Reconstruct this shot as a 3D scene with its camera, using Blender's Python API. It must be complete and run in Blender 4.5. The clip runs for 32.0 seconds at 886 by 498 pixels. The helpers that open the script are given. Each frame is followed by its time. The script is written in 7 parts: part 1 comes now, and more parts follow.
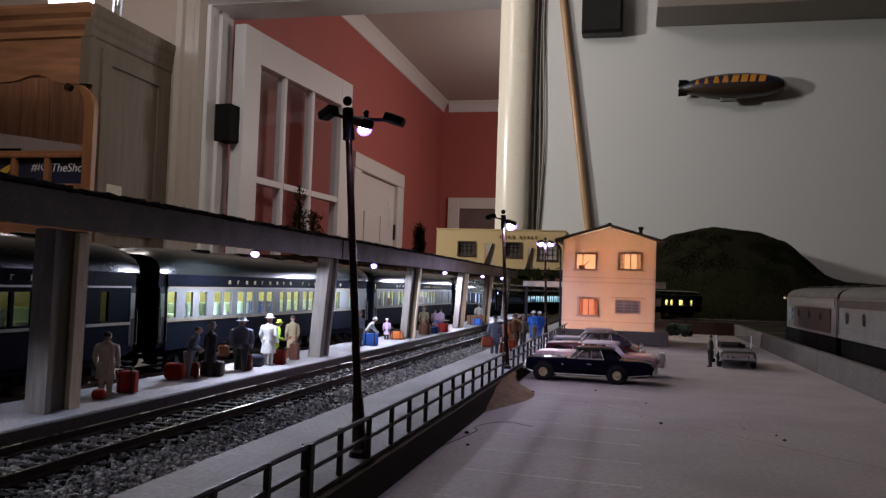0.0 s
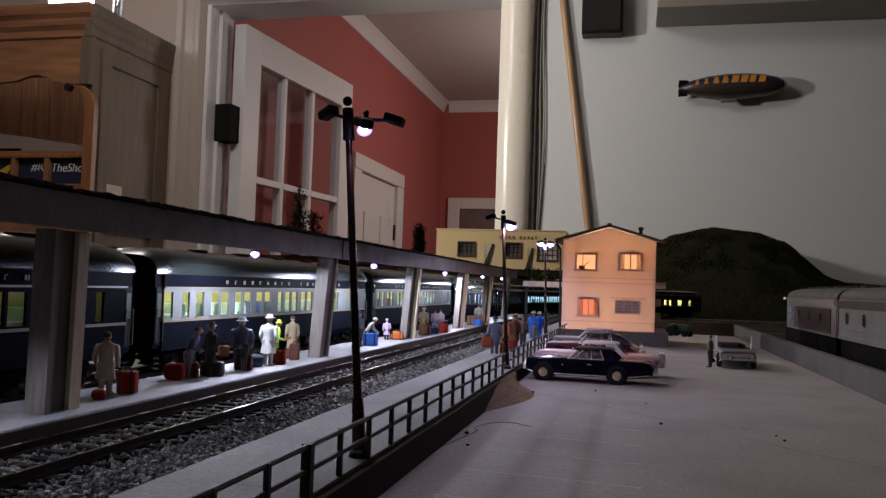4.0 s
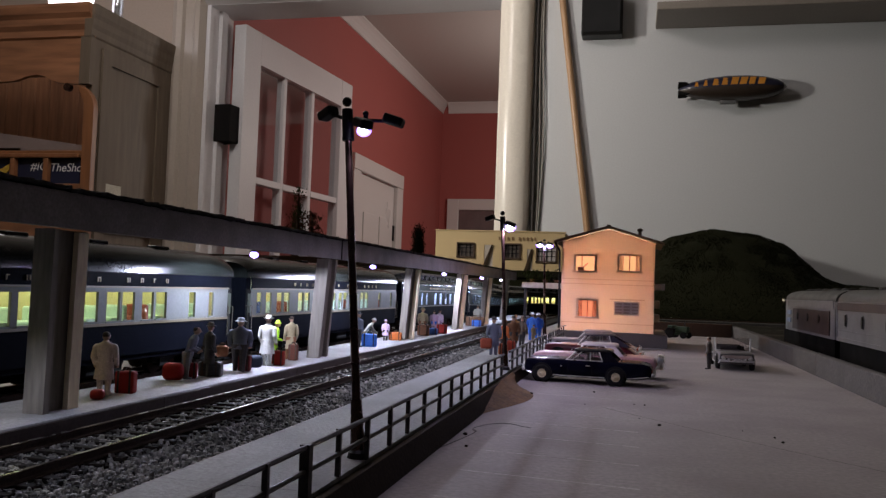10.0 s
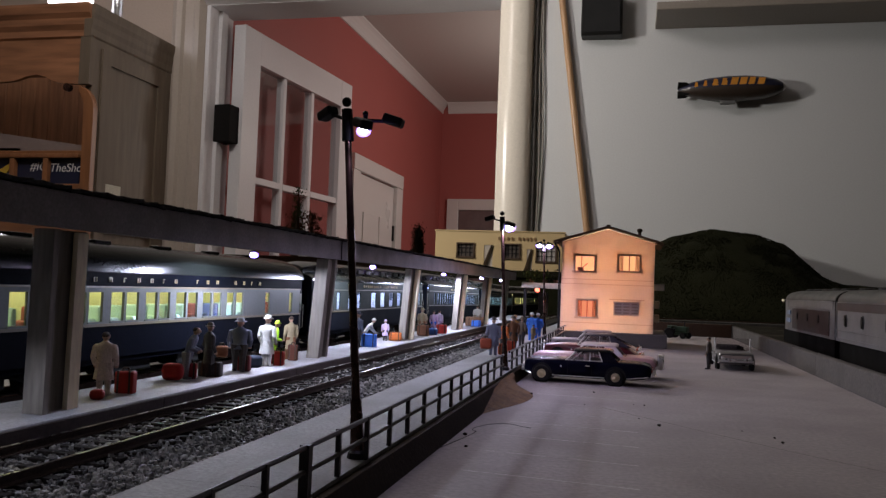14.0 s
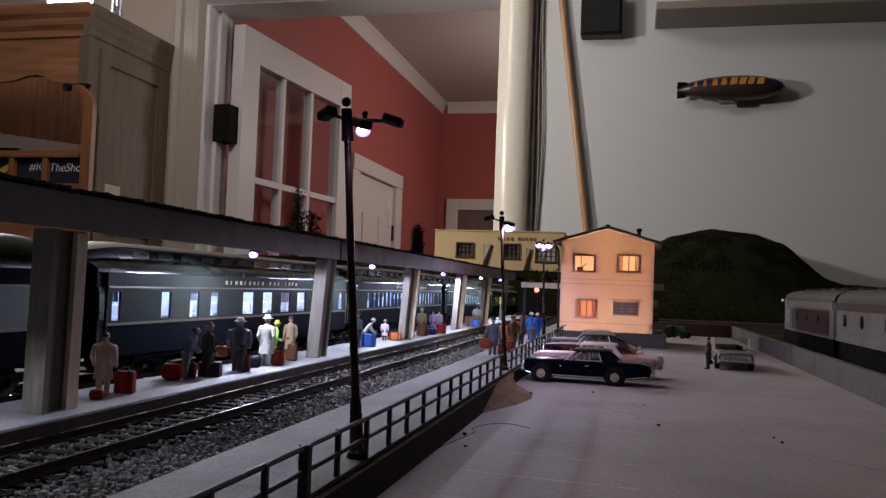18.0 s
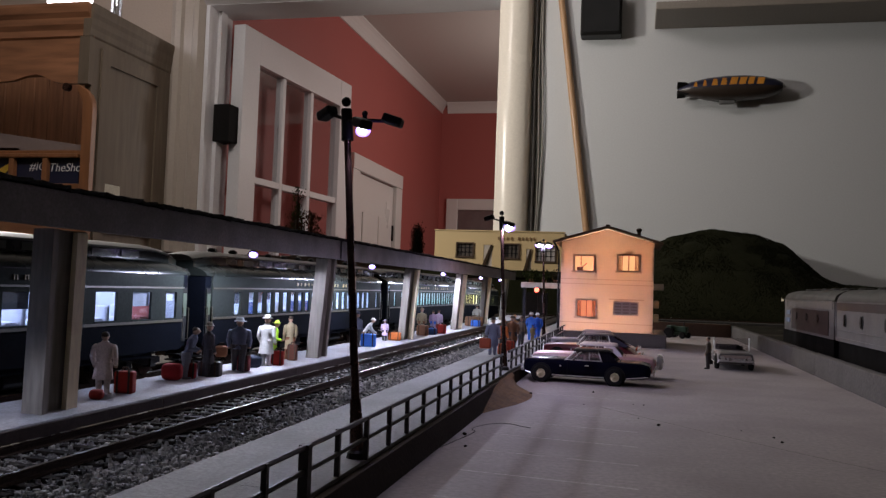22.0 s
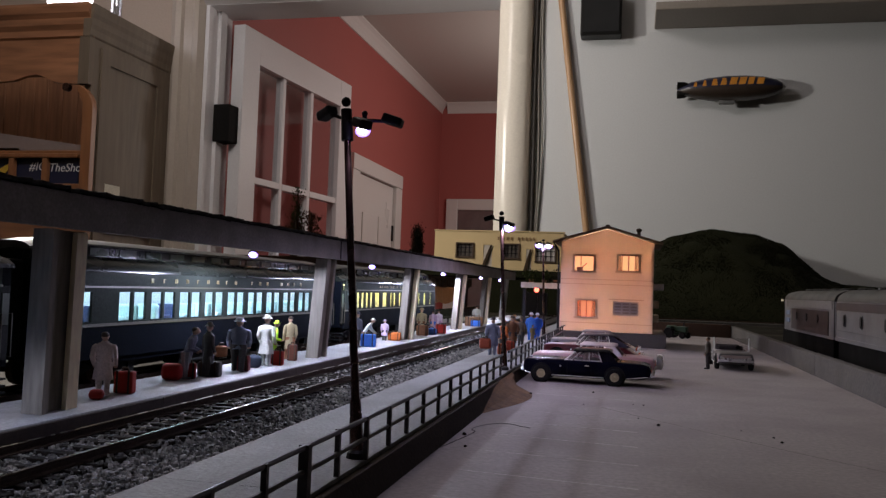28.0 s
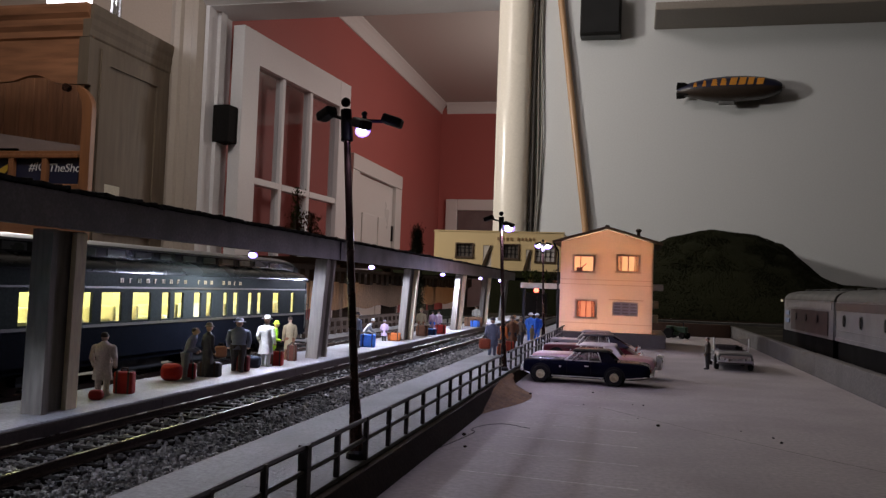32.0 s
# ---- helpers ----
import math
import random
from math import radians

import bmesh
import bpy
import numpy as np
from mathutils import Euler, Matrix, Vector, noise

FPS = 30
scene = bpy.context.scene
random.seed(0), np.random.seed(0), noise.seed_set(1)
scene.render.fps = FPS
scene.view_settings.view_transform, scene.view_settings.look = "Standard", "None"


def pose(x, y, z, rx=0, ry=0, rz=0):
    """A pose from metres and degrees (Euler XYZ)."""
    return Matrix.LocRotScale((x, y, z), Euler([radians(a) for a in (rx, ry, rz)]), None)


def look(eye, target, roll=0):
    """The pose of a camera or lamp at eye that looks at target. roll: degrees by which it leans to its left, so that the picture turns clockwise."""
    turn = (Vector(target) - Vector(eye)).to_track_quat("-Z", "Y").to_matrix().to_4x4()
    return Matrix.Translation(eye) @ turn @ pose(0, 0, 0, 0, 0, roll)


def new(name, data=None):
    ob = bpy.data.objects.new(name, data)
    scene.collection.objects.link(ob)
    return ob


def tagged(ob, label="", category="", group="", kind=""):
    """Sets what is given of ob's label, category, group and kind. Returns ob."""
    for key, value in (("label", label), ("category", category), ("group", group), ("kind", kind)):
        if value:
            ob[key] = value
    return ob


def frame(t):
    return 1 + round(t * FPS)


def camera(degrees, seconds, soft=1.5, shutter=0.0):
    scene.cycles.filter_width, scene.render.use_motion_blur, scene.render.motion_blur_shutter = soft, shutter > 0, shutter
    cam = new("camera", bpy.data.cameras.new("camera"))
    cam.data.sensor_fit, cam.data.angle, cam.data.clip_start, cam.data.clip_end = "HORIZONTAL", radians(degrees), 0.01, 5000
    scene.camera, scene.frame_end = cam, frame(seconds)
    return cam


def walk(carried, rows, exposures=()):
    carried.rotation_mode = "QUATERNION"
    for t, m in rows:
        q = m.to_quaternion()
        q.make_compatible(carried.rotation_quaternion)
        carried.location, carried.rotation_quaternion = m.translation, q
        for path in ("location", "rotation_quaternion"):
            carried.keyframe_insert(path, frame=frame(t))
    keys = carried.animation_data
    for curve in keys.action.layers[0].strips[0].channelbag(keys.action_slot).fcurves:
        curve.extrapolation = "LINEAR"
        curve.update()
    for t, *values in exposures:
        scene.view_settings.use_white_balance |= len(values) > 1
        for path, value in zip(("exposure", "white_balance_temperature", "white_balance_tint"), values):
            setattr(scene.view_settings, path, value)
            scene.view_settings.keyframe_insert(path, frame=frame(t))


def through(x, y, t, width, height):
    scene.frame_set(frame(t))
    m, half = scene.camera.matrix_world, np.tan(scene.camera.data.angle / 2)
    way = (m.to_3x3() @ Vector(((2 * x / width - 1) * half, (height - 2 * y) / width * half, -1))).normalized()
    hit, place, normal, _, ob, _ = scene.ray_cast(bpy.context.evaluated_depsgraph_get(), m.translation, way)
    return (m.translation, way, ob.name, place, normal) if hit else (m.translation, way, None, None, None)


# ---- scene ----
# The layout's parking lot is z = 0; the room's floor lies 1.14 m below it. Tracks run along +y.
EYE = Vector((0.0, 0.0, 0.044))
YAW, TILT, LEAN, FOCAL = 13.05, 2.61, 2.1, 1460.0

cam = camera(56.47, 32.0, soft=1.35)


def held(dx, dy, turn):
    """The camera's pose, with its small swings on the tripod in thousandths of the focal length, and degrees of lean."""
    yaw, tilt = radians(YAW) + dx / FOCAL, radians(TILT) + dy / FOCAL
    way = Vector((-math.sin(yaw) * math.cos(tilt), math.cos(yaw) * math.cos(tilt), math.sin(tilt)))
    return look(EYE, EYE + way, LEAN + turn)


walk(cam, [
    (0.0, held(3.0, -2.2, -0.19)), (0.5, held(2.0, -4.6, -0.55)), (1.0, held(2.6, -3.3, -0.40)),
    (1.5, held(3.2, -2.2, -0.20)), (2.0, held(3.2, -2.0, -0.20)), (3.5, held(3.0, -1.8, -0.18)),
    (6.0, held(2.8, -1.5, -0.12)), (8.0, held(2.0, -0.4, -0.05)), (10.0, held(1.5, 0.0, 0.0)),
    (14.0, held(1.0, 0.3, 0.0)), (19.0, held(0.0, 0.0, 0.0)), (25.0, held(0.0, 0.0, 0.0)), (32.0, held(-0.8, 0.8, 0.0)),
])

# ---- light ----
world = bpy.data.worlds.new("night")
scene.world = world
world.use_nodes = True
world.node_tree.nodes["Background"].inputs[0].default_value = (0.5, 0.55, 0.7, 1)
world.node_tree.nodes["Background"].inputs[1].default_value = 0.02
scene.view_settings.exposure = 0.0


def lamp(name, kind, at, power, colour, size=0.01, target=None):
    data = bpy.data.lights.new(name, kind)
    data.energy, data.color = power, colour
    if kind == "AREA":
        data.shape, data.size = "DISK", size
    else:
        data.shadow_soft_size = size
    ob = new(name, data)
    ob.matrix_world = look(at, target) if target else Matrix.Translation(at)
    return ob


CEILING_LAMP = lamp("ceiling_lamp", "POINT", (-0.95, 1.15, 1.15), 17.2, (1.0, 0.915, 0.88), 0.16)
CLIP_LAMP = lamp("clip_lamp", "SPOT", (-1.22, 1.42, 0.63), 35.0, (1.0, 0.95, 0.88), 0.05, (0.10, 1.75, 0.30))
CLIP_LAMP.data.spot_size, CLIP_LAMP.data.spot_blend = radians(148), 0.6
RED_ROOM_LAMP = lamp("red_room_lamp", "POINT", (0.1, 4.2, 0.80), 25.0, (1.0, 0.90, 0.84), 0.15)
COOL = (0.70, 0.75, 1.0)
WARM = (1.0, 0.77, 0.57)
VIOLET = (0.74, 0.66, 1.0)
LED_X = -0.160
# The light at 0.138 is unseen, added to brighten the platform and column.
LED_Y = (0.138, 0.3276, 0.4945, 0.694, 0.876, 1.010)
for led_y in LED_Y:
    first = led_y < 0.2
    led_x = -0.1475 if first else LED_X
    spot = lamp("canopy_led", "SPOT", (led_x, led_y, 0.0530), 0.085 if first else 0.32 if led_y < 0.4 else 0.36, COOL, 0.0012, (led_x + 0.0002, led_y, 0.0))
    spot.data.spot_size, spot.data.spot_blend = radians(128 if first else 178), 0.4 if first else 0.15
LAMP_LEDS = ((-0.0583, 0.168, 0.0765), (-0.058, 0.378, 0.0733), (-0.0710, 0.637, 0.0803), (-0.0655, 0.640, 0.0803))
for led_x, led_y, led_z in LAMP_LEDS:
    near = led_y < 0.2
    spot = lamp("street_lamp_led", "SPOT", (led_x, led_y, led_z - 0.002), 0.012 if near else 0.11 if led_y < 0.5 else 0.16, VIOLET, 0.0016, (led_x + 0.001, led_y, led_z - 0.05))
    spot.data.spot_size, spot.data.spot_blend = radians(118 if near else 178), 0.6 if near else 0.25
lamp("station_bulb_upper", "POINT", (-0.022, 0.75, 0.066), 0.35, WARM, 0.006)
lamp("station_bulb_lower", "POINT", (-0.03, 0.75, 0.028), 0.37, (1.0, 0.83, 0.67), 0.006)

# ---- materials ----


def mat(name, colour, rough=0.6, metal=0.0, vary=0.15, grain=200.0, blotch=12.0, bump=0.0, stretch=(1, 1, 1), spec=0.5, coat=0.0, tone=None, per_piece=0.0, per_island=0.0):
    """A surface with grain and blotches at two scales. stretch pulls the grain along an axis; tone is a second colour for the blotches."""
    m = bpy.data.materials.new(name)
    m.use_nodes = True
    n, link = m.node_tree.nodes, m.node_tree.links
    b = n["Principled BSDF"]
    b.inputs["Metallic"].default_value = metal
    b.inputs["Specular IOR Level"].default_value = spec
    b.inputs["Coat Weight"].default_value = coat
    b.inputs["Coat Roughness"].default_value = 0.08
    co = n.new("ShaderNodeTexCoord")
    mp = n.new("ShaderNodeMapping")
    mp.inputs["Scale"].default_value = stretch
    link.new(co.outputs["Object"], mp.inputs["Vector"])
    fine, wide = n.new("ShaderNodeTexNoise"), n.new("ShaderNodeTexNoise")
    for tex, size, detail in ((fine, grain, 6), (wide, blotch, 4)):
        tex.inputs["Scale"].default_value, tex.inputs["Detail"].default_value = size, detail
        link.new(mp.outputs["Vector"], tex.inputs["Vector"])
    dark = [max(0.0, c * (1 - vary)) for c in colour]
    light = [min(1.0, c * (1 + vary)) for c in colour]
    other = tone or [c * (1 - vary) for c in colour]
    mix1 = n.new("ShaderNodeMix")
    mix1.data_type = "RGBA"
    mix1.inputs["A"].default_value, mix1.inputs["B"].default_value = (*dark, 1), (*light, 1)
    ramp1 = n.new("ShaderNodeMapRange")
    ramp1.inputs["From Min"].default_value, ramp1.inputs["From Max"].default_value = 0.3, 0.7
    link.new(fine.outputs["Fac"], ramp1.inputs["Value"])
    link.new(ramp1.outputs["Result"], mix1.inputs["Factor"])
    mix2 = n.new("ShaderNodeMix")
    mix2.data_type = "RGBA"
    mix2.inputs["B"].default_value = (*other, 1)
    ramp2 = n.new("ShaderNodeMapRange")
    ramp2.inputs["From Min"].default_value, ramp2.inputs["From Max"].default_value = 0.42, 0.72
    ramp2.inputs["To Max"].default_value = 0.75 if tone else 0.5
    link.new(wide.outputs["Fac"], ramp2.inputs["Value"])
    link.new(ramp2.outputs["Result"], mix2.inputs["Factor"])
    link.new(mix1.outputs["Result"], mix2.inputs["A"])
    out = mix2.outputs["Result"]
    if per_island:
        geo, hsv, rng = n.new("ShaderNodeNewGeometry"), n.new("ShaderNodeHueSaturation"), n.new("ShaderNodeMapRange")
        rng.inputs["To Min"].default_value, rng.inputs["To Max"].default_value = 1 - per_island, 1 + per_island
        link.new(geo.outputs["Random Per Island"], rng.inputs["Value"])
        link.new(rng.outputs["Result"], hsv.inputs["Value"])
        link.new(out, hsv.inputs["Color"])
        out = hsv.outputs["Color"]
    if per_piece:
        info, hsv, rng = n.new("ShaderNodeObjectInfo"), n.new("ShaderNodeHueSaturation"), n.new("ShaderNodeMapRange")
        rng.inputs["To Min"].default_value, rng.inputs["To Max"].default_value = 1 - per_piece, 1 + per_piece
        link.new(info.outputs["Random"], rng.inputs["Value"])
        link.new(rng.outputs["Result"], hsv.inputs["Value"])
        link.new(out, hsv.inputs["Color"])
        out = hsv.outputs["Color"]
    link.new(out, b.inputs["Base Color"])
    rr = n.new("ShaderNodeMapRange")
    rr.inputs["To Min"].default_value, rr.inputs["To Max"].default_value = max(0.02, rough - 0.12), min(1.0, rough + 0.12)
    link.new(wide.outputs["Fac"], rr.inputs["Value"])
    link.new(rr.outputs["Result"], b.inputs["Roughness"])
    if bump:
        bp = n.new("ShaderNodeBump")
        bp.inputs["Strength"].default_value, bp.inputs["Distance"].default_value = 0.6, bump
        link.new(fine.outputs["Fac"], bp.inputs["Height"])
        link.new(bp.outputs["Normal"], b.inputs["Normal"])
    return m


def glow(name, colour, strength):
    m = bpy.data.materials.new(name)
    m.use_nodes = True
    b = m.node_tree.nodes["Principled BSDF"]
    b.inputs["Base Color"].default_value = (*colour, 1)
    b.inputs["Emission Color"].default_value, b.inputs["Emission Strength"].default_value = (*colour, 1), strength
    return m


def pane_mat(name, tint, gloss=0.1, rough=0.03):
    """Thin glass: clear, slightly tinted, with a sharp reflection."""
    m = bpy.data.materials.new(name)
    m.use_nodes = True
    n, link = m.node_tree.nodes, m.node_tree.links
    n.remove(n["Principled BSDF"])
    clear, shine, mix = n.new("ShaderNodeBsdfTransparent"), n.new("ShaderNodeBsdfGlossy"), n.new("ShaderNodeMixShader")
    clear.inputs["Color"].default_value = (*tint, 1)
    shine.inputs["Roughness"].default_value = rough
    mix.inputs["Fac"].default_value = gloss
    link.new(clear.outputs[0], mix.inputs[1])
    link.new(shine.outputs[0], mix.inputs[2])
    link.new(mix.outputs[0], n["Material Output"].inputs["Surface"])
    return m


def shell_mat(name, colour, through=0.5):
    """Thin coloured plastic that lets the light inside shine through."""
    m = mat(name, colour, 0.6, vary=0.05, grain=900, blotch=25)
    n, link = m.node_tree.nodes, m.node_tree.links
    b = n["Principled BSDF"]
    t, mix = n.new("ShaderNodeBsdfTranslucent"), n.new("ShaderNodeMixShader")
    t.inputs["Color"].default_value = (*colour, 1)
    mix.inputs["Fac"].default_value = through
    link.new(b.outputs[0], mix.inputs[1])
    link.new(t.outputs[0], mix.inputs[2])
    link.new(mix.outputs[0], n["Material Output"].inputs["Surface"])
    return m


M = dict(
    wall=mat("grey_wall_paint", (0.64, 0.65, 0.66), 0.75, vary=0.03, grain=220, blotch=1.2, bump=0.0004),
    room=mat("room_wall_paint", (0.46, 0.38, 0.31), 0.8, vary=0.04, grain=150, blotch=1.0, bump=0.0004),
    red=mat("red_wall_paint", (0.40, 0.105, 0.092), 0.6, vary=0.05, grain=180, blotch=1.5, bump=0.0004),
    ceiling=mat("ceiling_paint", (0.50, 0.46, 0.43), 0.8, vary=0.03, grain=120, blotch=1.0, bump=0.0005),
    white=mat("white_gloss_paint", (0.68, 0.66, 0.64), 0.32, vary=0.03, grain=160, blotch=3.0, bump=0.0002),
    post=mat("cream_gloss_paint", (0.86, 0.79, 0.69), 0.25, vary=0.04, grain=160, blotch=4.0, bump=0.0002),
    # A darker cream than the rest of the doorway trim.
    casing=mat("darker_cream_paint", (0.50, 0.44, 0.375), 0.32, vary=0.05, grain=160, blotch=3.0, bump=0.0002),
    leaf_paint=mat("cool_white_paint", (0.78, 0.775, 0.785), 0.52, vary=0.04, grain=160, blotch=3.0, bump=0.0002),
    # Back boards lightened in colour, as little light reaches the shelves.
    back_board=mat("lightened_pine_board", (0.40, 0.20, 0.105), 0.5, vary=0.3, grain=60, blotch=6, stretch=(1, 1, 0.1), bump=0.0004),
    # Darkens the unseen walls so that they bounce less light.
    dim=mat("dark_unseen_wall", (0.05, 0.042, 0.038), 0.9, vary=0.2, grain=150, blotch=1.5, spec=0.08),
    floor=mat("oak_floor", (0.12, 0.065, 0.03), 0.45, vary=0.3, grain=60, blotch=4, stretch=(1, 0.08, 1), bump=0.0004),
    pine=mat("waxed_pine", (0.30, 0.14, 0.072), 0.36, vary=0.3, grain=55, blotch=6, stretch=(0.12, 1, 1), bump=0.0004, tone=(0.17, 0.075, 0.04)),
    # The side pine is darker and greyer than the front.
    pine_side=mat("dull_pine_side", (0.150, 0.117, 0.082), 0.6, vary=0.2, grain=70, blotch=5, stretch=(1, 1, 0.1), bump=0.0004, tone=(0.115, 0.088, 0.064)),
    pine_edge=mat("orange_pine_edge", (0.26, 0.11, 0.046), 0.4, vary=0.2, grain=80, blotch=7, stretch=(1, 1, 0.1)),
    dowel=mat("varnished_dowel", (0.50, 0.30, 0.16), 0.35, vary=0.15, grain=90, blotch=5, stretch=(1, 1, 0.05)),
    black=mat("black_plastic", (0.010, 0.0095, 0.009), 0.4, spec=0.2, vary=0.2, grain=300, blotch=20),
    lot=mat("painted_lot", (0.275, 0.243, 0.238), 0.75, vary=0.16, grain=650, blotch=28, bump=0.00035, tone=(0.205, 0.176, 0.176)),
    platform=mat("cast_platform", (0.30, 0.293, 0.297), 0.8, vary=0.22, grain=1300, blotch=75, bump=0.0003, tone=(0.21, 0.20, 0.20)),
    # The same cast platform, its colour darkened where less light falls.
    platform_near=mat("cast_platform_dimmed", (0.160, 0.160, 0.160), 0.8, vary=0.26, grain=1300, blotch=45, bump=0.0003, tone=(0.112, 0.110, 0.110)),
    retain=mat("brown_retaining_board", (0.034, 0.025, 0.017), 0.8, vary=0.25, grain=900, blotch=40, bump=0.0002, spec=0.08),
    concrete=mat("grey_low_wall", (0.050, 0.043, 0.038), 0.85, vary=0.4, grain=900, blotch=38, bump=0.0005, tone=(0.036, 0.030, 0.027), per_piece=0.12),
    ballast=mat("ballast", (0.045, 0.041, 0.038), 0.9, vary=0.6, grain=700, blotch=60, bump=0.0006),
    stone=mat("ballast_stone", (0.150, 0.136, 0.118), 0.8, vary=0.75, grain=420, blotch=190, tone=(0.06, 0.055, 0.05), per_island=0.9),
    tie=mat("plastic_tie", (0.014, 0.011, 0.009), 0.85, vary=0.3, grain=1200, blotch=90, spec=0.08),
    rail=mat("nickel_rail", (0.40, 0.36, 0.30), 0.26, metal=1.0, vary=0.2, grain=800, blotch=60),
    rail_side=mat("rusty_rail_side", (0.040, 0.027, 0.020), 0.7, vary=0.3, grain=1200, blotch=80, spec=0.08),
    ground=mat("dark_scenery_ground", (0.020, 0.018, 0.012), 0.95, vary=0.5, grain=500, blotch=25, bump=0.0008, spec=0.08),
    pale=mat("pale_ground_board", (0.42, 0.40, 0.37), 0.85, vary=0.15, grain=700, blotch=30),
    hill=mat("dark_green_turf", (0.0135, 0.0140, 0.0062), 0.95, vary=0.5, grain=420, blotch=9, bump=0.001, tone=(0.0090, 0.0100, 0.0042), spec=0.08),
    canopy=mat("grey_canopy_plastic", (0.20, 0.178, 0.188), 0.6, vary=0.2, grain=1100, blotch=70, bump=0.00012, tone=(0.13, 0.115, 0.12)),
    column=mat("streaked_column", (0.255, 0.225, 0.188), 0.6, vary=0.25, grain=700, blotch=90, stretch=(1, 1, 0.12), bump=0.00015, tone=(0.15, 0.13, 0.108)),
    # Cream colour stands for the warm light on the columns' edges.
    lit_edge=mat("warm_lit_edge", (0.95, 0.78, 0.52), 0.5, vary=0.12, grain=900, blotch=90, stretch=(1, 1, 0.2)),
    shingle=mat("dark_roof_shingle", (0.03, 0.028, 0.03), 0.85, vary=0.35, grain=1500, blotch=150, per_piece=0.35, spec=0.08),
    fence=mat("dark_brown_fence", (0.030, 0.024, 0.026), 0.55, vary=0.25, grain=1500, blotch=120),
    brass=mat("tarnished_brass", (0.105, 0.062, 0.052), 0.27, metal=0.9, spec=0.3, vary=0.3, grain=700, blotch=90, tone=(0.055, 0.030, 0.028)),
    iron=mat("black_iron", (0.013, 0.011, 0.013), 0.45, spec=0.2, vary=0.2, grain=900, blotch=80),
    led=glow("led_light", (0.86, 0.86, 1.0), 25.0),
    # Glow for the violet fringe that shows round each bulb.
    led_halo=glow("led_violet_halo", (0.34, 0.22, 1.0), 3.0),
    led_soft=glow("led_light_small", (0.9, 1.0, 0.8), 18.0),
    signal=glow("red_signal_light", (1.0, 0.13, 0.08), 5.0),
    tan=mat("tan_plaster", (0.54, 0.40, 0.205), 0.75, vary=0.06, grain=500, blotch=12),
    shell=shell_mat("peach_station_wall", (0.82, 0.66, 0.545), 0.42),
    shell_frame=shell_mat("peach_window_frame", (0.66, 0.47, 0.36), 0.30),
    barge=mat("brown_barge_board", (0.26, 0.165, 0.105), 0.7, vary=0.2, grain=900, blotch=60),
    plinth=mat("grey_plinth", (0.115, 0.097, 0.09), 0.85, vary=0.15, grain=900, blotch=50),
    roof=mat("brown_roof_tile", (0.075, 0.050, 0.035), 0.8, vary=0.35, grain=1200, blotch=80),
    # Window panes glow themselves, in place of the lit rooms behind.
    curtain=glow("self_lit_window_pane", (1.0, 0.50, 0.22), 0.95),
    curtain_low=glow("self_lit_window_pane_dim", (1.0, 0.30, 0.13), 0.7),
    blind=shell_mat("brown_grey_signboard", (0.60, 0.47, 0.42), 0.35),
    leaf=mat("foliage", (0.035, 0.05, 0.014), 0.9, vary=0.5, grain=800, blotch=90, spec=0.08),
    leaf_dark=mat("dark_foliage", (0.022, 0.022, 0.012), 0.9, vary=0.5, grain=800, blotch=90, spec=0.08),
    rust=mat("rusty_foliage", (0.075, 0.035, 0.018), 0.9, vary=0.5, grain=800, blotch=90, spec=0.08),
    twig=mat("twig", (0.05, 0.032, 0.02), 0.9, vary=0.3, grain=900, blotch=90, spec=0.08),
    rubber=mat("tyre_rubber", (0.014, 0.013, 0.013), 0.8, vary=0.2, grain=1500, blotch=200, spec=0.08),
    chrome=mat("chrome", (0.86, 0.84, 0.82), 0.30, metal=0.85, vary=0.06, grain=900, blotch=200),
    hub=mat("yellowed_hubcap", (0.62, 0.52, 0.34), 0.35, metal=0.6, vary=0.1, grain=900, blotch=200),
    glass=pane_mat("clear_window_glass", (0.85, 0.87, 0.88), 0.10, 0.05),
    dark_glass=pane_mat("car_window_glass", (0.93, 0.91, 0.92), 0.10, 0.05),
    trestle=mat("stained_trestle_wood", (0.085, 0.058, 0.042), 0.8, vary=0.3, grain=700, blotch=40, spec=0.08),
    brown_panel=mat("brown_corrugated_card", (0.52, 0.34, 0.21), 0.85, vary=0.18, grain=600, blotch=30),
)


def paint(name, colour, rough=0.35, coat=0.3):
    return mat(name, colour, rough, vary=0.08, grain=1500, blotch=120, coat=coat, spec=0.35 if max(colour) > 0.02 else 0.05)

# ---- building helpers ----


def box(bm, x0, x1, y0, y1, z0, z1):
    vs = [bm.verts.new((x, y, z)) for z in (z0, z1) for y in (y0, y1) for x in (x0, x1)]
    for f in ((0, 2, 3, 1), (4, 5, 7, 6), (0, 1, 5, 4), (1, 3, 7, 5), (3, 2, 6, 7), (2, 0, 4, 6)):
        bm.faces.new([vs[i] for i in f])
    return vs


def soft_box(bm, x0, x1, y0, y1, z0, z1, r):
    """A box with bevelled edges."""
    tmp = bmesh.new()
    box(tmp, x0, x1, y0, y1, z0, z1)
    bmesh.ops.bevel(tmp, geom=tmp.edges[:], offset=r, segments=2, profile=0.5, affect="EDGES")
    pour(bm, tmp)


def pour(bm, tmp, m=None):
    """Adds tmp to bm, moved by m, and frees it."""
    if m is not None:
        bmesh.ops.transform(tmp, matrix=m, verts=tmp.verts[:])
    data = bpy.data.meshes.new("tmp")
    tmp.to_mesh(data)
    tmp.free()
    bm.from_mesh(data)
    bpy.data.meshes.remove(data)


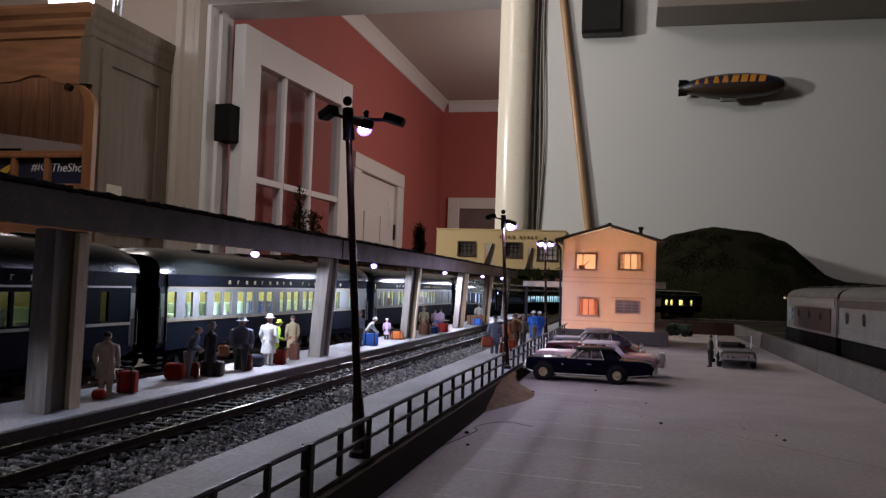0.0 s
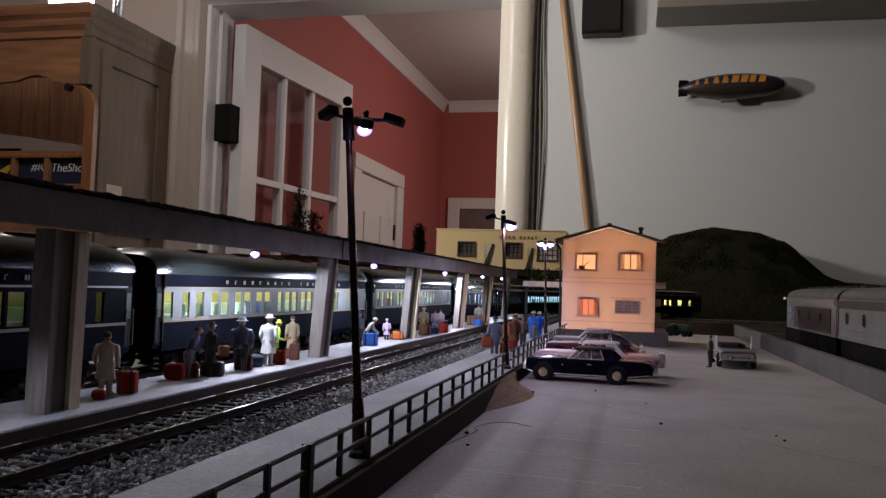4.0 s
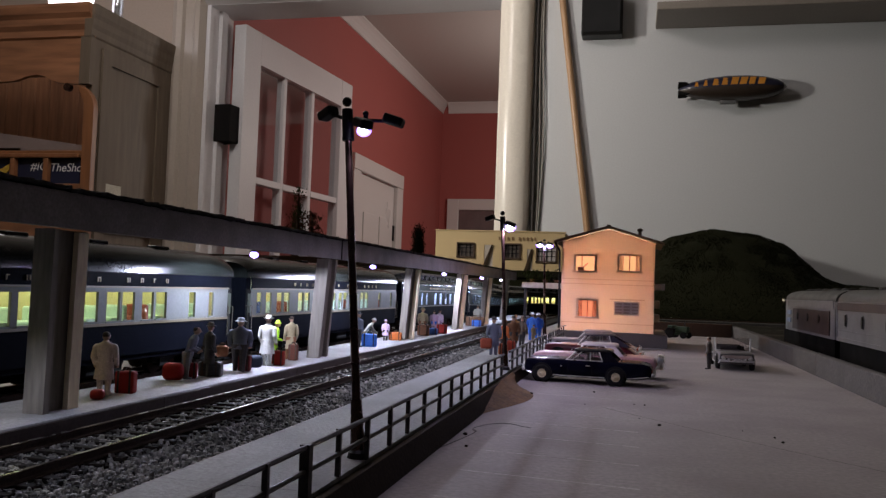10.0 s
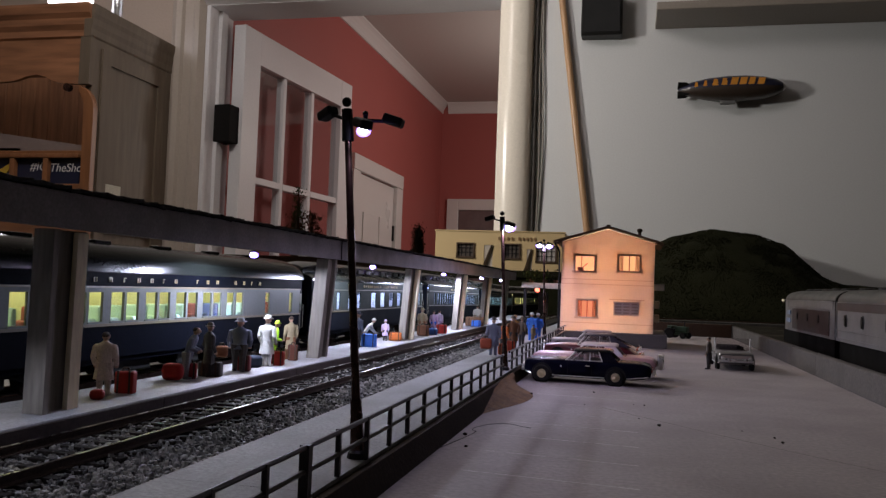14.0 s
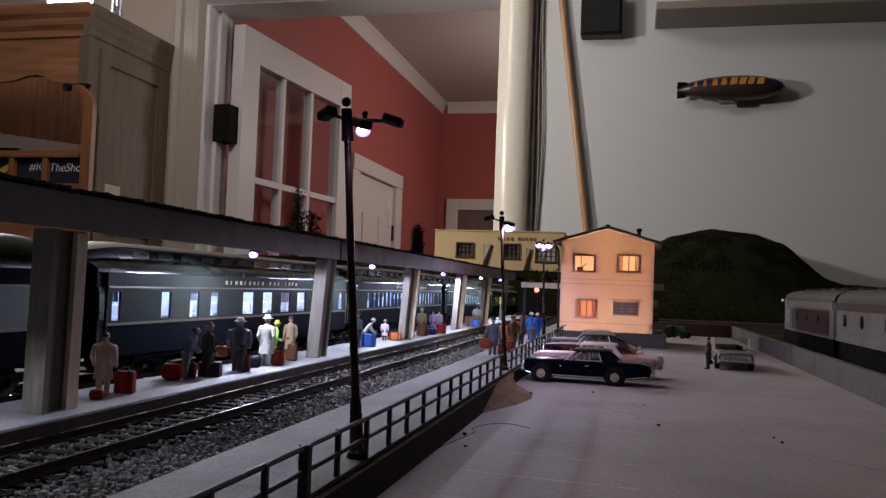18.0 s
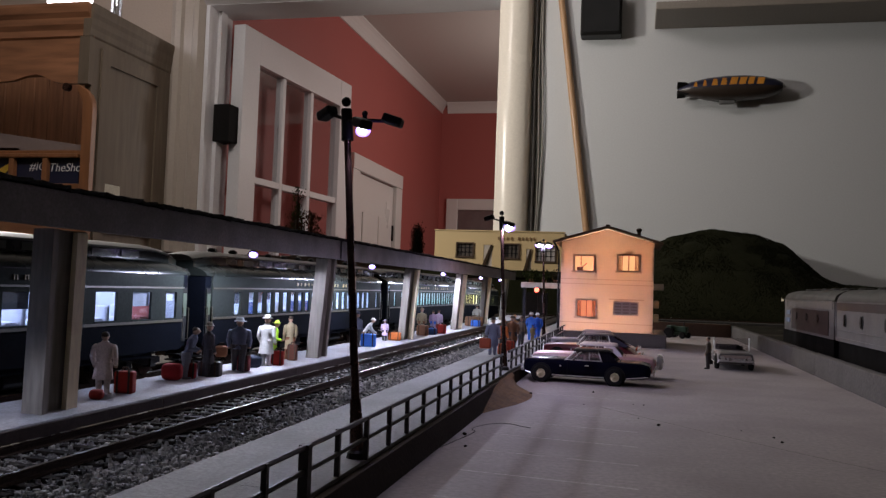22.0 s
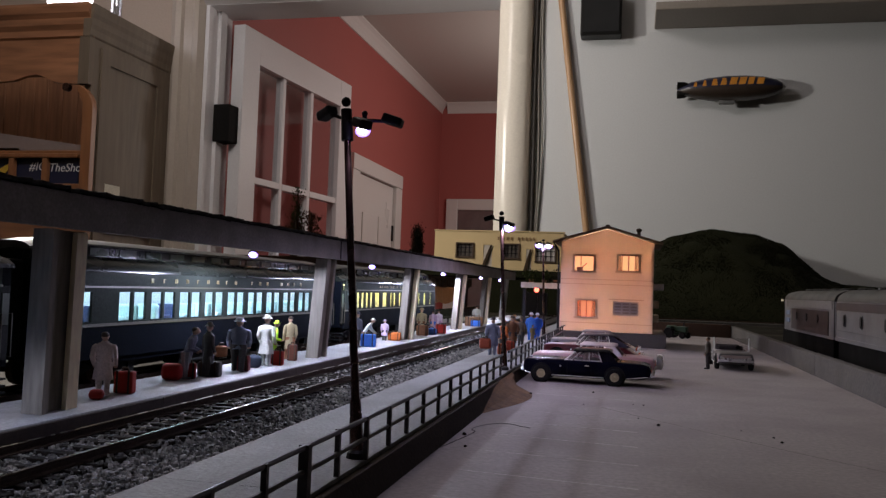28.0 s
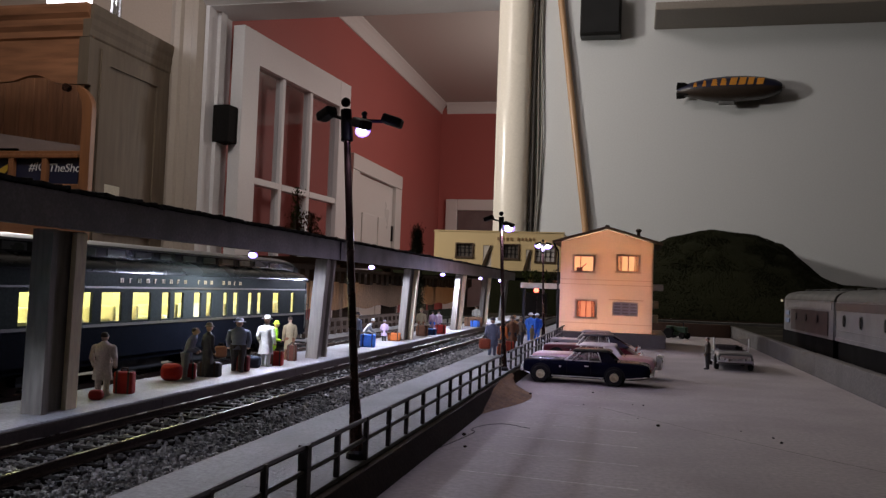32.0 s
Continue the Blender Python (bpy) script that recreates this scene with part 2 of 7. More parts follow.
def loft(bm, rings, caps=True, closed=True):
    """Skins rings of equally many points."""
    rows = [[bm.verts.new(p) for p in ring] for ring in rings]
    k = len(rows[0])
    for a, b in zip(rows, rows[1:]):
        for i in range(k if closed else k - 1):
            j = (i + 1) % k
            bm.faces.new((a[i], a[j], b[j], b[i]))
    if caps and closed:
        bm.faces.new(list(reversed(rows[0])))
        bm.faces.new(rows[-1])
    return rows


def circle(r, n, at=(0, 0, 0), axis="z", squash=1.0):
    out = []
    for i in range(n):
        a = 2 * math.pi * i / n
        u, v = r * math.cos(a), r * math.sin(a) * squash
        p = {"z": (u, v, 0), "x": (0, u, v), "y": (v, 0, u)}[axis]
        out.append((at[0] + p[0], at[1] + p[1], at[2] + p[2]))
    return out


def lathe(bm, profile, n=12, at=(0, 0, 0), axis="z", squash=1.0):
    """Turns a profile of (radius, height) round an axis."""
    k = "xyz".index(axis)
    rings = []
    for r, h in profile:
        o = list(at)
        o[k] += h
        rings.append(circle(max(r, 1e-5), n, o, axis, squash))
    loft(bm, rings)


def tube(bm, a, b, r0, r1=None, n=8):
    """A straight rod from a to b."""
    a, b = Vector(a), Vector(b)
    r1 = r0 if r1 is None else r1
    q = (b - a).to_track_quat("Z", "Y")
    rings = [[o + q @ Vector(p) for p in circle(r, n)] for o, r in ((a, r0), (b, r1))]
    loft(bm, rings)


def ball(bm, at, rx, ry=None, rz=None, n=10, rows=6):
    ry, rz = ry or rx, rz or rx
    rings = []
    for i in range(rows + 1):
        t = math.pi * (i / rows)
        s = max(math.sin(t), 0.02)
        rings.append([(at[0] + rx * s * math.cos(2 * math.pi * j / n), at[1] + ry * s * math.sin(2 * math.pi * j / n), at[2] - rz * math.cos(t)) for j in range(n)])
    loft(bm, rings)


def prism(bm, outline, a, b, axis="y"):
    """Pushes a flat outline along an axis from a to b. Outline points are the other two axes in order."""
    put = {"x": lambda p, h: (h, p[0], p[1]), "y": lambda p, h: (p[0], h, p[1]), "z": lambda p, h: (p[0], p[1], h)}[axis]
    loft(bm, [[put(p, a) for p in outline], [put(p, b) for p in outline]])


def mesh_of(name, bm, materials, smooth=False):
    bmesh.ops.recalc_face_normals(bm, faces=bm.faces[:])
    data = bpy.data.meshes.new(name)
    bm.to_mesh(data)
    bm.free()
    for m in materials if isinstance(materials, (list, tuple)) else [materials]:
        data.materials.append(m)
    if smooth:
        data.shade_smooth()
        data.set_sharp_from_angle(angle=radians(40))
    return data


def part(name, bm, material, parent, label="", smooth=False, at=None):
    ob = new(name, mesh_of(name, bm, material, smooth))
    ob.parent = parent
    if at is not None:
        ob.matrix_basis = at
    return tagged(ob, label) if label else ob


def thing(name, label, category, at=None, group="", kind=""):
    ob = new(name)
    ob.empty_display_size = 0.01
    if at is not None:
        ob.matrix_basis = at
    return tagged(ob, label, category, group, kind)


def solid(name, bm, material, label, category, at=None, group="", kind="", smooth=False):
    ob = new(name, mesh_of(name, bm, material, smooth))
    if at is not None:
        ob.matrix_basis = at
    return tagged(ob, label, category, group, kind)


def boxed(name, dims, material, parent, label="", r=0.0):
    bm = bmesh.new()
    if r:
        soft_box(bm, *dims, r)
    else:
        box(bm, *dims)
    return part(name, bm, material, parent, label)


def slab(name, dims, material, label, category):
    bm = bmesh.new()
    box(bm, *dims)
    return solid(name, bm, material, label, category, kind="structure")

# ---- the room ----
FLOOR, TOP = -1.14, 1.39
WALL_Y, DEEP = 2.40, 0.145
OPEN_L, OPEN_R, HEAD = -1.377, -0.406, 0.932
slab("floor", (-2.7, 1.9, -2.3, 6.0, FLOOR - 0.05, FLOOR), M["floor"], "dark oak floor of the two rooms", "floor")
slab("ceiling", (-2.7, 1.9, -2.3, WALL_Y + DEEP, TOP, TOP + 0.05), M["ceiling"], "pale painted ceiling of the railway room", "ceiling")
slab("ceiling_2", (-1.5, 1.9, WALL_Y + DEEP, 6.0, TOP, TOP + 0.05), M["ceiling"], "pale painted ceiling of the red room", "ceiling")
bm = bmesh.new()
box(bm, OPEN_R, 1.9, WALL_Y, WALL_Y + DEEP, FLOOR, TOP)
box(bm, OPEN_L, OPEN_R, WALL_Y, WALL_Y + DEEP, HEAD + 0.012, TOP)
solid("wall_north", bm, M["wall"], "pale grey painted wall with a doorway through it", "wall", kind="structure")
slab("wall_north_west", (-2.7, OPEN_L, WALL_Y, WALL_Y + DEEP, FLOOR, TOP), M["room"], "beige painted wall behind the hutch", "wall")
slab("wall_west", (-2.8, -2.7, -2.3, WALL_Y + DEEP, FLOOR, TOP), M["room"], "beige painted side wall", "wall")
# The unseen east and south walls are dark to cut reflections on the train.
slab("wall_east", (1.9, 2.0, -2.3, WALL_Y + DEEP, FLOOR, TOP), M["dim"], "unseen side wall, made dark to cut bounced light", "wall")
slab("wall_red_east", (1.9, 2.0, WALL_Y + DEEP, 6.0, FLOOR, TOP), M["red"], "red painted side wall of the next room", "wall")
slab("wall_south", (-2.8, 2.0, -2.4, -2.3, FLOOR, TOP), M["dim"], "unseen wall behind the layout, made dark to cut bounced light", "wall")
RED_X, RED_Y = -1.400, 5.85
slab("wall_red_west", (RED_X - 0.1, RED_X, WALL_Y + DEEP, 6.0, FLOOR, TOP), M["red"], "red painted wall of the next room", "wall")
slab("wall_red_north", (RED_X, 1.9, RED_Y, RED_Y + 0.1, FLOOR, TOP), M["red"], "red painted end wall of the next room", "wall")
slab("wall_red_south", (OPEN_R + 0.02, 1.9, WALL_Y + DEEP, WALL_Y + DEEP + 0.01, FLOOR, TOP), M["red"], "red painted back of the dividing wall", "wall")

# crown moulding of the red room
CROWN = [(0.40 * a_, 0.62 * b_) for a_, b_ in [(0, 0), (0.105, 0), (0.105, -0.014), (0.092, -0.020), (0.070, -0.034), (0.040, -0.066), (0.024, -0.090), (0.018, -0.110), (0.018, -0.125), (0, -0.125)]]
bm = bmesh.new()
prism(bm, [(RED_X + a, TOP + b) for a, b in CROWN], WALL_Y + DEEP, RED_Y, "y")
solid("trim_crown_west", bm, M["white"], "white crown moulding above the red wall", "moulding", kind="structure")
bm = bmesh.new()
prism(bm, [(RED_Y - a, TOP + b) for a, b in CROWN], RED_X + 0.043, 1.9, "x")
solid("trim_crown_north", bm, M["white"], "white crown moulding above the red end wall", "moulding", kind="structure")

# the doorway's casing and jamb
CASING = [(0, 0), (0.012, 0.022), (0.030, 0.022), (0.036, 0.014), (0.066, 0.014), (0.072, 0.026), (0.090, 0.030), (0.108, 0.022), (0.113, 0)]


def casing_side(name, x, way, label):
    bm = bmesh.new()
    prism(bm, [(x + way * a, WALL_Y - b) for a, b in CASING], FLOOR, HEAD + 0.115, "z")
    return solid(name, bm, M["casing"], label, "door casing", kind="structure")


casing_side("trim_casing_west", OPEN_L, -1, "white moulded door casing in gloss paint")
bm = bmesh.new()
prism(bm, [(OPEN_R + 0.002, WALL_Y - 0.002), (OPEN_R + 0.004, WALL_Y - 0.03), (OPEN_R + 0.02, WALL_Y - 0.046), (OPEN_R + 0.05, WALL_Y - 0.052), (OPEN_R + 0.085, WALL_Y - 0.044), (OPEN_R + 0.100, WALL_Y - 0.026), (OPEN_R + 0.102, WALL_Y - 0.002)], FLOOR, TOP - 0.01, "z")
solid("trim_casing_east", bm, M["post"], "rounded white casing post beside the grey wall", "door casing", kind="structure", smooth=True)
bm = bmesh.new()
prism(bm, [(WALL_Y - b, HEAD + a) for a, b in CASING], OPEN_L, OPEN_R, "x")
solid("trim_casing_head", bm, M["white"], "white moulded casing over the doorway", "door casing", kind="structure")
bm = bmesh.new()
box(bm, OPEN_L + 0.001, OPEN_L + 0.014, WALL_Y + 0.002, WALL_Y + DEEP + 0.012, FLOOR, HEAD)
box(bm, OPEN_L + 0.014, OPEN_L + 0.026, WALL_Y + 0.06, WALL_Y + 0.10, FLOOR, HEAD)
box(bm, OPEN_L + 0.014, OPEN_R, WALL_Y + 0.002, WALL_Y + DEEP + 0.012, HEAD - 0.002, HEAD + 0.011)
solid("trim_jamb", bm, M["leaf_paint"], "white painted door jamb and head lining", "door jamb", kind="structure")

# glazed door, swung open into the red room; local x runs from the hinge along the leaf
leaf = thing("door_1", "white glazed door standing open into the red room", "door", pose(-1.287, 2.505, 0, 0, 0, 84.9), kind="structure")
DW, DT, DH = 0.86, 0.045, 0.90
bm = bmesh.new()
COLS = [(0.105, 0.282), (0.304, 0.500), (0.524, 0.755)]
ROWS = [(0.399, 0.788), (0.02, 0.377), (-0.30, -0.01)]
soft_box(bm, 0, 0.105, 0, DT, FLOOR + 0.01, DH, 0.003)
soft_box(bm, 0.755, DW, 0, DT, FLOOR + 0.01, DH, 0.003)
box(bm, 0.105, 0.755, 0.001, DT - 0.001, 0.788, DH - 0.001)
box(bm, 0.105, 0.755, 0.001, DT - 0.001, FLOOR + 0.01, -0.30)
part("door_rails", bm, M["leaf_paint"], leaf)
for i, (a, b) in enumerate(zip(COLS, COLS[1:])):
    boxed("muntin", (a[1], b[0], 0.006, DT - 0.006, -0.30, 0.788), M["leaf_paint"], leaf, r=0.004)
for a, b in zip(ROWS, ROWS[1:]):
    for c in COLS:
        boxed("muntin", (c[0], c[1], 0.006, DT - 0.006, b[1], a[0]), M["leaf_paint"], leaf)
for c in COLS:
    for rw in ROWS:
        ob = boxed("pane", (c[0], c[1], 0.019, 0.023, rw[0], rw[1]), M["glass"], leaf)
        ob.visible_shadow = False
plate = boxed("hinge_box", (-0.055, 0.012, 0.012, 0.075, 0.494, 0.618), M["rubber"], leaf, "black box at the hinge side", r=0.004)

# panelled door in the red wall
door2 = thing("door_2", "closed white panelled door in the red wall", "door", kind="structure")
Y0, Y1, ZT = 3.985, 4.637, 0.612
boxed("door_panel", (RED_X + 0.002, RED_X + 0.012, Y0, Y1, FLOOR, ZT), M["white"], door2)
for ya, yb in ((Y0 + 0.1, Y0 + 0.30), (Y0 + 0.38, Y1 - 0.1)):
    for za, zb in ((0.06, 0.42), (-0.55, -0.02), (-1.0, -0.62)):
        boxed("raised_panel", (RED_X + 0.012, RED_X + 0.020, ya, yb, za, zb), M["white"], door2, r=0.003)
boxed("frame_side", (RED_X + 0.002, RED_X + 0.034, Y1 + 0.006, Y1 + 0.125, FLOOR, ZT + 0.005), M["white"], door2, r=0.004)
boxed("frame_side", (RED_X + 0.002, RED_X + 0.034, Y0 - 0.115, Y0 - 0.006, FLOOR, ZT + 0.005), M["white"], door2, r=0.004)
boxed("frame_head", (RED_X + 0.002, RED_X + 0.036, Y0 - 0.115, Y1 + 0.125, ZT + 0.006, ZT + 0.085), M["white"], door2, r=0.004)
for z in (0.30, -0.75):
    boxed("hinge", (RED_X + 0.012, RED_X + 0.022, Y1 - 0.008, Y1 + 0.004, z, z + 0.09), M["iron"], door2)

# window in the end wall
win = thing("window_1", "white framed window in the red end wall", "window", kind="structure")
WX0, WX1, WZ = -1.337, -0.62, 0.683
for n_, d in (("frame_side", (WX0, WX0 + 0.085, RED_Y - 0.03, RED_Y - 0.002, -0.3, WZ)), ("frame_side", (WX1 - 0.085, WX1, RED_Y - 0.03, RED_Y - 0.002, -0.3, WZ)),
              ("frame_head", (WX0 + 0.085, WX1 - 0.085, RED_Y - 0.032, RED_Y - 0.002, WZ - 0.08, WZ)), ("frame_sill", (WX0 - 0.03, WX1 + 0.03, RED_Y - 0.06, RED_Y - 0.002, -0.34, -0.30))):
    boxed(n_, d, M["white"], win, r=0.004)
boxed("sash", (WX0 + 0.085, WX1 - 0.085, RED_Y - 0.018, RED_Y - 0.003, 0.17, 0.21), M["white"], win)
boxed("pane", (WX0 + 0.085, WX1 - 0.085, RED_Y - 0.012, RED_Y - 0.006, -0.30, WZ - 0.08), mat("night_window", (0.16, 0.12, 0.12), 0.12, vary=0.1, grain=20, blotch=2), win)

# pine hutch
hutch = thing("hutch_cabinet", "tall pine hutch cabinet with cornice and open shelves against the wall", "cabinet")
CX, CF, CB = -1.478, 1.985, 2.375
CL = -2.50
boxed("side_panel", (CX - 0.022, CX, CF, CB, FLOOR, 0.70), M["pine_side"], hutch, "dull olive side panel", r=0.002)
for za, zb in ((0.26, 0.66), (-0.35, 0.18), (-1.0, -0.42)):
    for d in ((CX, CX + 0.006, CF + 0.035, CF + 0.075, za - 0.02, zb + 0.02), (CX, CX + 0.006, CB - 0.075, CB - 0.03, za - 0.02, zb + 0.02), (CX, CX + 0.006, CF + 0.075, CB - 0.075, zb - 0.02, zb + 0.02)):
        boxed("side_stile", d, M["pine_side"], hutch)
boxed("side_panel", (CL, CL + 0.022, CF, CB, FLOOR, 0.70), M["pine_side"], hutch)
bm = bmesh.new()
stile = [(CX - 0.004, FLOOR), (CX + 0.020, FLOOR), (CX + 0.023, 0.500), (CX + 0.021, 0.518), (CX + 0.012, 0.536), (CX - 0.004, 0.552), (CX - 0.030, 0.566), (CX - 0.030, 0.548), (CX - 0.012, 0.530), (CX - 0.005, 0.512)]
prism(bm, stile, CF - 0.020, CF - 0.001, "y")
bmesh.ops.bevel(bm, geom=bm.edges[:], offset=0.003, segments=2, profile=0.5, affect="EDGES")
part("face_stile", bm, M["pine_edge"], hutch, "orange rounded front stile curving into the arch")
boxed("corner_post", (CX - 0.0305, CX + 0.002, CF - 0.018, CF - 0.001, 0.567, 0.6995), M["pine_side"], hutch)
for i in range(17):
    x = CL + 0.022 + i * 0.0565
    boxed("back_board", (x, x + 0.0545, CB - 0.02, CB - 0.008, -0.3, 0.70), M["back_board"], hutch, r=0.003)
prof = [(0, 0.60), (0, 0.70), (0.012, 0.705), (0.014, 0.722), (0.030, 0.735), (0.034, 0.752), (0.052, 0.764), (0.060, 0.782), (0.060, 0.790), (-0.05, 0.790), (-0.05, 0.60)]
bm = bmesh.new()
prism(bm, [(CF - a * 0.6, z) for a, z in prof], CL - 0.02, CX - 0.023, "x")
prism(bm, [(CF - a * 0.6, z) for a, z in prof[1:9]] + [(CF - 0.001, 0.790), (CF - 0.001, 0.70)], CX - 0.023, CX + 0.002, "x")
part("cornice_front", bm, M["pine"], hutch)
bm = bmesh.new()
prism(bm, [(CX + a * 0.22, z) for a, z in prof[1:9]] + [(CX - 0.02, 0.788), (CX - 0.02, 0.70)], CF - 0.02, CB, "y")
part("cornice_side", bm, M["pine_side"], hutch)
bm = bmesh.new()
arch = [(CL + 0.02, 0.64), (CX - 0.031, 0.64), (CX - 0.031, 0.567), (CX - 0.05, 0.569), (CX - 0.075, 0.568), (CX - 0.11, 0.574), (CX - 0.14, 0.590), (CX - 0.168, 0.597), (CX - 0.20, 0.592), (CX - 0.24, 0.580), (CX - 0.29, 0.577), (CX - 0.40, 0.570), (CL + 0.02, 0.55)]
prism(bm, arch, CF - 0.016, CF - 0.002, "y")
part("arched_valance", bm, M["pine"], hutch, "scalloped pine valance")
bm = bmesh.new()
tube(bm, (CX - 0.058, CF - 0.030, 0.556), (CX - 0.058, CF - 0.0165, 0.556), 0.011, n=12)
part("catch", bm, M["brass"], hutch, "small brass catch")
for z in (0.385, 0.292):
    boxed("shelf", (CL + 0.022, CX - 0.022, CF + 0.0, CB - 0.02, z - 0.018, z), M["pine_edge"], hutch, r=0.003)
boxed("shelf_lip", (CL + 0.022, CX - 0.022, CF - 0.014, CF - 0.001, 0.362, 0.374), M["pine_edge"], hutch, r=0.003)
for x in (CX - 0.1275, CX - 0.236, CX - 0.353, CX - 0.47):
    boxed("shelf_post", (x - 0.008, x + 0.008, CF - 0.012, CF + 0.006, 0.293, 0.362), M["pine_edge"], hutch, r=0.003)
boxed("base_front", (CL + 0.022, CX - 0.022, CF + 0.01, CF + 0.03, FLOOR, 0.272), M["pine"], hutch)
# banner on the shelf
banner = thing("banner", "dark navy banner card with white lettering on the shelf", "banner")
boxed("card", (CX - 0.32, CX - 0.030, CF + 0.006, CF + 0.010, 0.2925, 0.3655), mat("navy_card", (0.012, 0.016, 0.045), 0.5), banner)
WHITE_INK = mat("white_ink", (0.8, 0.8, 0.8), 0.6, vary=0.02)


def letters(text, size, material, parent, at, name="lettering", depth=0.0004):
    cu = bpy.data.curves.new(name, "FONT")
    cu.body, cu.size, cu.extrude, cu.shear = text, size, depth, 0.18
    tmp = bpy.data.objects.new(name, cu)
    scene.collection.objects.link(tmp)
    data = bpy.data.meshes.new_from_object(tmp.evaluated_get(bpy.context.evaluated_depsgraph_get()))
    bpy.data.objects.remove(tmp)
    data.materials.clear()
    data.materials.append(material)
    ob = new(name, data)
    ob.parent, ob.matrix_basis = parent, at
    return ob


letters("#IG", 0.0345, WHITE_INK, banner, pose(CX - 0.1890, CF + 0.0050, 0.329, 90, 0, 0))
letters("TheSho", 0.0335, WHITE_INK, banner, pose(CX - 0.1250, CF + 0.0050, 0.326, 90, 0, 0))
bm = bmesh.new()
prism(bm, [(CX - 0.31, 0.318), (CX - 0.246, 0.352), (CX - 0.258, 0.327), (CX - 0.280, 0.307)], CF + 0.002, CF + 0.0055, "y")
part("yellow_ribbon", bm, mat("gold_print", (0.55, 0.36, 0.04), 0.5), banner, "yellow ribbon print")
bm = bmesh.new()
soft_box(bm, CX - 0.52, CX - 0.30, CF + 0.10, CF + 0.25, 0.386, 0.415, 0.006)
solid("yellow_book", bm, mat("yellow_cover", (0.42, 0.28, 0.06), 0.6), "yellow covered book lying on the shelf", "book")
# Pale wedge put on the shelf for a paler patch there.
bm = bmesh.new()
prism(bm, [(-1.975, 0.461), (-1.855, 0.454), (-1.563, 0.415), (-1.561, 0.390), (-1.970, 0.387)], CF + 0.10, CF + 0.16, "y")
solid("pale_wedge", bm, mat("pale_pink_plate", (0.25, 0.20, 0.185), 0.9, vary=0.08, grain=300, blotch=20), "pale pinkish wedge lying on the hutch shelf", "cloth")
# glass jar and a lit lamp on the hutch
bm = bmesh.new()
lathe(bm, [(0.0144, 0), (0.016, 0.004), (0.016, 0.10), (0.0112, 0.12), (0.0112, 0.135)], 16, (CX - 0.02, CF + 0.12, 0.7905))
solid("glass_jar", bm, pane_mat("jar_glass", (0.75, 0.78, 0.80), 0.3), "clear glass jar standing on the hutch", "jar", smooth=True)
top_lamp = thing("table_lamp", "low white shaded lamp glowing on top of the hutch", "lamp", pose(CX - 0.118, CF + 0.045, 0.7905))
bm = bmesh.new()
lathe(bm, [(0.040, 0), (0.040, 0.005), (0.010, 0.010), (0.010, 0.016)], 20)
part("base", bm, M["brass"], top_lamp, smooth=True)
bm = bmesh.new()
lathe(bm, [(0.048, 0.014), (0.060, 0.020), (0.060, 0.110), (0.046, 0.130)], 24)
part("shade", bm, glow("lit_lamp_shade", (0.95, 0.90, 1.0), 4.5), top_lamp, "glowing white shade", smooth=True)
# paper card on the cabinet's side
bm = bmesh.new()
soft_box(bm, CX + 0.0015, CX + 0.004, 2.045, 2.135, 0.262, 0.302, 0.0008)
solid("paper_card", bm, mat("cream_paper", (0.62, 0.60, 0.50), 0.8), "small cream paper card pinned to the hutch side", "card")

# grey wall: pole, loudspeaker, airship toy, cords, shelf
bm = bmesh.new()
tube(bm, (-0.2402, WALL_Y - 0.012, 1.01), (-0.1268, WALL_Y - 0.018, 0.16), 0.0096, 0.0096, 14)
solid("wooden_pole", bm, M["dowel"], "slim varnished wooden pole leaning against the wall", "pole", smooth=True)
spk = thing("loudspeaker", "black box loudspeaker hung high on the wall", "loudspeaker")
boxed("cabinet", (-0.165, -0.050, WALL_Y - 0.055, WALL_Y - 0.003, 0.774, 0.894), M["black"], spk, r=0.004)
boxed("grille", (-0.158, -0.057, WALL_Y - 0.0585, WALL_Y - 0.055, 0.782, 0.888), mat("speaker_cloth", (0.010, 0.010, 0.011), 0.9, vary=0.3, grain=900), spk)
bm = bmesh.new()
soft_box(bm, 0.041, 1.88, 2.228, WALL_Y - 0.004, 0.800, 0.822, 0.003)
# The shelf's grey brown carries the shade of its underside.
solid("wall_shelf", bm, mat("shaded_shelf_paint", (0.27, 0.235, 0.205), 0.6, vary=0.06, grain=150, blotch=3.0), "narrow wooden shelf high along the grey wall, grey brown for its shaded underside", "shelf", kind="structure")
for x_ in (0.20, 0.95, 1.70):
    bm = bmesh.new()
    prism(bm, [(WALL_Y - 0.065, 0.8225), (WALL_Y - 0.004, 0.8225), (WALL_Y - 0.004, 0.895), (WALL_Y - 0.016, 0.895)], x_, x_ + 0.016, "x")
    solid("shelf_bracket", bm, M["casing"], "pale bracket standing on the narrow shelf", "bracket", kind="structure")
# The dark brown cord is added for the shaded gap beside the post.
CORDS = ((-0.2935, 0.0062, 0.0006, (0.030, 0.024, 0.020), "dark brown"), (-0.2760, 0.0030, 0.0045, (0.20, 0.18, 0.16), "grey"), (-0.2690, 0.0022, 0.0060, (0.34, 0.32, 0.29), "pale grey"))
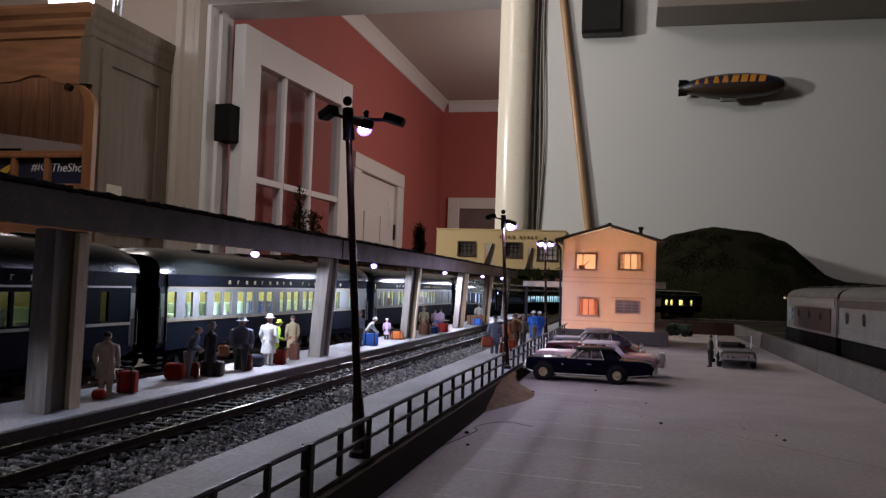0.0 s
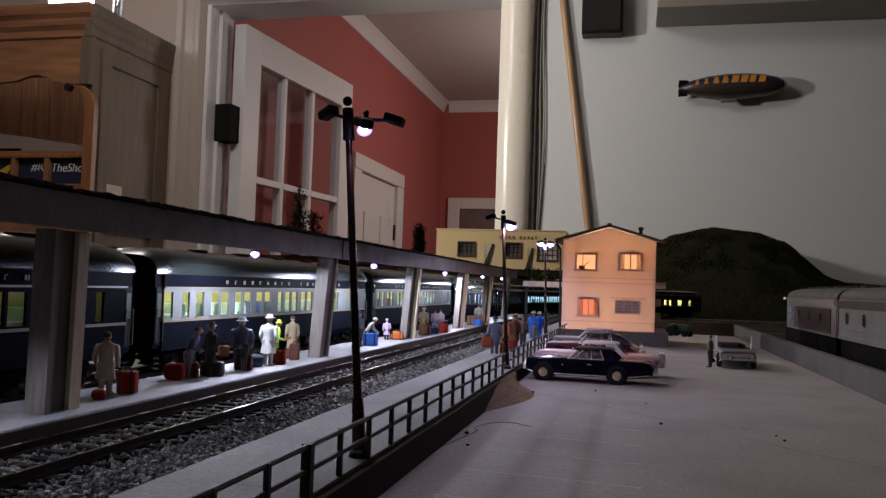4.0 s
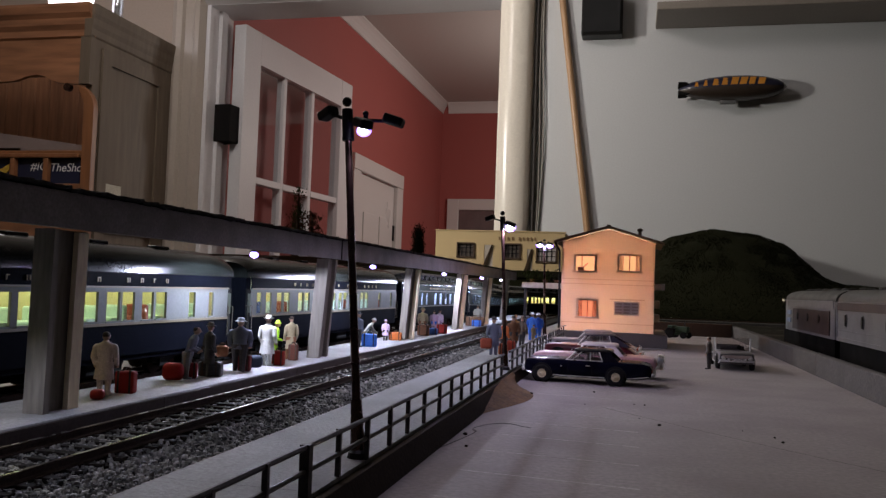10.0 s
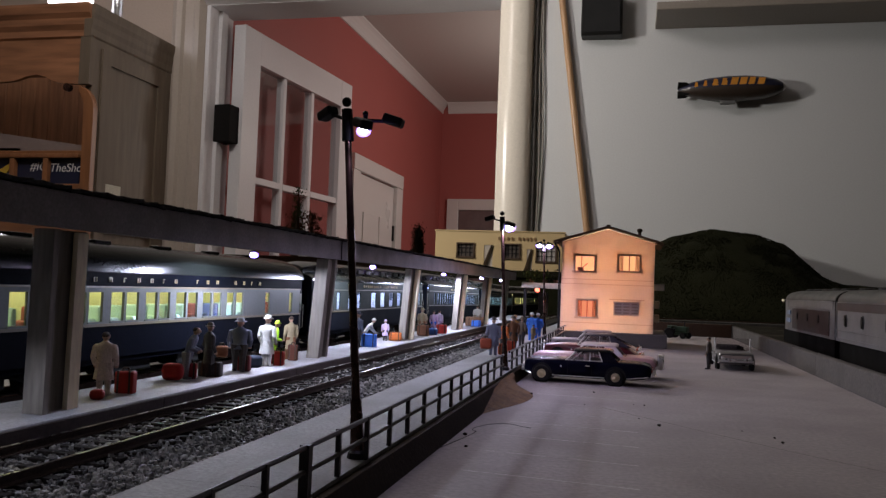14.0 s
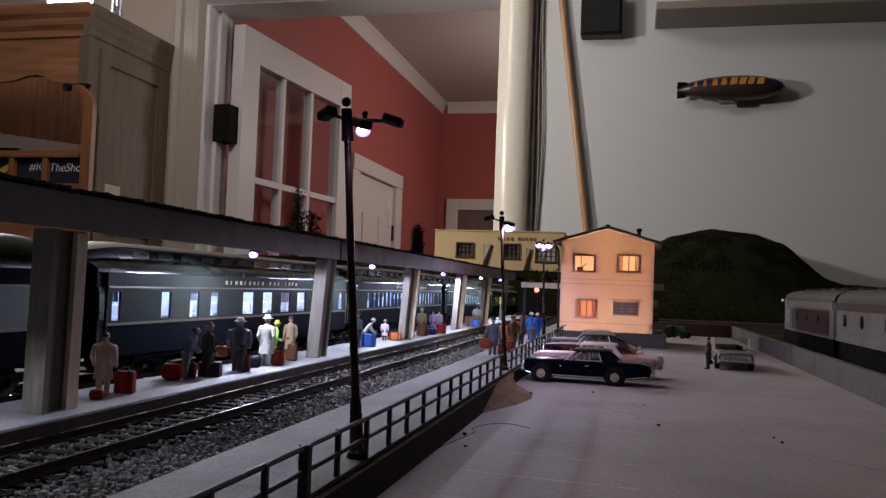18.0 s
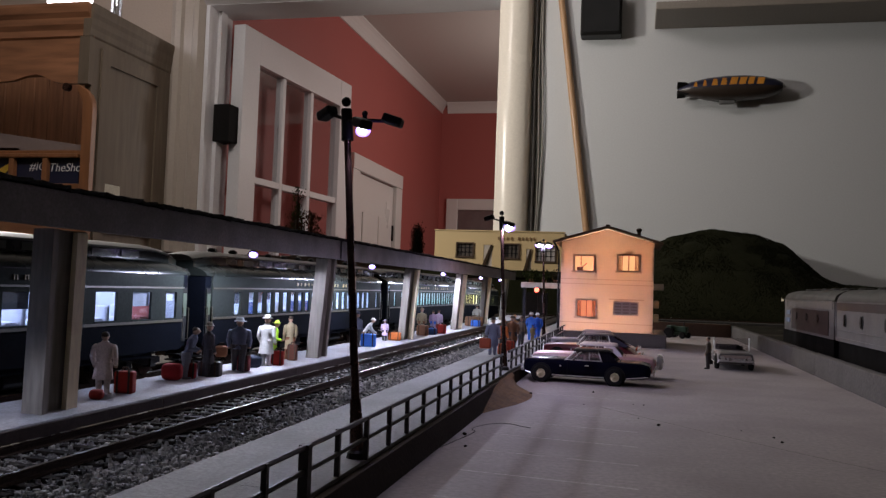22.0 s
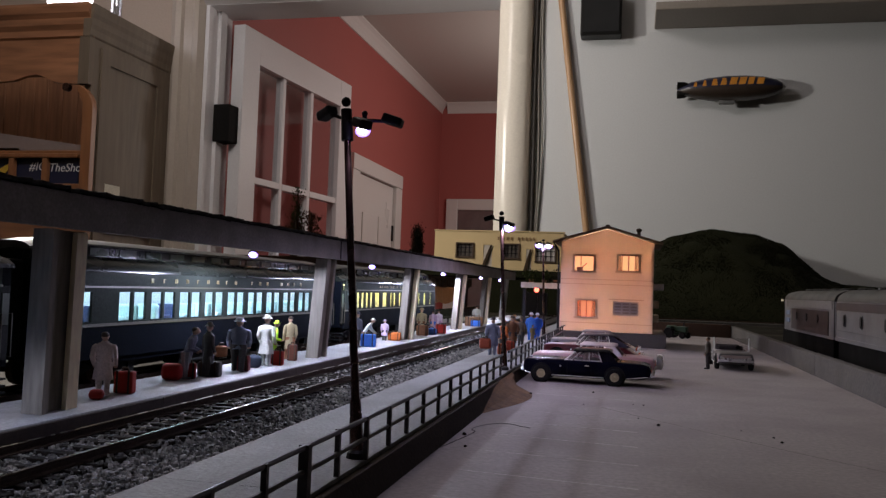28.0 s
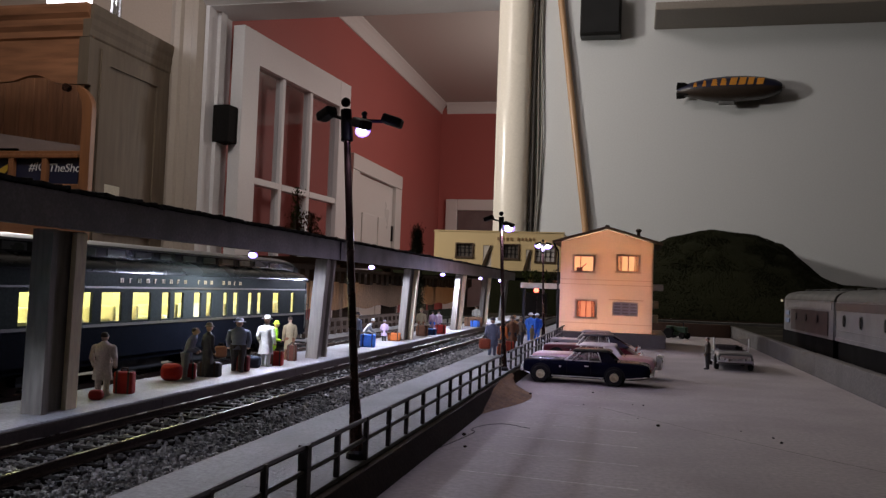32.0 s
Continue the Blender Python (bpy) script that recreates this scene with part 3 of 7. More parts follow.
for k, (cord_x, cord_r, sway, tone_, words) in enumerate(CORDS):
    bm = bmesh.new()
    loft(bm, [circle(cord_r, 10, (cord_x + sway * math.sin(i * 0.42 + k * 0.7) - 0.0004 * i * (k > 0), WALL_Y - 0.006 - cord_r, 1.30 - i * 0.055)) for i in range(29)])
    solid("hanging_cord", bm, mat("cord_" + words.replace(" ", "_"), tone_, 0.6), words + " cord hanging beside the white casing", "cord", group="cords beside the casing", smooth=True)

# toy airship
ship = thing("toy_airship", "blue and silver toy airship with yellow lettering bars on the wall", "toy airship", pose(0.247, WALL_Y - 0.039, 0.6165, 0, -1.0, 0))
prof = [(0.002, -0.140), (0.011, -0.130), (0.021, -0.105), (0.0305, -0.060), (0.0350, -0.010), (0.0345, 0.040), (0.0300, 0.085), (0.0215, 0.117), (0.0125, 0.133), (0.005, 0.140), (0.001, 0.142)]
bm = bmesh.new()
lathe(bm, prof, 24, axis="x")
bm.faces.ensure_lookup_table()
for f in bm.faces:
    c = f.calc_center_median()
    f.material_index = 2 if c.x > 0.126 else 1 if c.z < -0.002 else 0
part("envelope", bm, [mat("airship_navy", (0.016, 0.018, 0.045), 0.35, coat=0.4), mat("airship_dark", (0.040, 0.027, 0.020), 0.4, coat=0.3), mat("airship_silver", (0.45, 0.44, 0.42), 0.35)], ship, smooth=True)
GOLD = mat("yellow_bar_print", (0.60, 0.25, 0.03), 0.45)
for i in range(8):
    x = -0.100 + i * 0.0232
    bm = bmesh.new()
    r_at = np.interp(x + 0.008, [p[1] for p in prof], [p[0] for p in prof]) * 1.02
    ring = [[(x + dx + z_ * 0.30, -math.sqrt(max(r_at ** 2 - z_ ** 2, 1e-8)), z_) for dx in (0, 0.0175 if i % 3 else 0.0150)] for z_ in np.linspace(0.003, r_at * 0.72, 6)]
    loft(bm, ring, closed=False)
    part("print_bar", bm, GOLD, ship)
for a in range(4):
    bm = bmesh.new()
    prism(bm, [(-0.142, 0.006), (-0.108, 0.017), (-0.120, 0.025), (-0.141, 0.026)], -0.0012, 0.0012, "y")
    part("tail_fin", bm, M["black"], ship, at=pose(0, 0, 0, 45 + 90 * a))
boxed("gondola", (-0.03, 0.012, -0.007, 0.007, -0.043, -0.030), mat("grey_gondola", (0.14, 0.14, 0.14), 0.5), ship, r=0.003)
bm = bmesh.new()
tube(bm, (0.0, 0.02, 0.020), (0.0, 0.0355, 0.03), 0.001, n=5)
part("hanger", bm, M["iron"], ship)

# ---- the layout ----
PLAT = 0.0066
RAIL_N, RAIL_F = -0.1205, -0.1400
tab = thing("layout_table", "wooden railway layout table with dark scenery base", "table", kind="structure")
boxed("table_board", (-0.33, 0.62, -0.60, 2.392, -0.050, -0.012), M["retain"], tab)
for x in (-0.30, 0.58):
    for y in (-0.5, 0.9, 2.25):
        boxed("leg", (x - 0.03, x + 0.03, y - 0.03, y + 0.03, FLOOR, -0.051), M["pine"], tab)
bm = bmesh.new()
nx, ny = 60, 120
grid = [[bm.verts.new((-0.33 + 0.95 * i / nx, -0.6 + 2.99 * j / ny, -0.0112 + 0.003 * noise.noise((i * 0.31, j * 0.31, 0)))) for i in range(nx + 1)] for j in range(ny + 1)]
for j in range(ny):
    for i in range(nx):
        bm.faces.new((grid[j][i], grid[j][i + 1], grid[j + 1][i + 1], grid[j + 1][i]))
solid("ground", bm, M["ground"], "dark brown scenery ground of the layout", "ground", kind="structure")

bm = bmesh.new()
box(bm, -0.0535, 0.1045, -0.55, 0.945, -0.011, 0.0)
solid("parking_lot", bm, M["lot"], "grey painted parking lot with faint bay lines", "parking lot", kind="structure")
LINE = mat("worn_white_line", (0.40, 0.365, 0.35), 0.8, vary=0.3, grain=900, blotch=130, tone=(0.23, 0.20, 0.197))
for k in range(10):
    y = 0.168 + 0.0262 * k
    bm = bmesh.new()
    prism(bm, [(-0.040 + 0.001 * (k % 3), y + 0.0030), (0.0025, y - 0.0010), (0.0025, y - 0.0001), (-0.040, y + 0.0039)], -0.0003, 0.00003, "z")
    solid("bay_line", bm, LINE, "faint worn white parking bay line", "road marking", group="parking bay lines", kind="structure")
bm = bmesh.new()
prism(bm, [(-0.0120, 0.3268), (0.0200, 0.2880), (0.0457, 0.2585), (0.0900, 0.2120), (0.0900, 0.2116), (0.0457, 0.2579), (0.0200, 0.2875), (-0.0120, 0.3264)], -0.0003, 0.00003, "z")
solid("lot_crack", bm, mat("dark_crack", (0.10, 0.085, 0.08), 0.9, vary=0.3, grain=900, blotch=160), "fine dark crack running across the lot", "crack", kind="structure")
# the lot's brown end board, and the low wall
bm = bmesh.new()
box(bm, 0.0, 0.1045, 0.9455, 0.953, -0.011, 0.014)
solid("end_board", bm, mat("red_brown_board", (0.075, 0.038, 0.02), 0.85, vary=0.3, grain=700, blotch=60), "red brown board along the end of the lot", "board", kind="structure")
WALL_TOP = 0.0124
low = thing("low_wall", "low grey concrete wall along the parking lot", "wall", kind="structure")
for k in range(7):
    y = -0.55 + k * 0.215
    bm = bmesh.new()
    n_ = 24
    rings = []
    for i in range(n_ + 1):
        yy_ = y + 0.2146 * i / n_
        wob = 0.0006 * noise.noise((yy_ * 60, 1.7, 0)) + 0.0003 * noise.noise((yy_ * 190, 4.2, 0))
        rings.append([(0.1052, yy_, -0.011), (0.1052 + 0.0002 * noise.noise((yy_ * 120, 9.0, 0)), yy_, WALL_TOP - 0.0006 + wob), (0.1058, yy_, WALL_TOP + wob), (0.1098, yy_, WALL_TOP + wob * 0.6), (0.1105, yy_, WALL_TOP - 0.0006), (0.1105, yy_, -0.011)])
    loft(bm, rings)
    part("wall_panel", bm, M["concrete"], low)

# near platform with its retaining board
near_platform = thing("platform_near", "station platform beside the fence, its grey darkened for weaker light", "platform", kind="structure")
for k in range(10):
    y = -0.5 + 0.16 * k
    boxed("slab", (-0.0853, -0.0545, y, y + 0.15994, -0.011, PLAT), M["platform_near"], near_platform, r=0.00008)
bm = bmesh.new()
prism(bm, [(-0.0544, -0.011), (-0.0544, PLAT - 0.0008), (-0.0528, PLAT - 0.0010), (-0.0505, 0.0002), (-0.0505, -0.011)], -0.5, 0.352, "y")
prism(bm, [(-0.0544, -0.011), (-0.0544, PLAT - 0.0008), (-0.0528, PLAT - 0.0010), (-0.0525, 0.0002), (-0.0525, -0.011)], 0.352, 0.90, "y")
solid("retaining_board", bm, M["retain"], "dark brown retaining board under the platform fence", "board", kind="structure")
bm = bmesh.new()
for_ramp = []
for i in range(17):
    u = i / 16
    out = 0.0120 * math.sin(math.pi * min(1.0, u / 0.62) / 2) ** 1.3 if u < 0.62 else 0.0120 * math.cos(math.pi * (u - 0.62) / 0.76) ** 0.8
    y = 0.284 + 0.090 * u
    top = 0.0060 * min(1.0, u * 1.6)
    for_ramp.append([(-0.0524, y, -0.002), (-0.0524, y, 0.0004 + top), (-0.0512, y, 0.0003 + top * 0.8), (-0.0515 + out * 0.45, y, 0.0002 + top * 0.30), (-0.0513 + out, y, 0.0001), (-0.0513 + out, y, -0.002)])
loft(bm, for_ramp)
solid("earth_ramp", bm, mat("tan_earth", (0.17, 0.088, 0.030), 0.95, vary=0.35, grain=900, blotch=90, bump=0.0004, tone=(0.06, 0.038, 0.02)), "tan earth ramp spilling onto the lot at the fence end", "ramp", kind="structure")

# far platform
far_platform = thing("platform_far", "pale grey island platform under the canopy", "platform", kind="structure")
for k in range(8):
    y = -0.5 + 0.21 * k
    boxed("slab", (-0.1735, -0.1434, y, y + 0.2098, -0.011, PLAT), M["platform"], far_platform, r=0.0004)
EDGE = mat("dark_platform_edge", (0.062, 0.047, 0.038), 0.8, vary=0.2, grain=900, blotch=80)
edge = thing("platform_edge", "dark edge strip of the island platform", "kerb", kind="structure")
for k in range(16):
    y = -0.5 + 0.105 * k
    boxed("edge_stone", (-0.1433, -0.1427, y, y + 0.1048, -0.011, PLAT - 0.0004), EDGE, edge, r=0.0003)

# pale boards beyond the train
slab("pale_strip", (-0.325, -0.228, -0.5, 1.30, -0.011, -0.0035), M["pale"], "pale grey board beyond the far track", "board")


def track_bed(name, points, width, z, label):
    """Ballast under a line of (x, y) points."""
    bm = bmesh.new()
    rings = []
    for i, p in enumerate(points):
        q, r = points[max(i - 1, 0)], points[min(i + 1, len(points) - 1)]
        d = (Vector((*r[:2], 0)) - Vector((*q[:2], 0))).normalized()
        s = Vector((d.y, -d.x, 0))
        c = Vector((p[0], p[1], p[2] if len(p) > 2 else 0))
        rings.append([c + s * w + Vector((0, 0, h)) for w, h in ((-width, -0.012), (-width, z - 0.0012), (-width * 0.8, z), (0, z + 0.0002), (width * 0.8, z), (width, z - 0.0012), (width, -0.012))])
    loft(bm, rings)
    return solid(name, bm, M["ballast"], label, "track bed", kind="structure")


track_bed("ballast_near", [(-0.130, -0.5), (-0.130, 0.5), (-0.130, 1.4)], 0.0185, -0.0004, "grey ballast bed between the platforms")


# loose stones on the near bed, lying between the ties
TIE_STEP = 0.0073


def stones(name, x0, x1, y0, y1, z, count, label, skip=(), size=(0.00035, 0.00115)):
    vs, fs = [], []
    rng = random.Random(5)
    for _ in range(count):
        y = y0 + (y1 - y0) * rng.random() ** 1.5
        x = rng.uniform(x0, x1)
        if any(a < x < b for a, b in skip):
            continue
        on_tie = abs((y - 0.05 + TIE_STEP / 2) % TIE_STEP - TIE_STEP / 2) < 0.0019 and -0.1456 < x < -0.1148
        if on_tie and rng.random() < 0.80:
            continue
        s = rng.uniform(*size)
        lift = 0.0012 if on_tie else rng.uniform(0.0001, 0.0008)
        o = len(vs)
        turn = rng.uniform(0, 3)
        tall = s * rng.uniform(0.45, 0.95)
        for ring, up in ((1.0, -0.0002), (rng.uniform(0.45, 0.75), tall)):
            for k in range(5):
                a = turn + k * 1.2566 + rng.uniform(-0.25, 0.25)
                vs.append((x + s * ring * math.cos(a) * rng.uniform(0.65, 1.1), y + s * ring * math.sin(a) * rng.uniform(0.65, 1.1), z + lift + up * (rng.uniform(0.7, 1.15) if up > 0 else 1)))
        fs += [(o + k, o + (k + 1) % 5, o + 5 + (k + 1) % 5, o + 5 + k) for k in range(5)] + [tuple(o + 5 + k for k in range(5))]
    data = bpy.data.meshes.new(name)
    data.from_pydata(vs, [], fs)
    data.materials.append(M["stone"])
    return tagged(new(name, data), label, "gravel", kind="stuff")


stones("ballast_stones", -0.1420, -0.0858, 0.06, 1.0, -0.0003, 56000, "loose grey ballast stones between the rails", skip=((-0.1412, -0.1388), (-0.1217, -0.1193)))

RAILP = [(-0.0011, 0), (0.0011, 0), (0.0011, 0.0003), (0.00025, 0.0006), (0.00025, 0.0015), (0.00048, 0.0017), (0.00048, 0.0023), (-0.00048, 0.0023), (-0.00048, 0.0017), (-0.00025, 0.0015), (-0.00025, 0.0006), (-0.0011, 0.0003)]


def rail_mesh(points, z):
    bm = bmesh.new()
    rings = []
    for i, p in enumerate(points):
        q, r = points[max(i - 1, 0)], points[min(i + 1, len(points) - 1)]
        d = (Vector((r[0], r[1], 0)) - Vector((q[0], q[1], 0))).normalized()
        s = Vector((d.y, -d.x, 0))
        c = Vector((p[0], p[1], (p[2] if len(p) > 2 else 0) + z))
        rings.append([c + s * a + Vector((0, 0, h)) for a, h in RAILP])
    loft(bm, rings)
    bmesh.ops.recalc_face_normals(bm, faces=bm.faces[:])
    for f in bm.faces:
        head = f.normal.z > 0.8 and max(v.co.z for v in f.verts) - min(r_[0].z for r_ in rings) > 0.0018
        f.material_index = 0 if head else 1
    return bm


near_track = thing("track_near", "model railway track with nickel rails between the platforms", "railway track", kind="structure")
for x in (RAIL_N, RAIL_F):
    part("rail", rail_mesh([(x, -0.5), (x, 0.4), (x, 1.4)], 0.0013), [M["rail"], M["rail_side"]], near_track)
bm = bmesh.new()
soft_box(bm, -0.0150, 0.0150, -0.0014, 0.0014, 0, 0.0013, 0.0002)
tie_mesh = mesh_of("tie", bm, M["tie"])
for k in range(150):
    ob = new("tie", tie_mesh)
    ob.parent = near_track
    ob.matrix_basis = pose(-0.1302, 0.05 + k * TIE_STEP, 0.0)

# the train's track: straight past the platform, then bending away behind the station
TRACK_X, BEND_Y, BEND_R = -0.2025, 1.455, 0.31


def way(s):
    """The place on the train's track s metres along it from the camera's cross line: x, y, z of the rail head."""
    sag = min(max((s - 0.75) / 0.6, 0.0), 1.0)
    z = 0.0040 - 0.0075 * sag * sag * (3 - 2 * sag)
    if s <= BEND_Y:
        return TRACK_X, s, z
    a = (s - BEND_Y) / BEND_R
    if a < math.pi / 2:
        return TRACK_X + BEND_R * (1 - math.cos(a)), BEND_Y + BEND_R * math.sin(a), z
    return TRACK_X + BEND_R + (s - BEND_Y - BEND_R * math.pi / 2), BEND_Y + BEND_R, z


line = [way(-0.55 + 0.05 * i) for i in range(58)]
track_bed("ballast_far", [(p[0], p[1], p[2] - 0.0035) for p in line], 0.018, 0.0011, "grey ballast bed of the train's track")
far_track = thing("track_far", "model railway track beside the island platform", "railway track", kind="structure")
for off in (-0.00825, 0.00825):
    pts = []
    for i in range(len(line)):
        q, r = line[max(i - 1, 0)], line[min(i + 1, len(line) - 1)]
        d = (Vector((r[0], r[1], 0)) - Vector((q[0], q[1], 0))).normalized()
        pts.append((line[i][0] + d.y * off, line[i][1] - d.x * off, line[i][2] - 0.0023))
    part("rail", rail_mesh(pts, 0.0), [M["rail"], M["rail_side"]], far_track)
for k in range(190):
    s = 0.05 + k * 0.0105
    a, b = way(s - 0.01), way(s + 0.01)
    ob = new("tie", tie_mesh)
    ob.parent = far_track
    c = way(s)
    ob.matrix_basis = pose(c[0], c[1], c[2] - 0.0035, 0, 0, math.degrees(math.atan2(b[1] - a[1], b[0] - a[0])) - 90)

# ---- the passenger train ----
CAR_L, CAR_W = 0.2715, 0.0170
PITCH = 0.2800
ZB, ZBELT, ZW0, ZW1, ZLET, ZEAVE = 0.0098, 0.0217, 0.0230, 0.0336, 0.0354, 0.0412
BLUE = mat("coach_blue", (0.0036, 0.0043, 0.0074), 0.5, vary=0.15, grain=1200, blotch=60, spec=0.006)
NAVY = mat("coach_dark_blue", (0.0032, 0.0040, 0.0062), 0.5, vary=0.2, grain=1200, blotch=60, spec=0.006)
GREY = mat("coach_grey_band", (0.125, 0.133, 0.13), 0.45, vary=0.10, grain=1200, blotch=60, spec=0.08)
GREEN = mat("coach_dark_green", (0.022, 0.026, 0.0235), 0.5, vary=0.2, grain=1200, blotch=60, spec=0.01)
BLACK_ROOF = mat("coach_black_roof", (0.010, 0.012, 0.0105), 0.22, vary=0.18, grain=900, blotch=50, spec=0.13)
DARK_ROOF = mat("coach_dark_green_roof", (0.011, 0.013, 0.011), 0.26, vary=0.2, grain=1200, blotch=60, spec=0.16)
SILVER_ROOF = mat("coach_grey_roof", (0.10, 0.102, 0.095), 0.45, vary=0.18, grain=900, blotch=50)
SOOT = mat("coach_underframe", (0.012, 0.012, 0.012), 0.7, vary=0.3, grain=1200, blotch=90, spec=0.06)
GOLD_INK = mat("coach_gold_lettering", (0.24, 0.185, 0.085), 0.4, vary=0.1, grain=1200)
SEAT_TEAL = mat("seat_teal", (0.52, 0.72, 0.72), 0.8, vary=0.15, grain=900)
SEAT_CREAM = mat("seat_cream", (0.62, 0.58, 0.40), 0.8, vary=0.15, grain=900)
SEAT_WHITE = mat("seat_linen", (0.60, 0.62, 0.66), 0.8, vary=0.2, grain=900)
SEAT_DARK = mat("seat_dark_blue", (0.08, 0.11, 0.24), 0.8, vary=0.15, grain=900)
SEAT_RED = mat("seat_red", (0.24, 0.06, 0.05), 0.8, vary=0.15, grain=900)
CREAM = mat("coach_interior_cream", (0.62, 0.60, 0.36), 0.7, vary=0.06, grain=600)
PALE_IN = mat("coach_interior_pale", (0.55, 0.60, 0.66), 0.7, vary=0.06, grain=600)
BLIND_DARK = mat("dark_blind", (0.10, 0.12, 0.18), 0.8, vary=0.2, grain=900)
BLIND_PALE = mat("pale_blind", (0.36, 0.40, 0.52), 0.8, vary=0.2, grain=900)
YELLOW_LIGHT = glow("coach_light_yellow", (1.0, 0.93, 0.50), 3.2)
BLUE_LIGHT = glow("coach_light_blue", (0.55, 0.62, 1.0), 9.0)
DIM_BLUE_LIGHT = glow("coach_light_dim_blue", (0.50, 0.62, 1.0), 9.0)
PALE_LIGHT = glow("coach_light_pale", (0.68, 0.86, 1.0), 6.5)
WARM_LIGHT = glow("coach_light_warm", (1.0, 0.90, 0.50), 9.5)
CAR_GLASS = pane_mat("coach_window_glass", (0.90, 0.93, 0.92), 0.10, 0.04)
CLER_GLASS = mat("clerestory_pane", (0.045, 0.060, 0.042), 0.3, vary=0.15, grain=900, blotch=90)
DIM_BELT = mat("coach_dim_gold_line", (0.035, 0.029, 0.014), 0.45, vary=0.15, grain=900)
BELT = mat("coach_belt_line", (0.12, 0.10, 0.06), 0.4, vary=0.1, grain=900)

# windows of each kind of car, as (centre, width) in metres from the middle


def pairs(first, step, count, width=0.0079, split=0.0047):
    """Windows in pairs: centres of the pairs from first on."""
    return [(first + step * i + d, width) for i in range(count) for d in (-split, split)]


WIN_A = [(-0.1236, 0.0068), (-0.1100, 0.0060), (-0.0984, 0.0069)] + pairs(-0.0801, 0.0228, 3) + [(-0.0143, 0.0062)] + pairs(0.0004, 0.0221, 4) + [(0.0954, 0.0055), (0.1120, 0.0045)]
WIN_B = [(-0.1189, 0.0060), (-0.1078, 0.0068)] + pairs(-0.0893, 0.02, 1) + pairs(-0.0606, 0.0220, 6) + [(0.0850, 0.0055), (0.1150, 0.0045)]
WIN_C = [(-0.1217, 0.0052), (-0.0882, 0.0070), (-0.0658, 0.0078), (-0.0478, 0.0078)] + [(-0.0138 + 0.0223 * i, 0.0126) for i in range(6)] + [(0.1185, 0.0080)]
WIN_D = [(-0.1029, 0.0066)] + [(-0.0876 + 0.01033 * i, 0.0066) for i in range(19)] + [(0.1190, 0.0050)]
WIN_E = pairs(-0.0851, 0.0211, 10) + [(-0.1120, 0.0050), (0.1200, 0.0045)]
WIN_E.sort()
WIN_F = [(-0.1130, 0.0050)] + [(-0.0990 + 0.0098 * i, 0.0066) for i in range(4)] + [(-0.0551, 0.0121), (-0.0361, 0.0122), (-0.0190, 0.0059), (-0.0091, 0.0068), (0.0061, 0.0062), (0.0165, 0.0053), (0.0318, 0.0045), (0.0420, 0.0053), (0.0575, 0.0050), (0.0678, 0.0052), (0.0881, 0.0085), (0.1100, 0.0050)]


def side_strip(bm, sx, y0, y1, z0, z1, proud=0.0, thick=0.0010):
    a, b = sx * (CAR_W + proud), sx * (CAR_W - thick)
    box(bm, min(a, b), max(a, b), y0, y1, z0, z1)


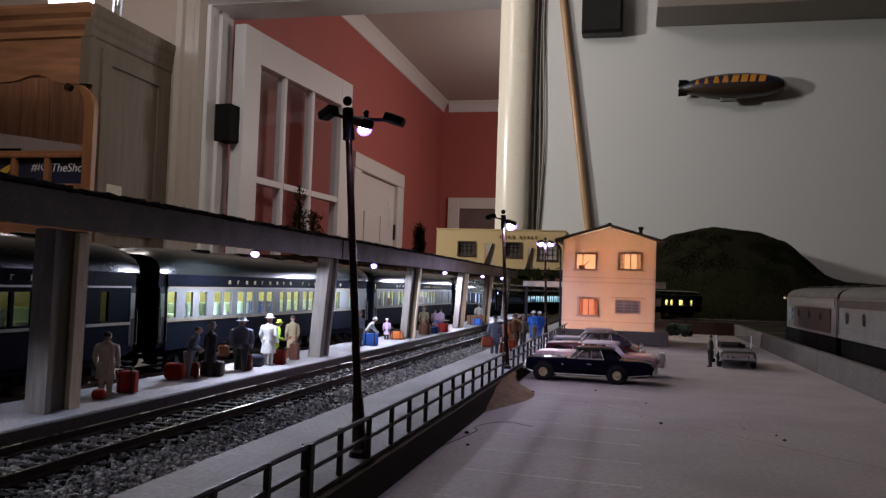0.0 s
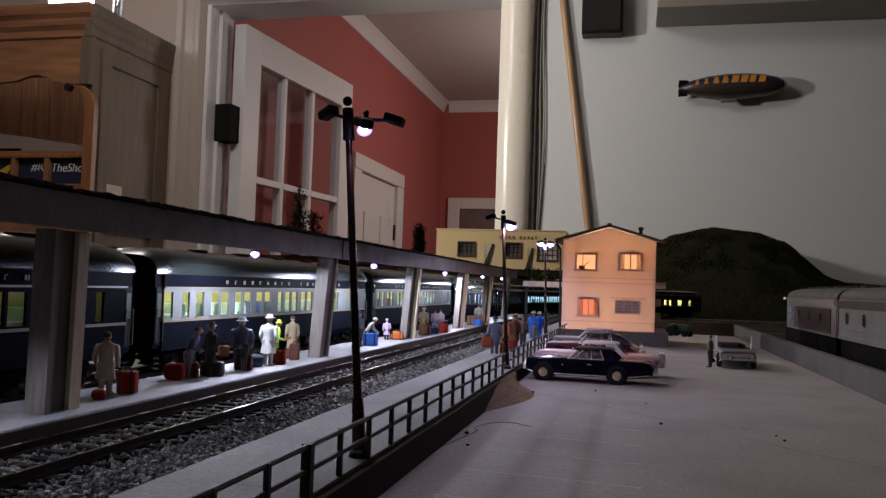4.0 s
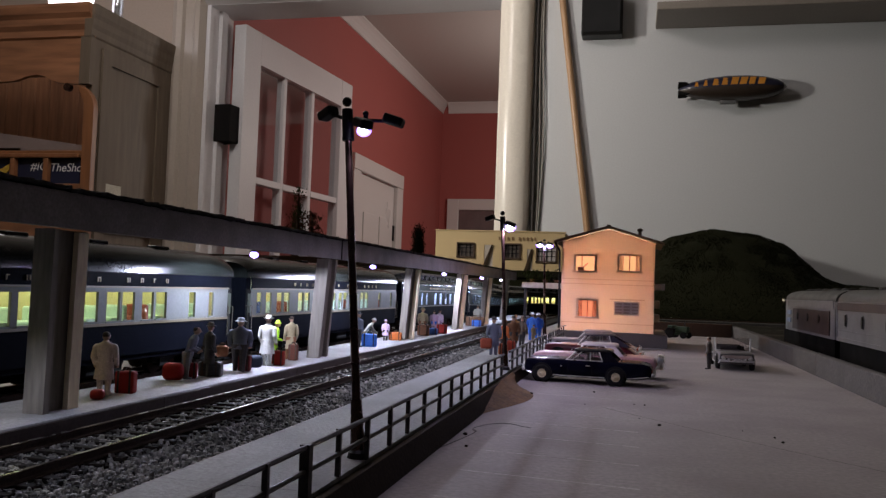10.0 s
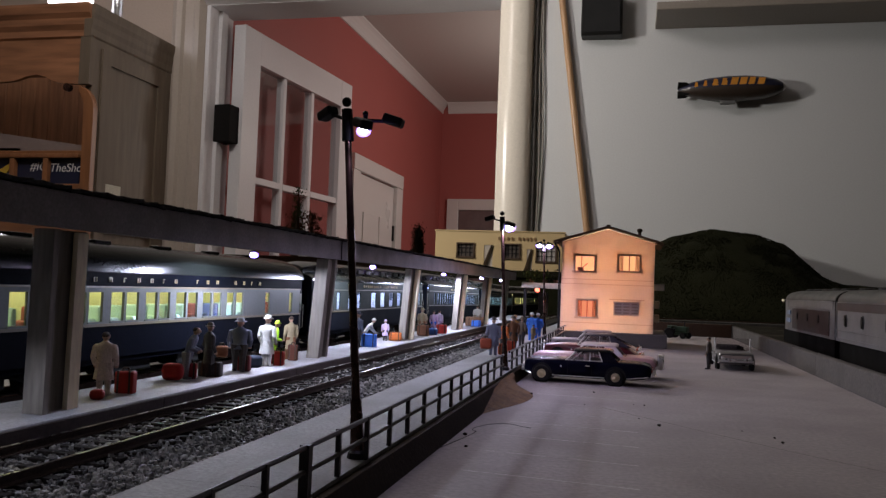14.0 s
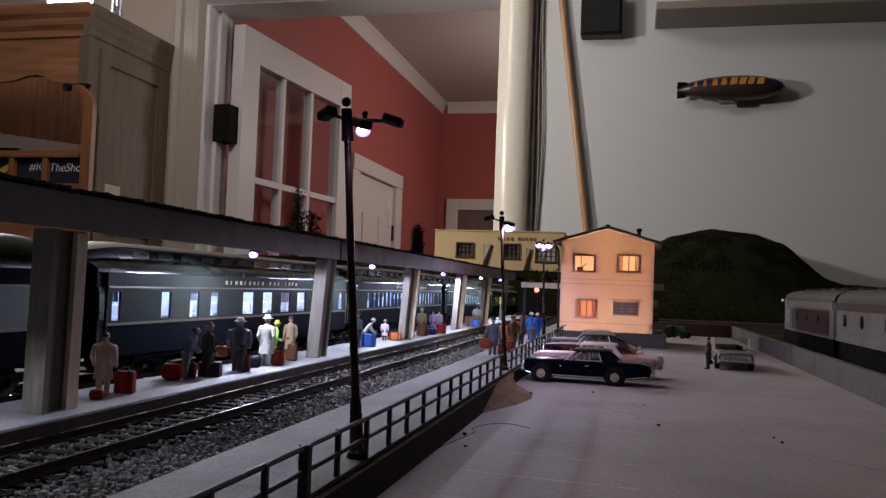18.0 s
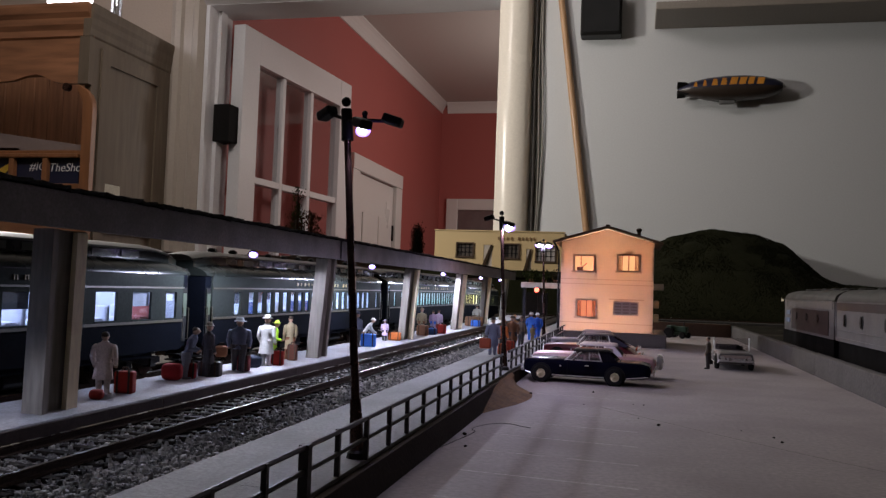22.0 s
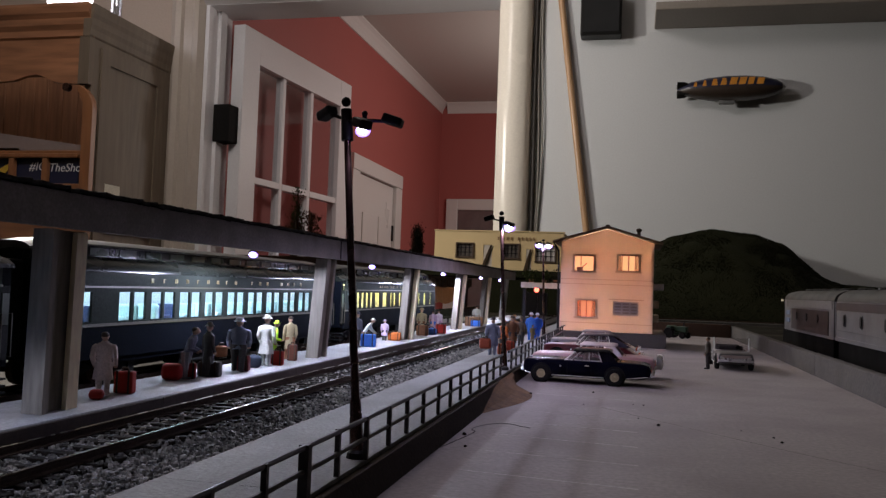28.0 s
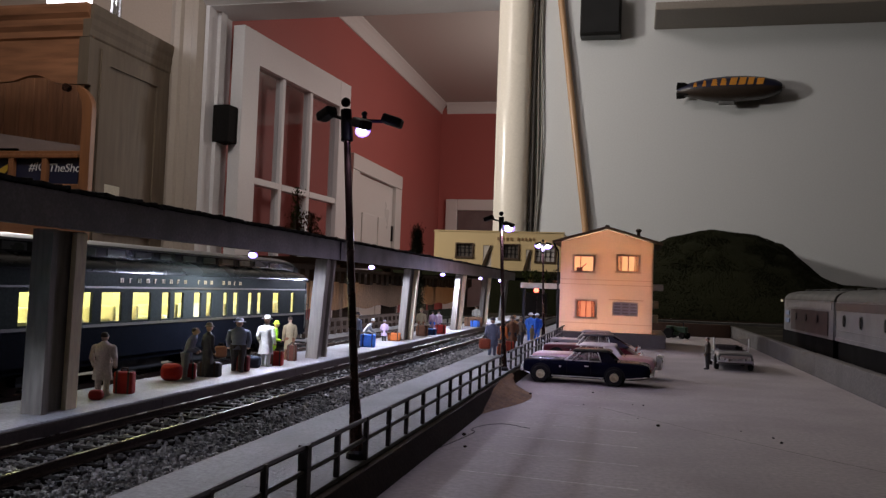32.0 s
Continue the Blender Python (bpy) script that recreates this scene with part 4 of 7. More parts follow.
def coach(label, windows, low, band, top, roof, clerestory, light, walls, seats, bars, vents=0):
    """A heavyweight passenger coach. y runs along the car, x = + is the platform side, z = 0 is the rail head."""
    ob = thing("passenger_coach", label, "railway coach", group="coaches of the passenger train")
    h = CAR_L / 2
    blinds = random.Random(len(label))
    body_end = h - 0.0085
    # sides
    for sx in (1, -1):
        bm = bmesh.new()
        side_strip(bm, sx, -body_end, body_end, ZB, ZBELT)
        box(bm, *sorted((sx * (CAR_W - 0.001), sx * (CAR_W - 0.0025))), -body_end + 0.02, body_end - 0.02, ZB - 0.002, ZB)
        part("lower_side", bm, low, ob)
        bm = bmesh.new()
        side_strip(bm, sx, -body_end, body_end, ZBELT - 0.0004, ZBELT + 0.0006, 0.0005, 0.0)
        side_strip(bm, sx, -body_end, body_end, ZLET - 0.0003, ZLET + 0.0004, 0.0005, 0.0)
        part("belt_rail", bm, BELT if low is BLUE else DIM_BELT, ob)
        bm = bmesh.new()
        edges = [-body_end] + [v for c, w in windows for v in (c - w / 2, c + w / 2)] + [body_end]
        side_strip(bm, sx, -body_end, body_end, ZBELT, ZW0)
        side_strip(bm, sx, -body_end, body_end, ZW1, ZLET)
        for a, b in zip(edges[::2], edges[1::2]):
            side_strip(bm, sx, a, b, ZW0, ZW1)
        part("window_band", bm, band, ob)
        bm = bmesh.new()
        side_strip(bm, sx, -body_end, body_end, ZLET, ZEAVE)
        part("letterboard", bm, top, ob)
        for c, w in windows:
            bm = bmesh.new()
            side_strip(bm, sx, c - w / 2, c + w / 2, ZW0, ZW1, -0.0006, 0.0008)
            pane = part("window_pane", bm, CAR_GLASS, ob)
            pane.visible_shadow = False
            # Invented blinds at random heights make some windows look less lit.
            if sx > 0 and light in (BLUE_LIGHT, DIM_BLUE_LIGHT) and w < 0.014:
                drop = blinds.choice((0, 0, 0.0018, 0.0036, 0.0055))
                if drop:
                    bm = bmesh.new()
                    side_strip(bm, sx, c - w / 2, c + w / 2, ZW1 - drop, ZW1, -0.0012, 0.0016)
                    part("added_blind", bm, blinds.choice((BLIND_DARK, BLIND_PALE)), ob)
            if sx > 0:
                bm = bmesh.new()
                side_strip(bm, sx, c - w / 2 - 0.0004, c + w / 2 + 0.0004, ZW0 - 0.0006, ZW0 - 0.0001, 0.0004, 0.0)
                part("window_sill", bm, band, ob)
    # lettering bars in the middle of the letterboard
    start, gap = bars
    for i in [n for n in range(18) if n not in (9, 13)]:
        y = start + i * gap
        bm = bmesh.new()
        k = i % 3
        xa, xb = CAR_W + 0.0001, CAR_W + 0.0004
        box(bm, xa, xb, y - 0.0008, y - 0.0004, 0.0373, 0.0390)
        if k != 1:
            box(bm, xa, xb, y + 0.0005, y + 0.0009, 0.0373, 0.0390)
        if k != 2:
            box(bm, xa, xb, y - 0.0004, y + 0.0005, 0.0387, 0.0390)
        part("lettering_bar", bm, GOLD_INK, ob)
    # roof
    bm = bmesh.new()
    if clerestory:
        half = [(CAR_W + 0.0006, ZEAVE - 0.0003), (CAR_W + 0.0004, ZEAVE + 0.0012), (CAR_W - 0.0022, ZEAVE + 0.0036), (CAR_W - 0.0060, ZEAVE + 0.0050), (CAR_W - 0.0068, ZEAVE + 0.0052), (CAR_W - 0.0068, ZEAVE + 0.0088)]
        low_roof = half + [(-x, z) for x, z in reversed(half)]
        rings = []
        for y, k in ((-h + 0.003, 0.72), (-h + 0.010, 0.9), (-h + 0.022, 1.0), (h - 0.022, 1.0), (h - 0.010, 0.9), (h - 0.003, 0.72)):
            rings.append([(x * (0.8 + 0.2 * k), y, ZEAVE - 0.0003 + (z - ZEAVE + 0.0003) * k) for x, z in low_roof])
        loft(bm, rings)
        part("roof", bm, roof, ob, smooth=True)
        bm = bmesh.new()
        w = CAR_W - 0.0048
        cap = [(w, 0.0), (w, 0.0007), (w * 0.75, 0.0019), (w * 0.35, 0.0026), (-w * 0.35, 0.0026), (-w * 0.75, 0.0019), (-w, 0.0007), (-w, 0.0)]
        rings = [[(x * k, y, ZEAVE + 0.0088 + z - dz) for x, z in cap] for y, k, dz in ((-h + 0.004, 0.7, 0.0022), (-h + 0.014, 0.9, 0.0008), (-h + 0.024, 1, 0), (h - 0.024, 1, 0), (h - 0.014, 0.9, 0.0008), (h - 0.004, 0.7, 0.0022))]
        loft(bm, rings)
        part("clerestory_roof", bm, SILVER_ROOF, ob, "light grey upper roof deck", smooth=True)
        for i in range(12):
            y = -0.098 + i * 0.0178
            for sx in (1, -1):
                bm = bmesh.new()
                xa, xb = sorted((sx * (CAR_W - 0.0068), sx * (CAR_W - 0.0064)))
                box(bm, xa, xb, y - 0.0055, y + 0.0055, ZEAVE + 0.0058, ZEAVE + 0.0083)
                part("clerestory_window", bm, CLER_GLASS, ob)
        for i in range(vents):
            y = -0.105 + i * 0.021
            bm = bmesh.new()
            ball(bm, (0.0035, y, ZEAVE + 0.0122), 0.0016, 0.0042, 0.0014, 8, 5)
            part("roof_vent", bm, BLACK_ROOF, ob, smooth=True)
    else:
        n = 14
        rings = []
        for y, k in ((-h + 0.003, 0.70), (-h + 0.007, 0.86), (-h + 0.014, 0.96), (-h + 0.022, 1.0), (h - 0.022, 1.0), (h - 0.014, 0.96), (h - 0.007, 0.86), (h - 0.003, 0.70)):
            ring = []
            for i in range(n + 1):
                a = math.pi * i / n
                x = (CAR_W + 0.0006) * math.copysign(abs(math.cos(a)) ** 0.62, math.cos(a))
                ring.append((x * (0.85 + 0.15 * k), y, ZEAVE - 0.0003 + 0.0112 * k * math.sin(a) ** 0.85))
            rings.append(ring)
        loft(bm, rings)
        part("roof", bm, roof, ob, smooth=True)
        for i in range(5):
            y = -0.085 + i * 0.042
            bm = bmesh.new()
            soft_box(bm, 0.0045, 0.0095, y - 0.005, y + 0.005, ZEAVE + 0.0085, ZEAVE + 0.0115, 0.0006)
            part("roof_vent", bm, BLACK_ROOF, ob)
    # vestibules, ends and diaphragms
    for e in (-1, 1):
        bm = bmesh.new()
        ya, yb = sorted((e * body_end, e * (h - 0.0035)))
        box(bm, -CAR_W + 0.0012, CAR_W - 0.0012, ya, yb, ZB + 0.001, ZEAVE)
        part("vestibule", bm, NAVY, ob)
        bm = bmesh.new()
        box(bm, CAR_W - 0.0013, CAR_W - 0.0006, min(ya, yb) + 0.0006, max(ya, yb) - 0.0006, ZB + 0.003, ZLET)
        door = part("vestibule_door", bm, SOOT, ob)
        c_ = (ya + yb) / 2
        boxed("door_window", (CAR_W - 0.0006, CAR_W - 0.0004, c_ - 0.0014, c_ + 0.0014, ZW0 + 0.0005, ZW1 - 0.0005), CLER_GLASS, door)
        for y_ in (ya + 0.0004, yb - 0.0004):
            bm = bmesh.new()
            tube(bm, (CAR_W + 0.0003, y_, ZB + 0.004), (CAR_W + 0.0003, y_, ZW0 + 0.004), 0.00022, n=5)
            for z_ in (ZB + 0.004, ZW0 + 0.004):
                tube(bm, (CAR_W - 0.0012, y_, z_), (CAR_W + 0.0003, y_, z_), 0.00020, n=4)
            part("grab_rail", bm, DIM_BELT, ob, "worn dull brass grab rail")
        bm = bmesh.new()
        ya, yb = sorted((e * (h - 0.0035), e * (h + 0.0028)))
        soft_box(bm, -0.0075, 0.0075, ya, yb, 0.012, 0.044, 0.0008)
        part("diaphragm", bm, SOOT, ob, "black gangway bellows")
        for sx in (1, -1):
            bm = bmesh.new()
            xa, xb = sorted((sx * (CAR_W - 0.0075), sx * (CAR_W - 0.0005)))
            for i in range(3):
                box(bm, xa, xb, *sorted((e * (body_end + 0.0005), e * (h - 0.004))), 0.0025 + i * 0.0021, 0.0031 + i * 0.0021)
            part("step", bm, SOOT, ob)
    # floor, underframe and tanks
    boxed("floor", (-CAR_W + 0.0012, CAR_W - 0.0012, -body_end, body_end, ZB + 0.0005, ZB + 0.0025), SOOT, ob)
    bm = bmesh.new()
    for y0, y1, x0, x1 in ((-0.045, -0.015, 0.006, 0.014), (0.004, 0.022, 0.005, 0.0145), (0.030, 0.052, 0.007, 0.014), (-0.06, 0.06, -0.003, 0.003), (-0.05, -0.02, -0.014, -0.006), (0.01, 0.05, -0.014, -0.006)):
        soft_box(bm, x0, x1, y0, y1, 0.0030, ZB + 0.0005, 0.0008)
    part("underframe", bm, SOOT, ob)
    # inside: far-wall lining, ceiling light, seats
    bm = bmesh.new()
    box(bm, -CAR_W + 0.0045, -CAR_W + 0.0050, -body_end, body_end, ZB + 0.002, ZW0 + 0.001)
    box(bm, -CAR_W + 0.0015, CAR_W - 0.0015, -body_end + 0.0005, -body_end + 0.001, ZB + 0.002, ZEAVE - 0.001)
    box(bm, -CAR_W + 0.0015, CAR_W - 0.0015, body_end - 0.001, body_end - 0.0005, ZB + 0.002, ZEAVE - 0.001)
    box(bm, -0.0045, -0.0040, -body_end, body_end, ZB + 0.002, ZEAVE - 0.002)
    part("interior_partition", bm, walls, ob)
    boxed("ceiling_light", (-0.0035, 0.0120, -body_end + 0.006, body_end - 0.006, ZEAVE - 0.0035, ZEAVE - 0.0025), light, ob)
    for i in range(16):
        y = -0.108 + i * 0.0144
        bm = bmesh.new()
        soft_box(bm, 0.0045, 0.0135, y - 0.0055, y + 0.002, 0.0165, 0.0195, 0.0008)
        soft_box(bm, 0.0045, 0.0140, y + 0.0010, y + 0.0030, 0.0165, 0.0285, 0.0008)
        soft_box(bm, 0.0055, 0.0130, y - 0.0052, y + 0.0008, 0.0195, 0.0240, 0.0010)
        part("seat", bm, blinds.choice((seats, seats, seats, seats, seats, seats, SEAT_RED if windows is not WIN_D else seats, SEAT_DARK)) if seats is not SEAT_CREAM else seats, ob)
    # trucks
    for ty in (-0.096, 0.096):
        bm = bmesh.new()
        for sx in (1, -1):
            xa, xb = sorted((sx * 0.0105, sx * 0.0130))
            outline = [(ty - 0.0225, 0.0048), (ty - 0.0225, 0.0072), (ty - 0.008, 0.0086), (ty + 0.008, 0.0086), (ty + 0.0225, 0.0072), (ty + 0.0225, 0.0048), (ty + 0.012, 0.0040), (ty + 0.006, 0.0062), (ty - 0.006, 0.0062), (ty - 0.012, 0.0040)]
            prism(bm, outline, xa, xb, "x")
            for dy in (-0.0165, 0, 0.0165):
                box(bm, xa, xb + 0.0008 if sx > 0 else xb, ty + dy - 0.0018, ty + dy + 0.0018, 0.0034, 0.0066)
        box(bm, -0.0105, 0.0105, ty - 0.003, ty + 0.003, 0.006, ZB)
        truck = part("truck", bm, SOOT, ob)
        for dy in (-0.0165, 0.0, 0.0165):
            bm = bmesh.new()
            for sx in (1, -1):
                lathe(bm, [(0.0053, -0.0013), (0.0053, 0.0013), (0.0020, 0.0016)], 14, (sx * 0.0088, ty + dy, 0.0053), "x")
            tube(bm, (-0.009, ty + dy, 0.0053), (0.009, ty + dy, 0.0053), 0.0011, n=6)
            part("wheelset", bm, M["rail_side"], truck)
    return ob


WIDE_BARS, TIGHT_BARS = (-0.075, 0.0088), (-0.050, 0.0056)
coaches = [
    coach("dark blue passenger coach at the head of the visible train", WIN_A, BLUE, NAVY, NAVY, BLACK_ROOF, False, glow("coach_light_dim", (1.0, 0.92, 0.42), 0.25), CREAM, SEAT_TEAL, WIDE_BARS),
    coach("blue and grey passenger coach with paired yellow lit windows", WIN_A, BLUE, GREY, BLUE, BLACK_ROOF, False, YELLOW_LIGHT, CREAM, SEAT_TEAL, WIDE_BARS),
    coach("blue and grey passenger coach with paired windows and blank ends", WIN_B, BLUE, GREY, BLUE, BLACK_ROOF, False, YELLOW_LIGHT, CREAM, SEAT_TEAL, WIDE_BARS),
    coach("dark dining coach with wide blue lit windows", WIN_C, NAVY, GREEN, GREEN, DARK_ROOF, True, BLUE_LIGHT, PALE_IN, SEAT_WHITE, (-0.038, 0.0048)),
    coach("dark blue day coach with many narrow blue lit windows", WIN_D, NAVY, GREEN, GREEN, DARK_ROOF, True, DIM_BLUE_LIGHT, PALE_IN, SEAT_WHITE, (-0.0308, 0.0054), 11),
    coach("dark blue day coach with a row of blue lit windows", WIN_E, NAVY, GREEN, GREEN, DARK_ROOF, True, PALE_LIGHT, PALE_IN, SEAT_TEAL, (-0.073, 0.0088)),
    coach("dark green tail coach with warm yellow lit windows", WIN_F, NAVY, GREEN, GREEN, DARK_ROOF, True, WARM_LIGHT, CREAM, SEAT_CREAM, TIGHT_BARS),
]

# metres run by the train at each time
RUN = [(0.0, 0.0), (3.6, 0.0), (4.3, 0.006), (5.0, 0.020), (5.5, 0.036), (6.0, 0.054), (7.0, 0.090), (8.0, 0.121), (9.0, 0.160), (10.0, 0.202), (11.0, 0.252), (12.0, 0.302), (13.0, 0.348),
       (14.0, 0.396), (16.5, 0.523), (17.0, 0.548), (18.0, 0.598), (19.5, 0.673), (21.0, 0.747), (22.0, 0.801), (23.0, 0.851), (24.0, 0.907), (25.0, 0.970), (25.5, 1.004), (27.5, 1.146), (28.6, 1.231),
       (29.5, 1.300), (30.4, 1.376), (31.0, 1.428), (32.0, 1.507)]


def run(t):
    """The train's run at a time, smooth between the rows above."""
    ts, ds = [r[0] for r in RUN], [r[1] for r in RUN]
    i = max(0, min(len(ts) - 2, sum(1 for v in ts if v <= t) - 1))
    step = [(ds[k + 1] - ds[k]) / (ts[k + 1] - ts[k]) for k in range(len(ts) - 1)]
    slope = lambda k: 0.0 if k == 0 or (k < len(step) and step[k - 1] * step[k] <= 0) else step[-1] if k >= len(step) else 2 * step[k - 1] * step[k] / (step[k - 1] + step[k])
    w = ts[i + 1] - ts[i]
    u = (t - ts[i]) / w
    return ds[i] * (1 + 2 * u) * (1 - u) ** 2 + slope(i) * w * u * (1 - u) ** 2 + ds[i + 1] * u * u * (3 - 2 * u) + slope(i + 1) * w * u * u * (u - 1)


def car_pose(k, t):
    """Coach k at t seconds: its trucks stand on the track."""
    s = 0.290 + PITCH * (k - 0.5) - run(t)
    a, b = Vector(way(s - 0.096)), Vector(way(s + 0.096))
    mid, d = (a + b) / 2, b - a
    return pose(mid.x, mid.y, mid.z, math.degrees(math.atan2(d.z, math.hypot(d.x, d.y))), 0, math.degrees(math.atan2(d.y, d.x)) - 90)


def motions():
    times = [0.0, 2.0] + [3.5 + 0.5 * i for i in range(58)]
    for k, ob in enumerate(coaches):
        walk(ob, [(t, car_pose(k, t)) for t in times])

# ---- canopy ----
can = thing("platform_canopy", "long grey platform canopy on tapered columns with a dark shingle edge", "canopy")
bm = bmesh.new()
prism(bm, [(-0.1425, 0.0556), (-0.1425, 0.0648), (-0.1440, 0.0652), (-0.1700, 0.0668), (-0.1700, 0.0645), (-0.1500, 0.0622), (-0.1460, 0.0556)], -0.30, 1.02, "y")
part("fascia_beam", bm, M["canopy"], can)
COL_Y = (0.1965, 0.3905, 0.553, 0.722, 0.855, 0.990)
for y in COL_Y:
    if 0.3 < y < 0.5:
        boxed("beam_joint", (-0.1423, -0.1420, y - 0.002, y - 0.0012, 0.0556, 0.0648), M["shingle"], can)
for n_col, y in enumerate(COL_Y):
    bm = bmesh.new()
    # an H section, leaning slightly inward
    FR = -0.1516 if n_col > 1 else -0.1500
    sect = [(-0.1562, y - 0.0076), (FR, y - 0.0076), (FR, y - 0.0054), (-0.1525, y - 0.0054), (-0.1525, y + 0.0040), (-0.1506, y + 0.0040), (-0.1506, y + 0.0066), (-0.1562, y + 0.0066), (-0.1562, y + 0.0040), (-0.1545, y + 0.0040), (-0.1545, y - 0.0054), (-0.1562, y - 0.0054)]
    lean = 0.0034 if n_col else 0.0006
    loft(bm, [[(a, b, PLAT) for a, b in sect], [(a + lean, b, 0.0556) for a, b in sect]])
    col = part("column", bm, M["column"], can, "streaked grey tapered column")
    if n_col in (1, 5):
        continue
    # Strip that paints warm light onto the flange of the brighter columns.
    bm = bmesh.new()
    SR = -0.1488 if n_col else -0.1502
    strip = [(-0.1518, y + 0.0024), (SR, y + 0.0024), (SR, y + 0.0068), (-0.1505, y + 0.0068), (-0.1505, y + 0.0039), (-0.1518, y + 0.0039)]
    loft(bm, [[(a, b, PLAT) for a, b in strip], [(a + lean, b, 0.0552) for a, b in strip]])
    part("edge_strip", bm, M["lit_edge"], col, "cream strip for the column's warmly lit edge")
# shingles along the canopy's edge
bm = bmesh.new()
soft_box(bm, -0.0022, 0.0022, -0.0022, 0.0022, 0, 0.0011, 0.0003)
shingle = mesh_of("shingle", bm, M["shingle"])
rng = random.Random(3)
for k in range(270):
    ob = new("shingle", shingle)
    ob.parent = can
    ob.matrix_basis = pose(-0.1436 - 0.0005 * rng.random(), 0.05 + k * 0.0036, 0.0648 + 0.0006 * rng.random(), rng.uniform(-8, 8), rng.uniform(-6, 4), rng.uniform(-8, 8))
# The nearest of these is the added light, out of view.
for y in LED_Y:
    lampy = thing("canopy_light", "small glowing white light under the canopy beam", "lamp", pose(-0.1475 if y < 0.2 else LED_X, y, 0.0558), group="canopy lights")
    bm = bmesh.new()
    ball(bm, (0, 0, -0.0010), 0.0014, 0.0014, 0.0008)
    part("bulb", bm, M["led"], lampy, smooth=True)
    # A glowing disc behind the bulb stands in for its violet halo.
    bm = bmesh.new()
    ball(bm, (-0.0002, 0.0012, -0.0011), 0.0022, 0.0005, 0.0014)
    part("rim", bm, M["led_halo"], lampy, "added violet glow behind the bulb", smooth=True)
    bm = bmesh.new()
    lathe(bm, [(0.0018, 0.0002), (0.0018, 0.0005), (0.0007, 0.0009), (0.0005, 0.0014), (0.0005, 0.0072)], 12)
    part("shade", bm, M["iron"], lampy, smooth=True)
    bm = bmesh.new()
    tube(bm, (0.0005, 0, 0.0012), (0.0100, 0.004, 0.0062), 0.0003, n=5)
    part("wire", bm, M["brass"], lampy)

# ---- fence ----
FX = -0.0548
fence = thing("platform_fence", "dark brown railing fence along the platform edge", "fence")
for k in range(35):
    y = 0.1028 + 0.0168 * k
    if abs(y - 0.372) < 0.004:
        continue
    lean = 0.0002 * math.sin(k * 1.7)
    w_ = 0.0009 if k == 2 else 0.00048
    boxed("post", (FX - w_ + lean, FX + w_ + lean, y - w_, y + w_, PLAT, PLAT + 0.0091), M["fence"], fence)
for ya, yb in ((-0.05, 0.360), (0.378, 0.70)):
    for z in (PLAT + 0.0088, PLAT + 0.0046):
        u = ya
        while u < yb - 0.001:
            v = min(u + 0.1008, yb)
            bm = bmesh.new()
            tube(bm, (FX, u, z + 0.0002 * math.sin(u * 31)), (FX, v, z + 0.0002 * math.sin(v * 31)), 0.00050, n=6)
            part("rail", bm, M["fence"], fence)
            u = v

# ---- street lamps ----


def street_lamp(base, top, heads, label, glim=1.0):
    """A leaning post with heads: (dx, dy, dz, lit)."""
    ob = thing("street_lamp", label, "street lamp", Matrix.Translation(base), group="street lamps along the fence")
    t = Vector(top) - Vector(base)
    z = t.z
    bm = bmesh.new()
    tube(bm, (0, 0, 0.0), t * 0.16, 0.0017, 0.0012, 10)
    tube(bm, t * 0.16, t * 0.90, 0.00095, 0.00075, 10)
    part("pole", bm, M["brass"], ob, "tarnished brass post", smooth=True)
    bm = bmesh.new()
    lathe(bm, [(0.0024, 0), (0.0022, 0.0012), (0.0013, 0.0020)], 12)
    part("base", bm, M["iron"], ob)
    bm = bmesh.new()
    tube(bm, t * 0.885, t * 0.975, 0.00135, 0.0012, 10)
    ball(bm, t + Vector((0, 0, -0.0003)), 0.0011)
    part("sleeve", bm, M["iron"], ob, smooth=True)
    if len(heads) > 2:
        dx, dy, dz, lit = heads[2]
        stub = t * 0.955 + Vector((dx - 0.0052, dy, dz))
        bm = bmesh.new()
        tube(bm, stub + Vector((0, 0, -0.0012)), stub + Vector((0, 0, 0.0016)), 0.00055, n=7)
        ball(bm, stub + Vector((0, 0, 0.0017)), 0.0007, n=7, rows=5)
        part("swivel", bm, M["iron"], ob)
    for dx, dy, dz, lit in heads:
        h = t * 0.955 + Vector((dx, dy, dz))
        bm = bmesh.new()
        tube(bm, t * 0.945, h, 0.00042, n=6)
        q = Vector((dx, dy, 0.3 * dz)).normalized()
        arm = part("arm", bm, M["iron"], ob)
        bm = bmesh.new()
        soft_box(bm, -0.0023, 0.0023, -0.0015, 0.0015, -0.0009, 0.0012, 0.0005)
        bmesh.ops.transform(bm, matrix=Matrix.Translation(h + q * 0.0012) @ Matrix.Rotation(math.atan2(dy, dx), 4, "Z") @ Matrix.Rotation(radians(18), 4, "Y"), verts=bm.verts[:])
        part("head", bm, M["iron"], arm)
        if lit:
            bm = bmesh.new()
            ball(bm, h + q * 0.0012 + Vector((0, 0, -0.0012)), 0.0017 * glim, 0.0017 * glim, 0.0012 * glim)
            part("bulb", bm, M["led"], arm, "glowing bluish white bulb", smooth=True)
            # Violet halo of the lit head, added as a glowing disc.
            bm = bmesh.new()
            ball(bm, h + q * 0.0012 + Vector((-0.0002, 0.0014, -0.0012)), 0.0028 * glim, 0.0006, 0.0022 * glim)
            part("rim", bm, M["led_halo"], arm, "added violet glow behind the bulb", smooth=True)
    return ob


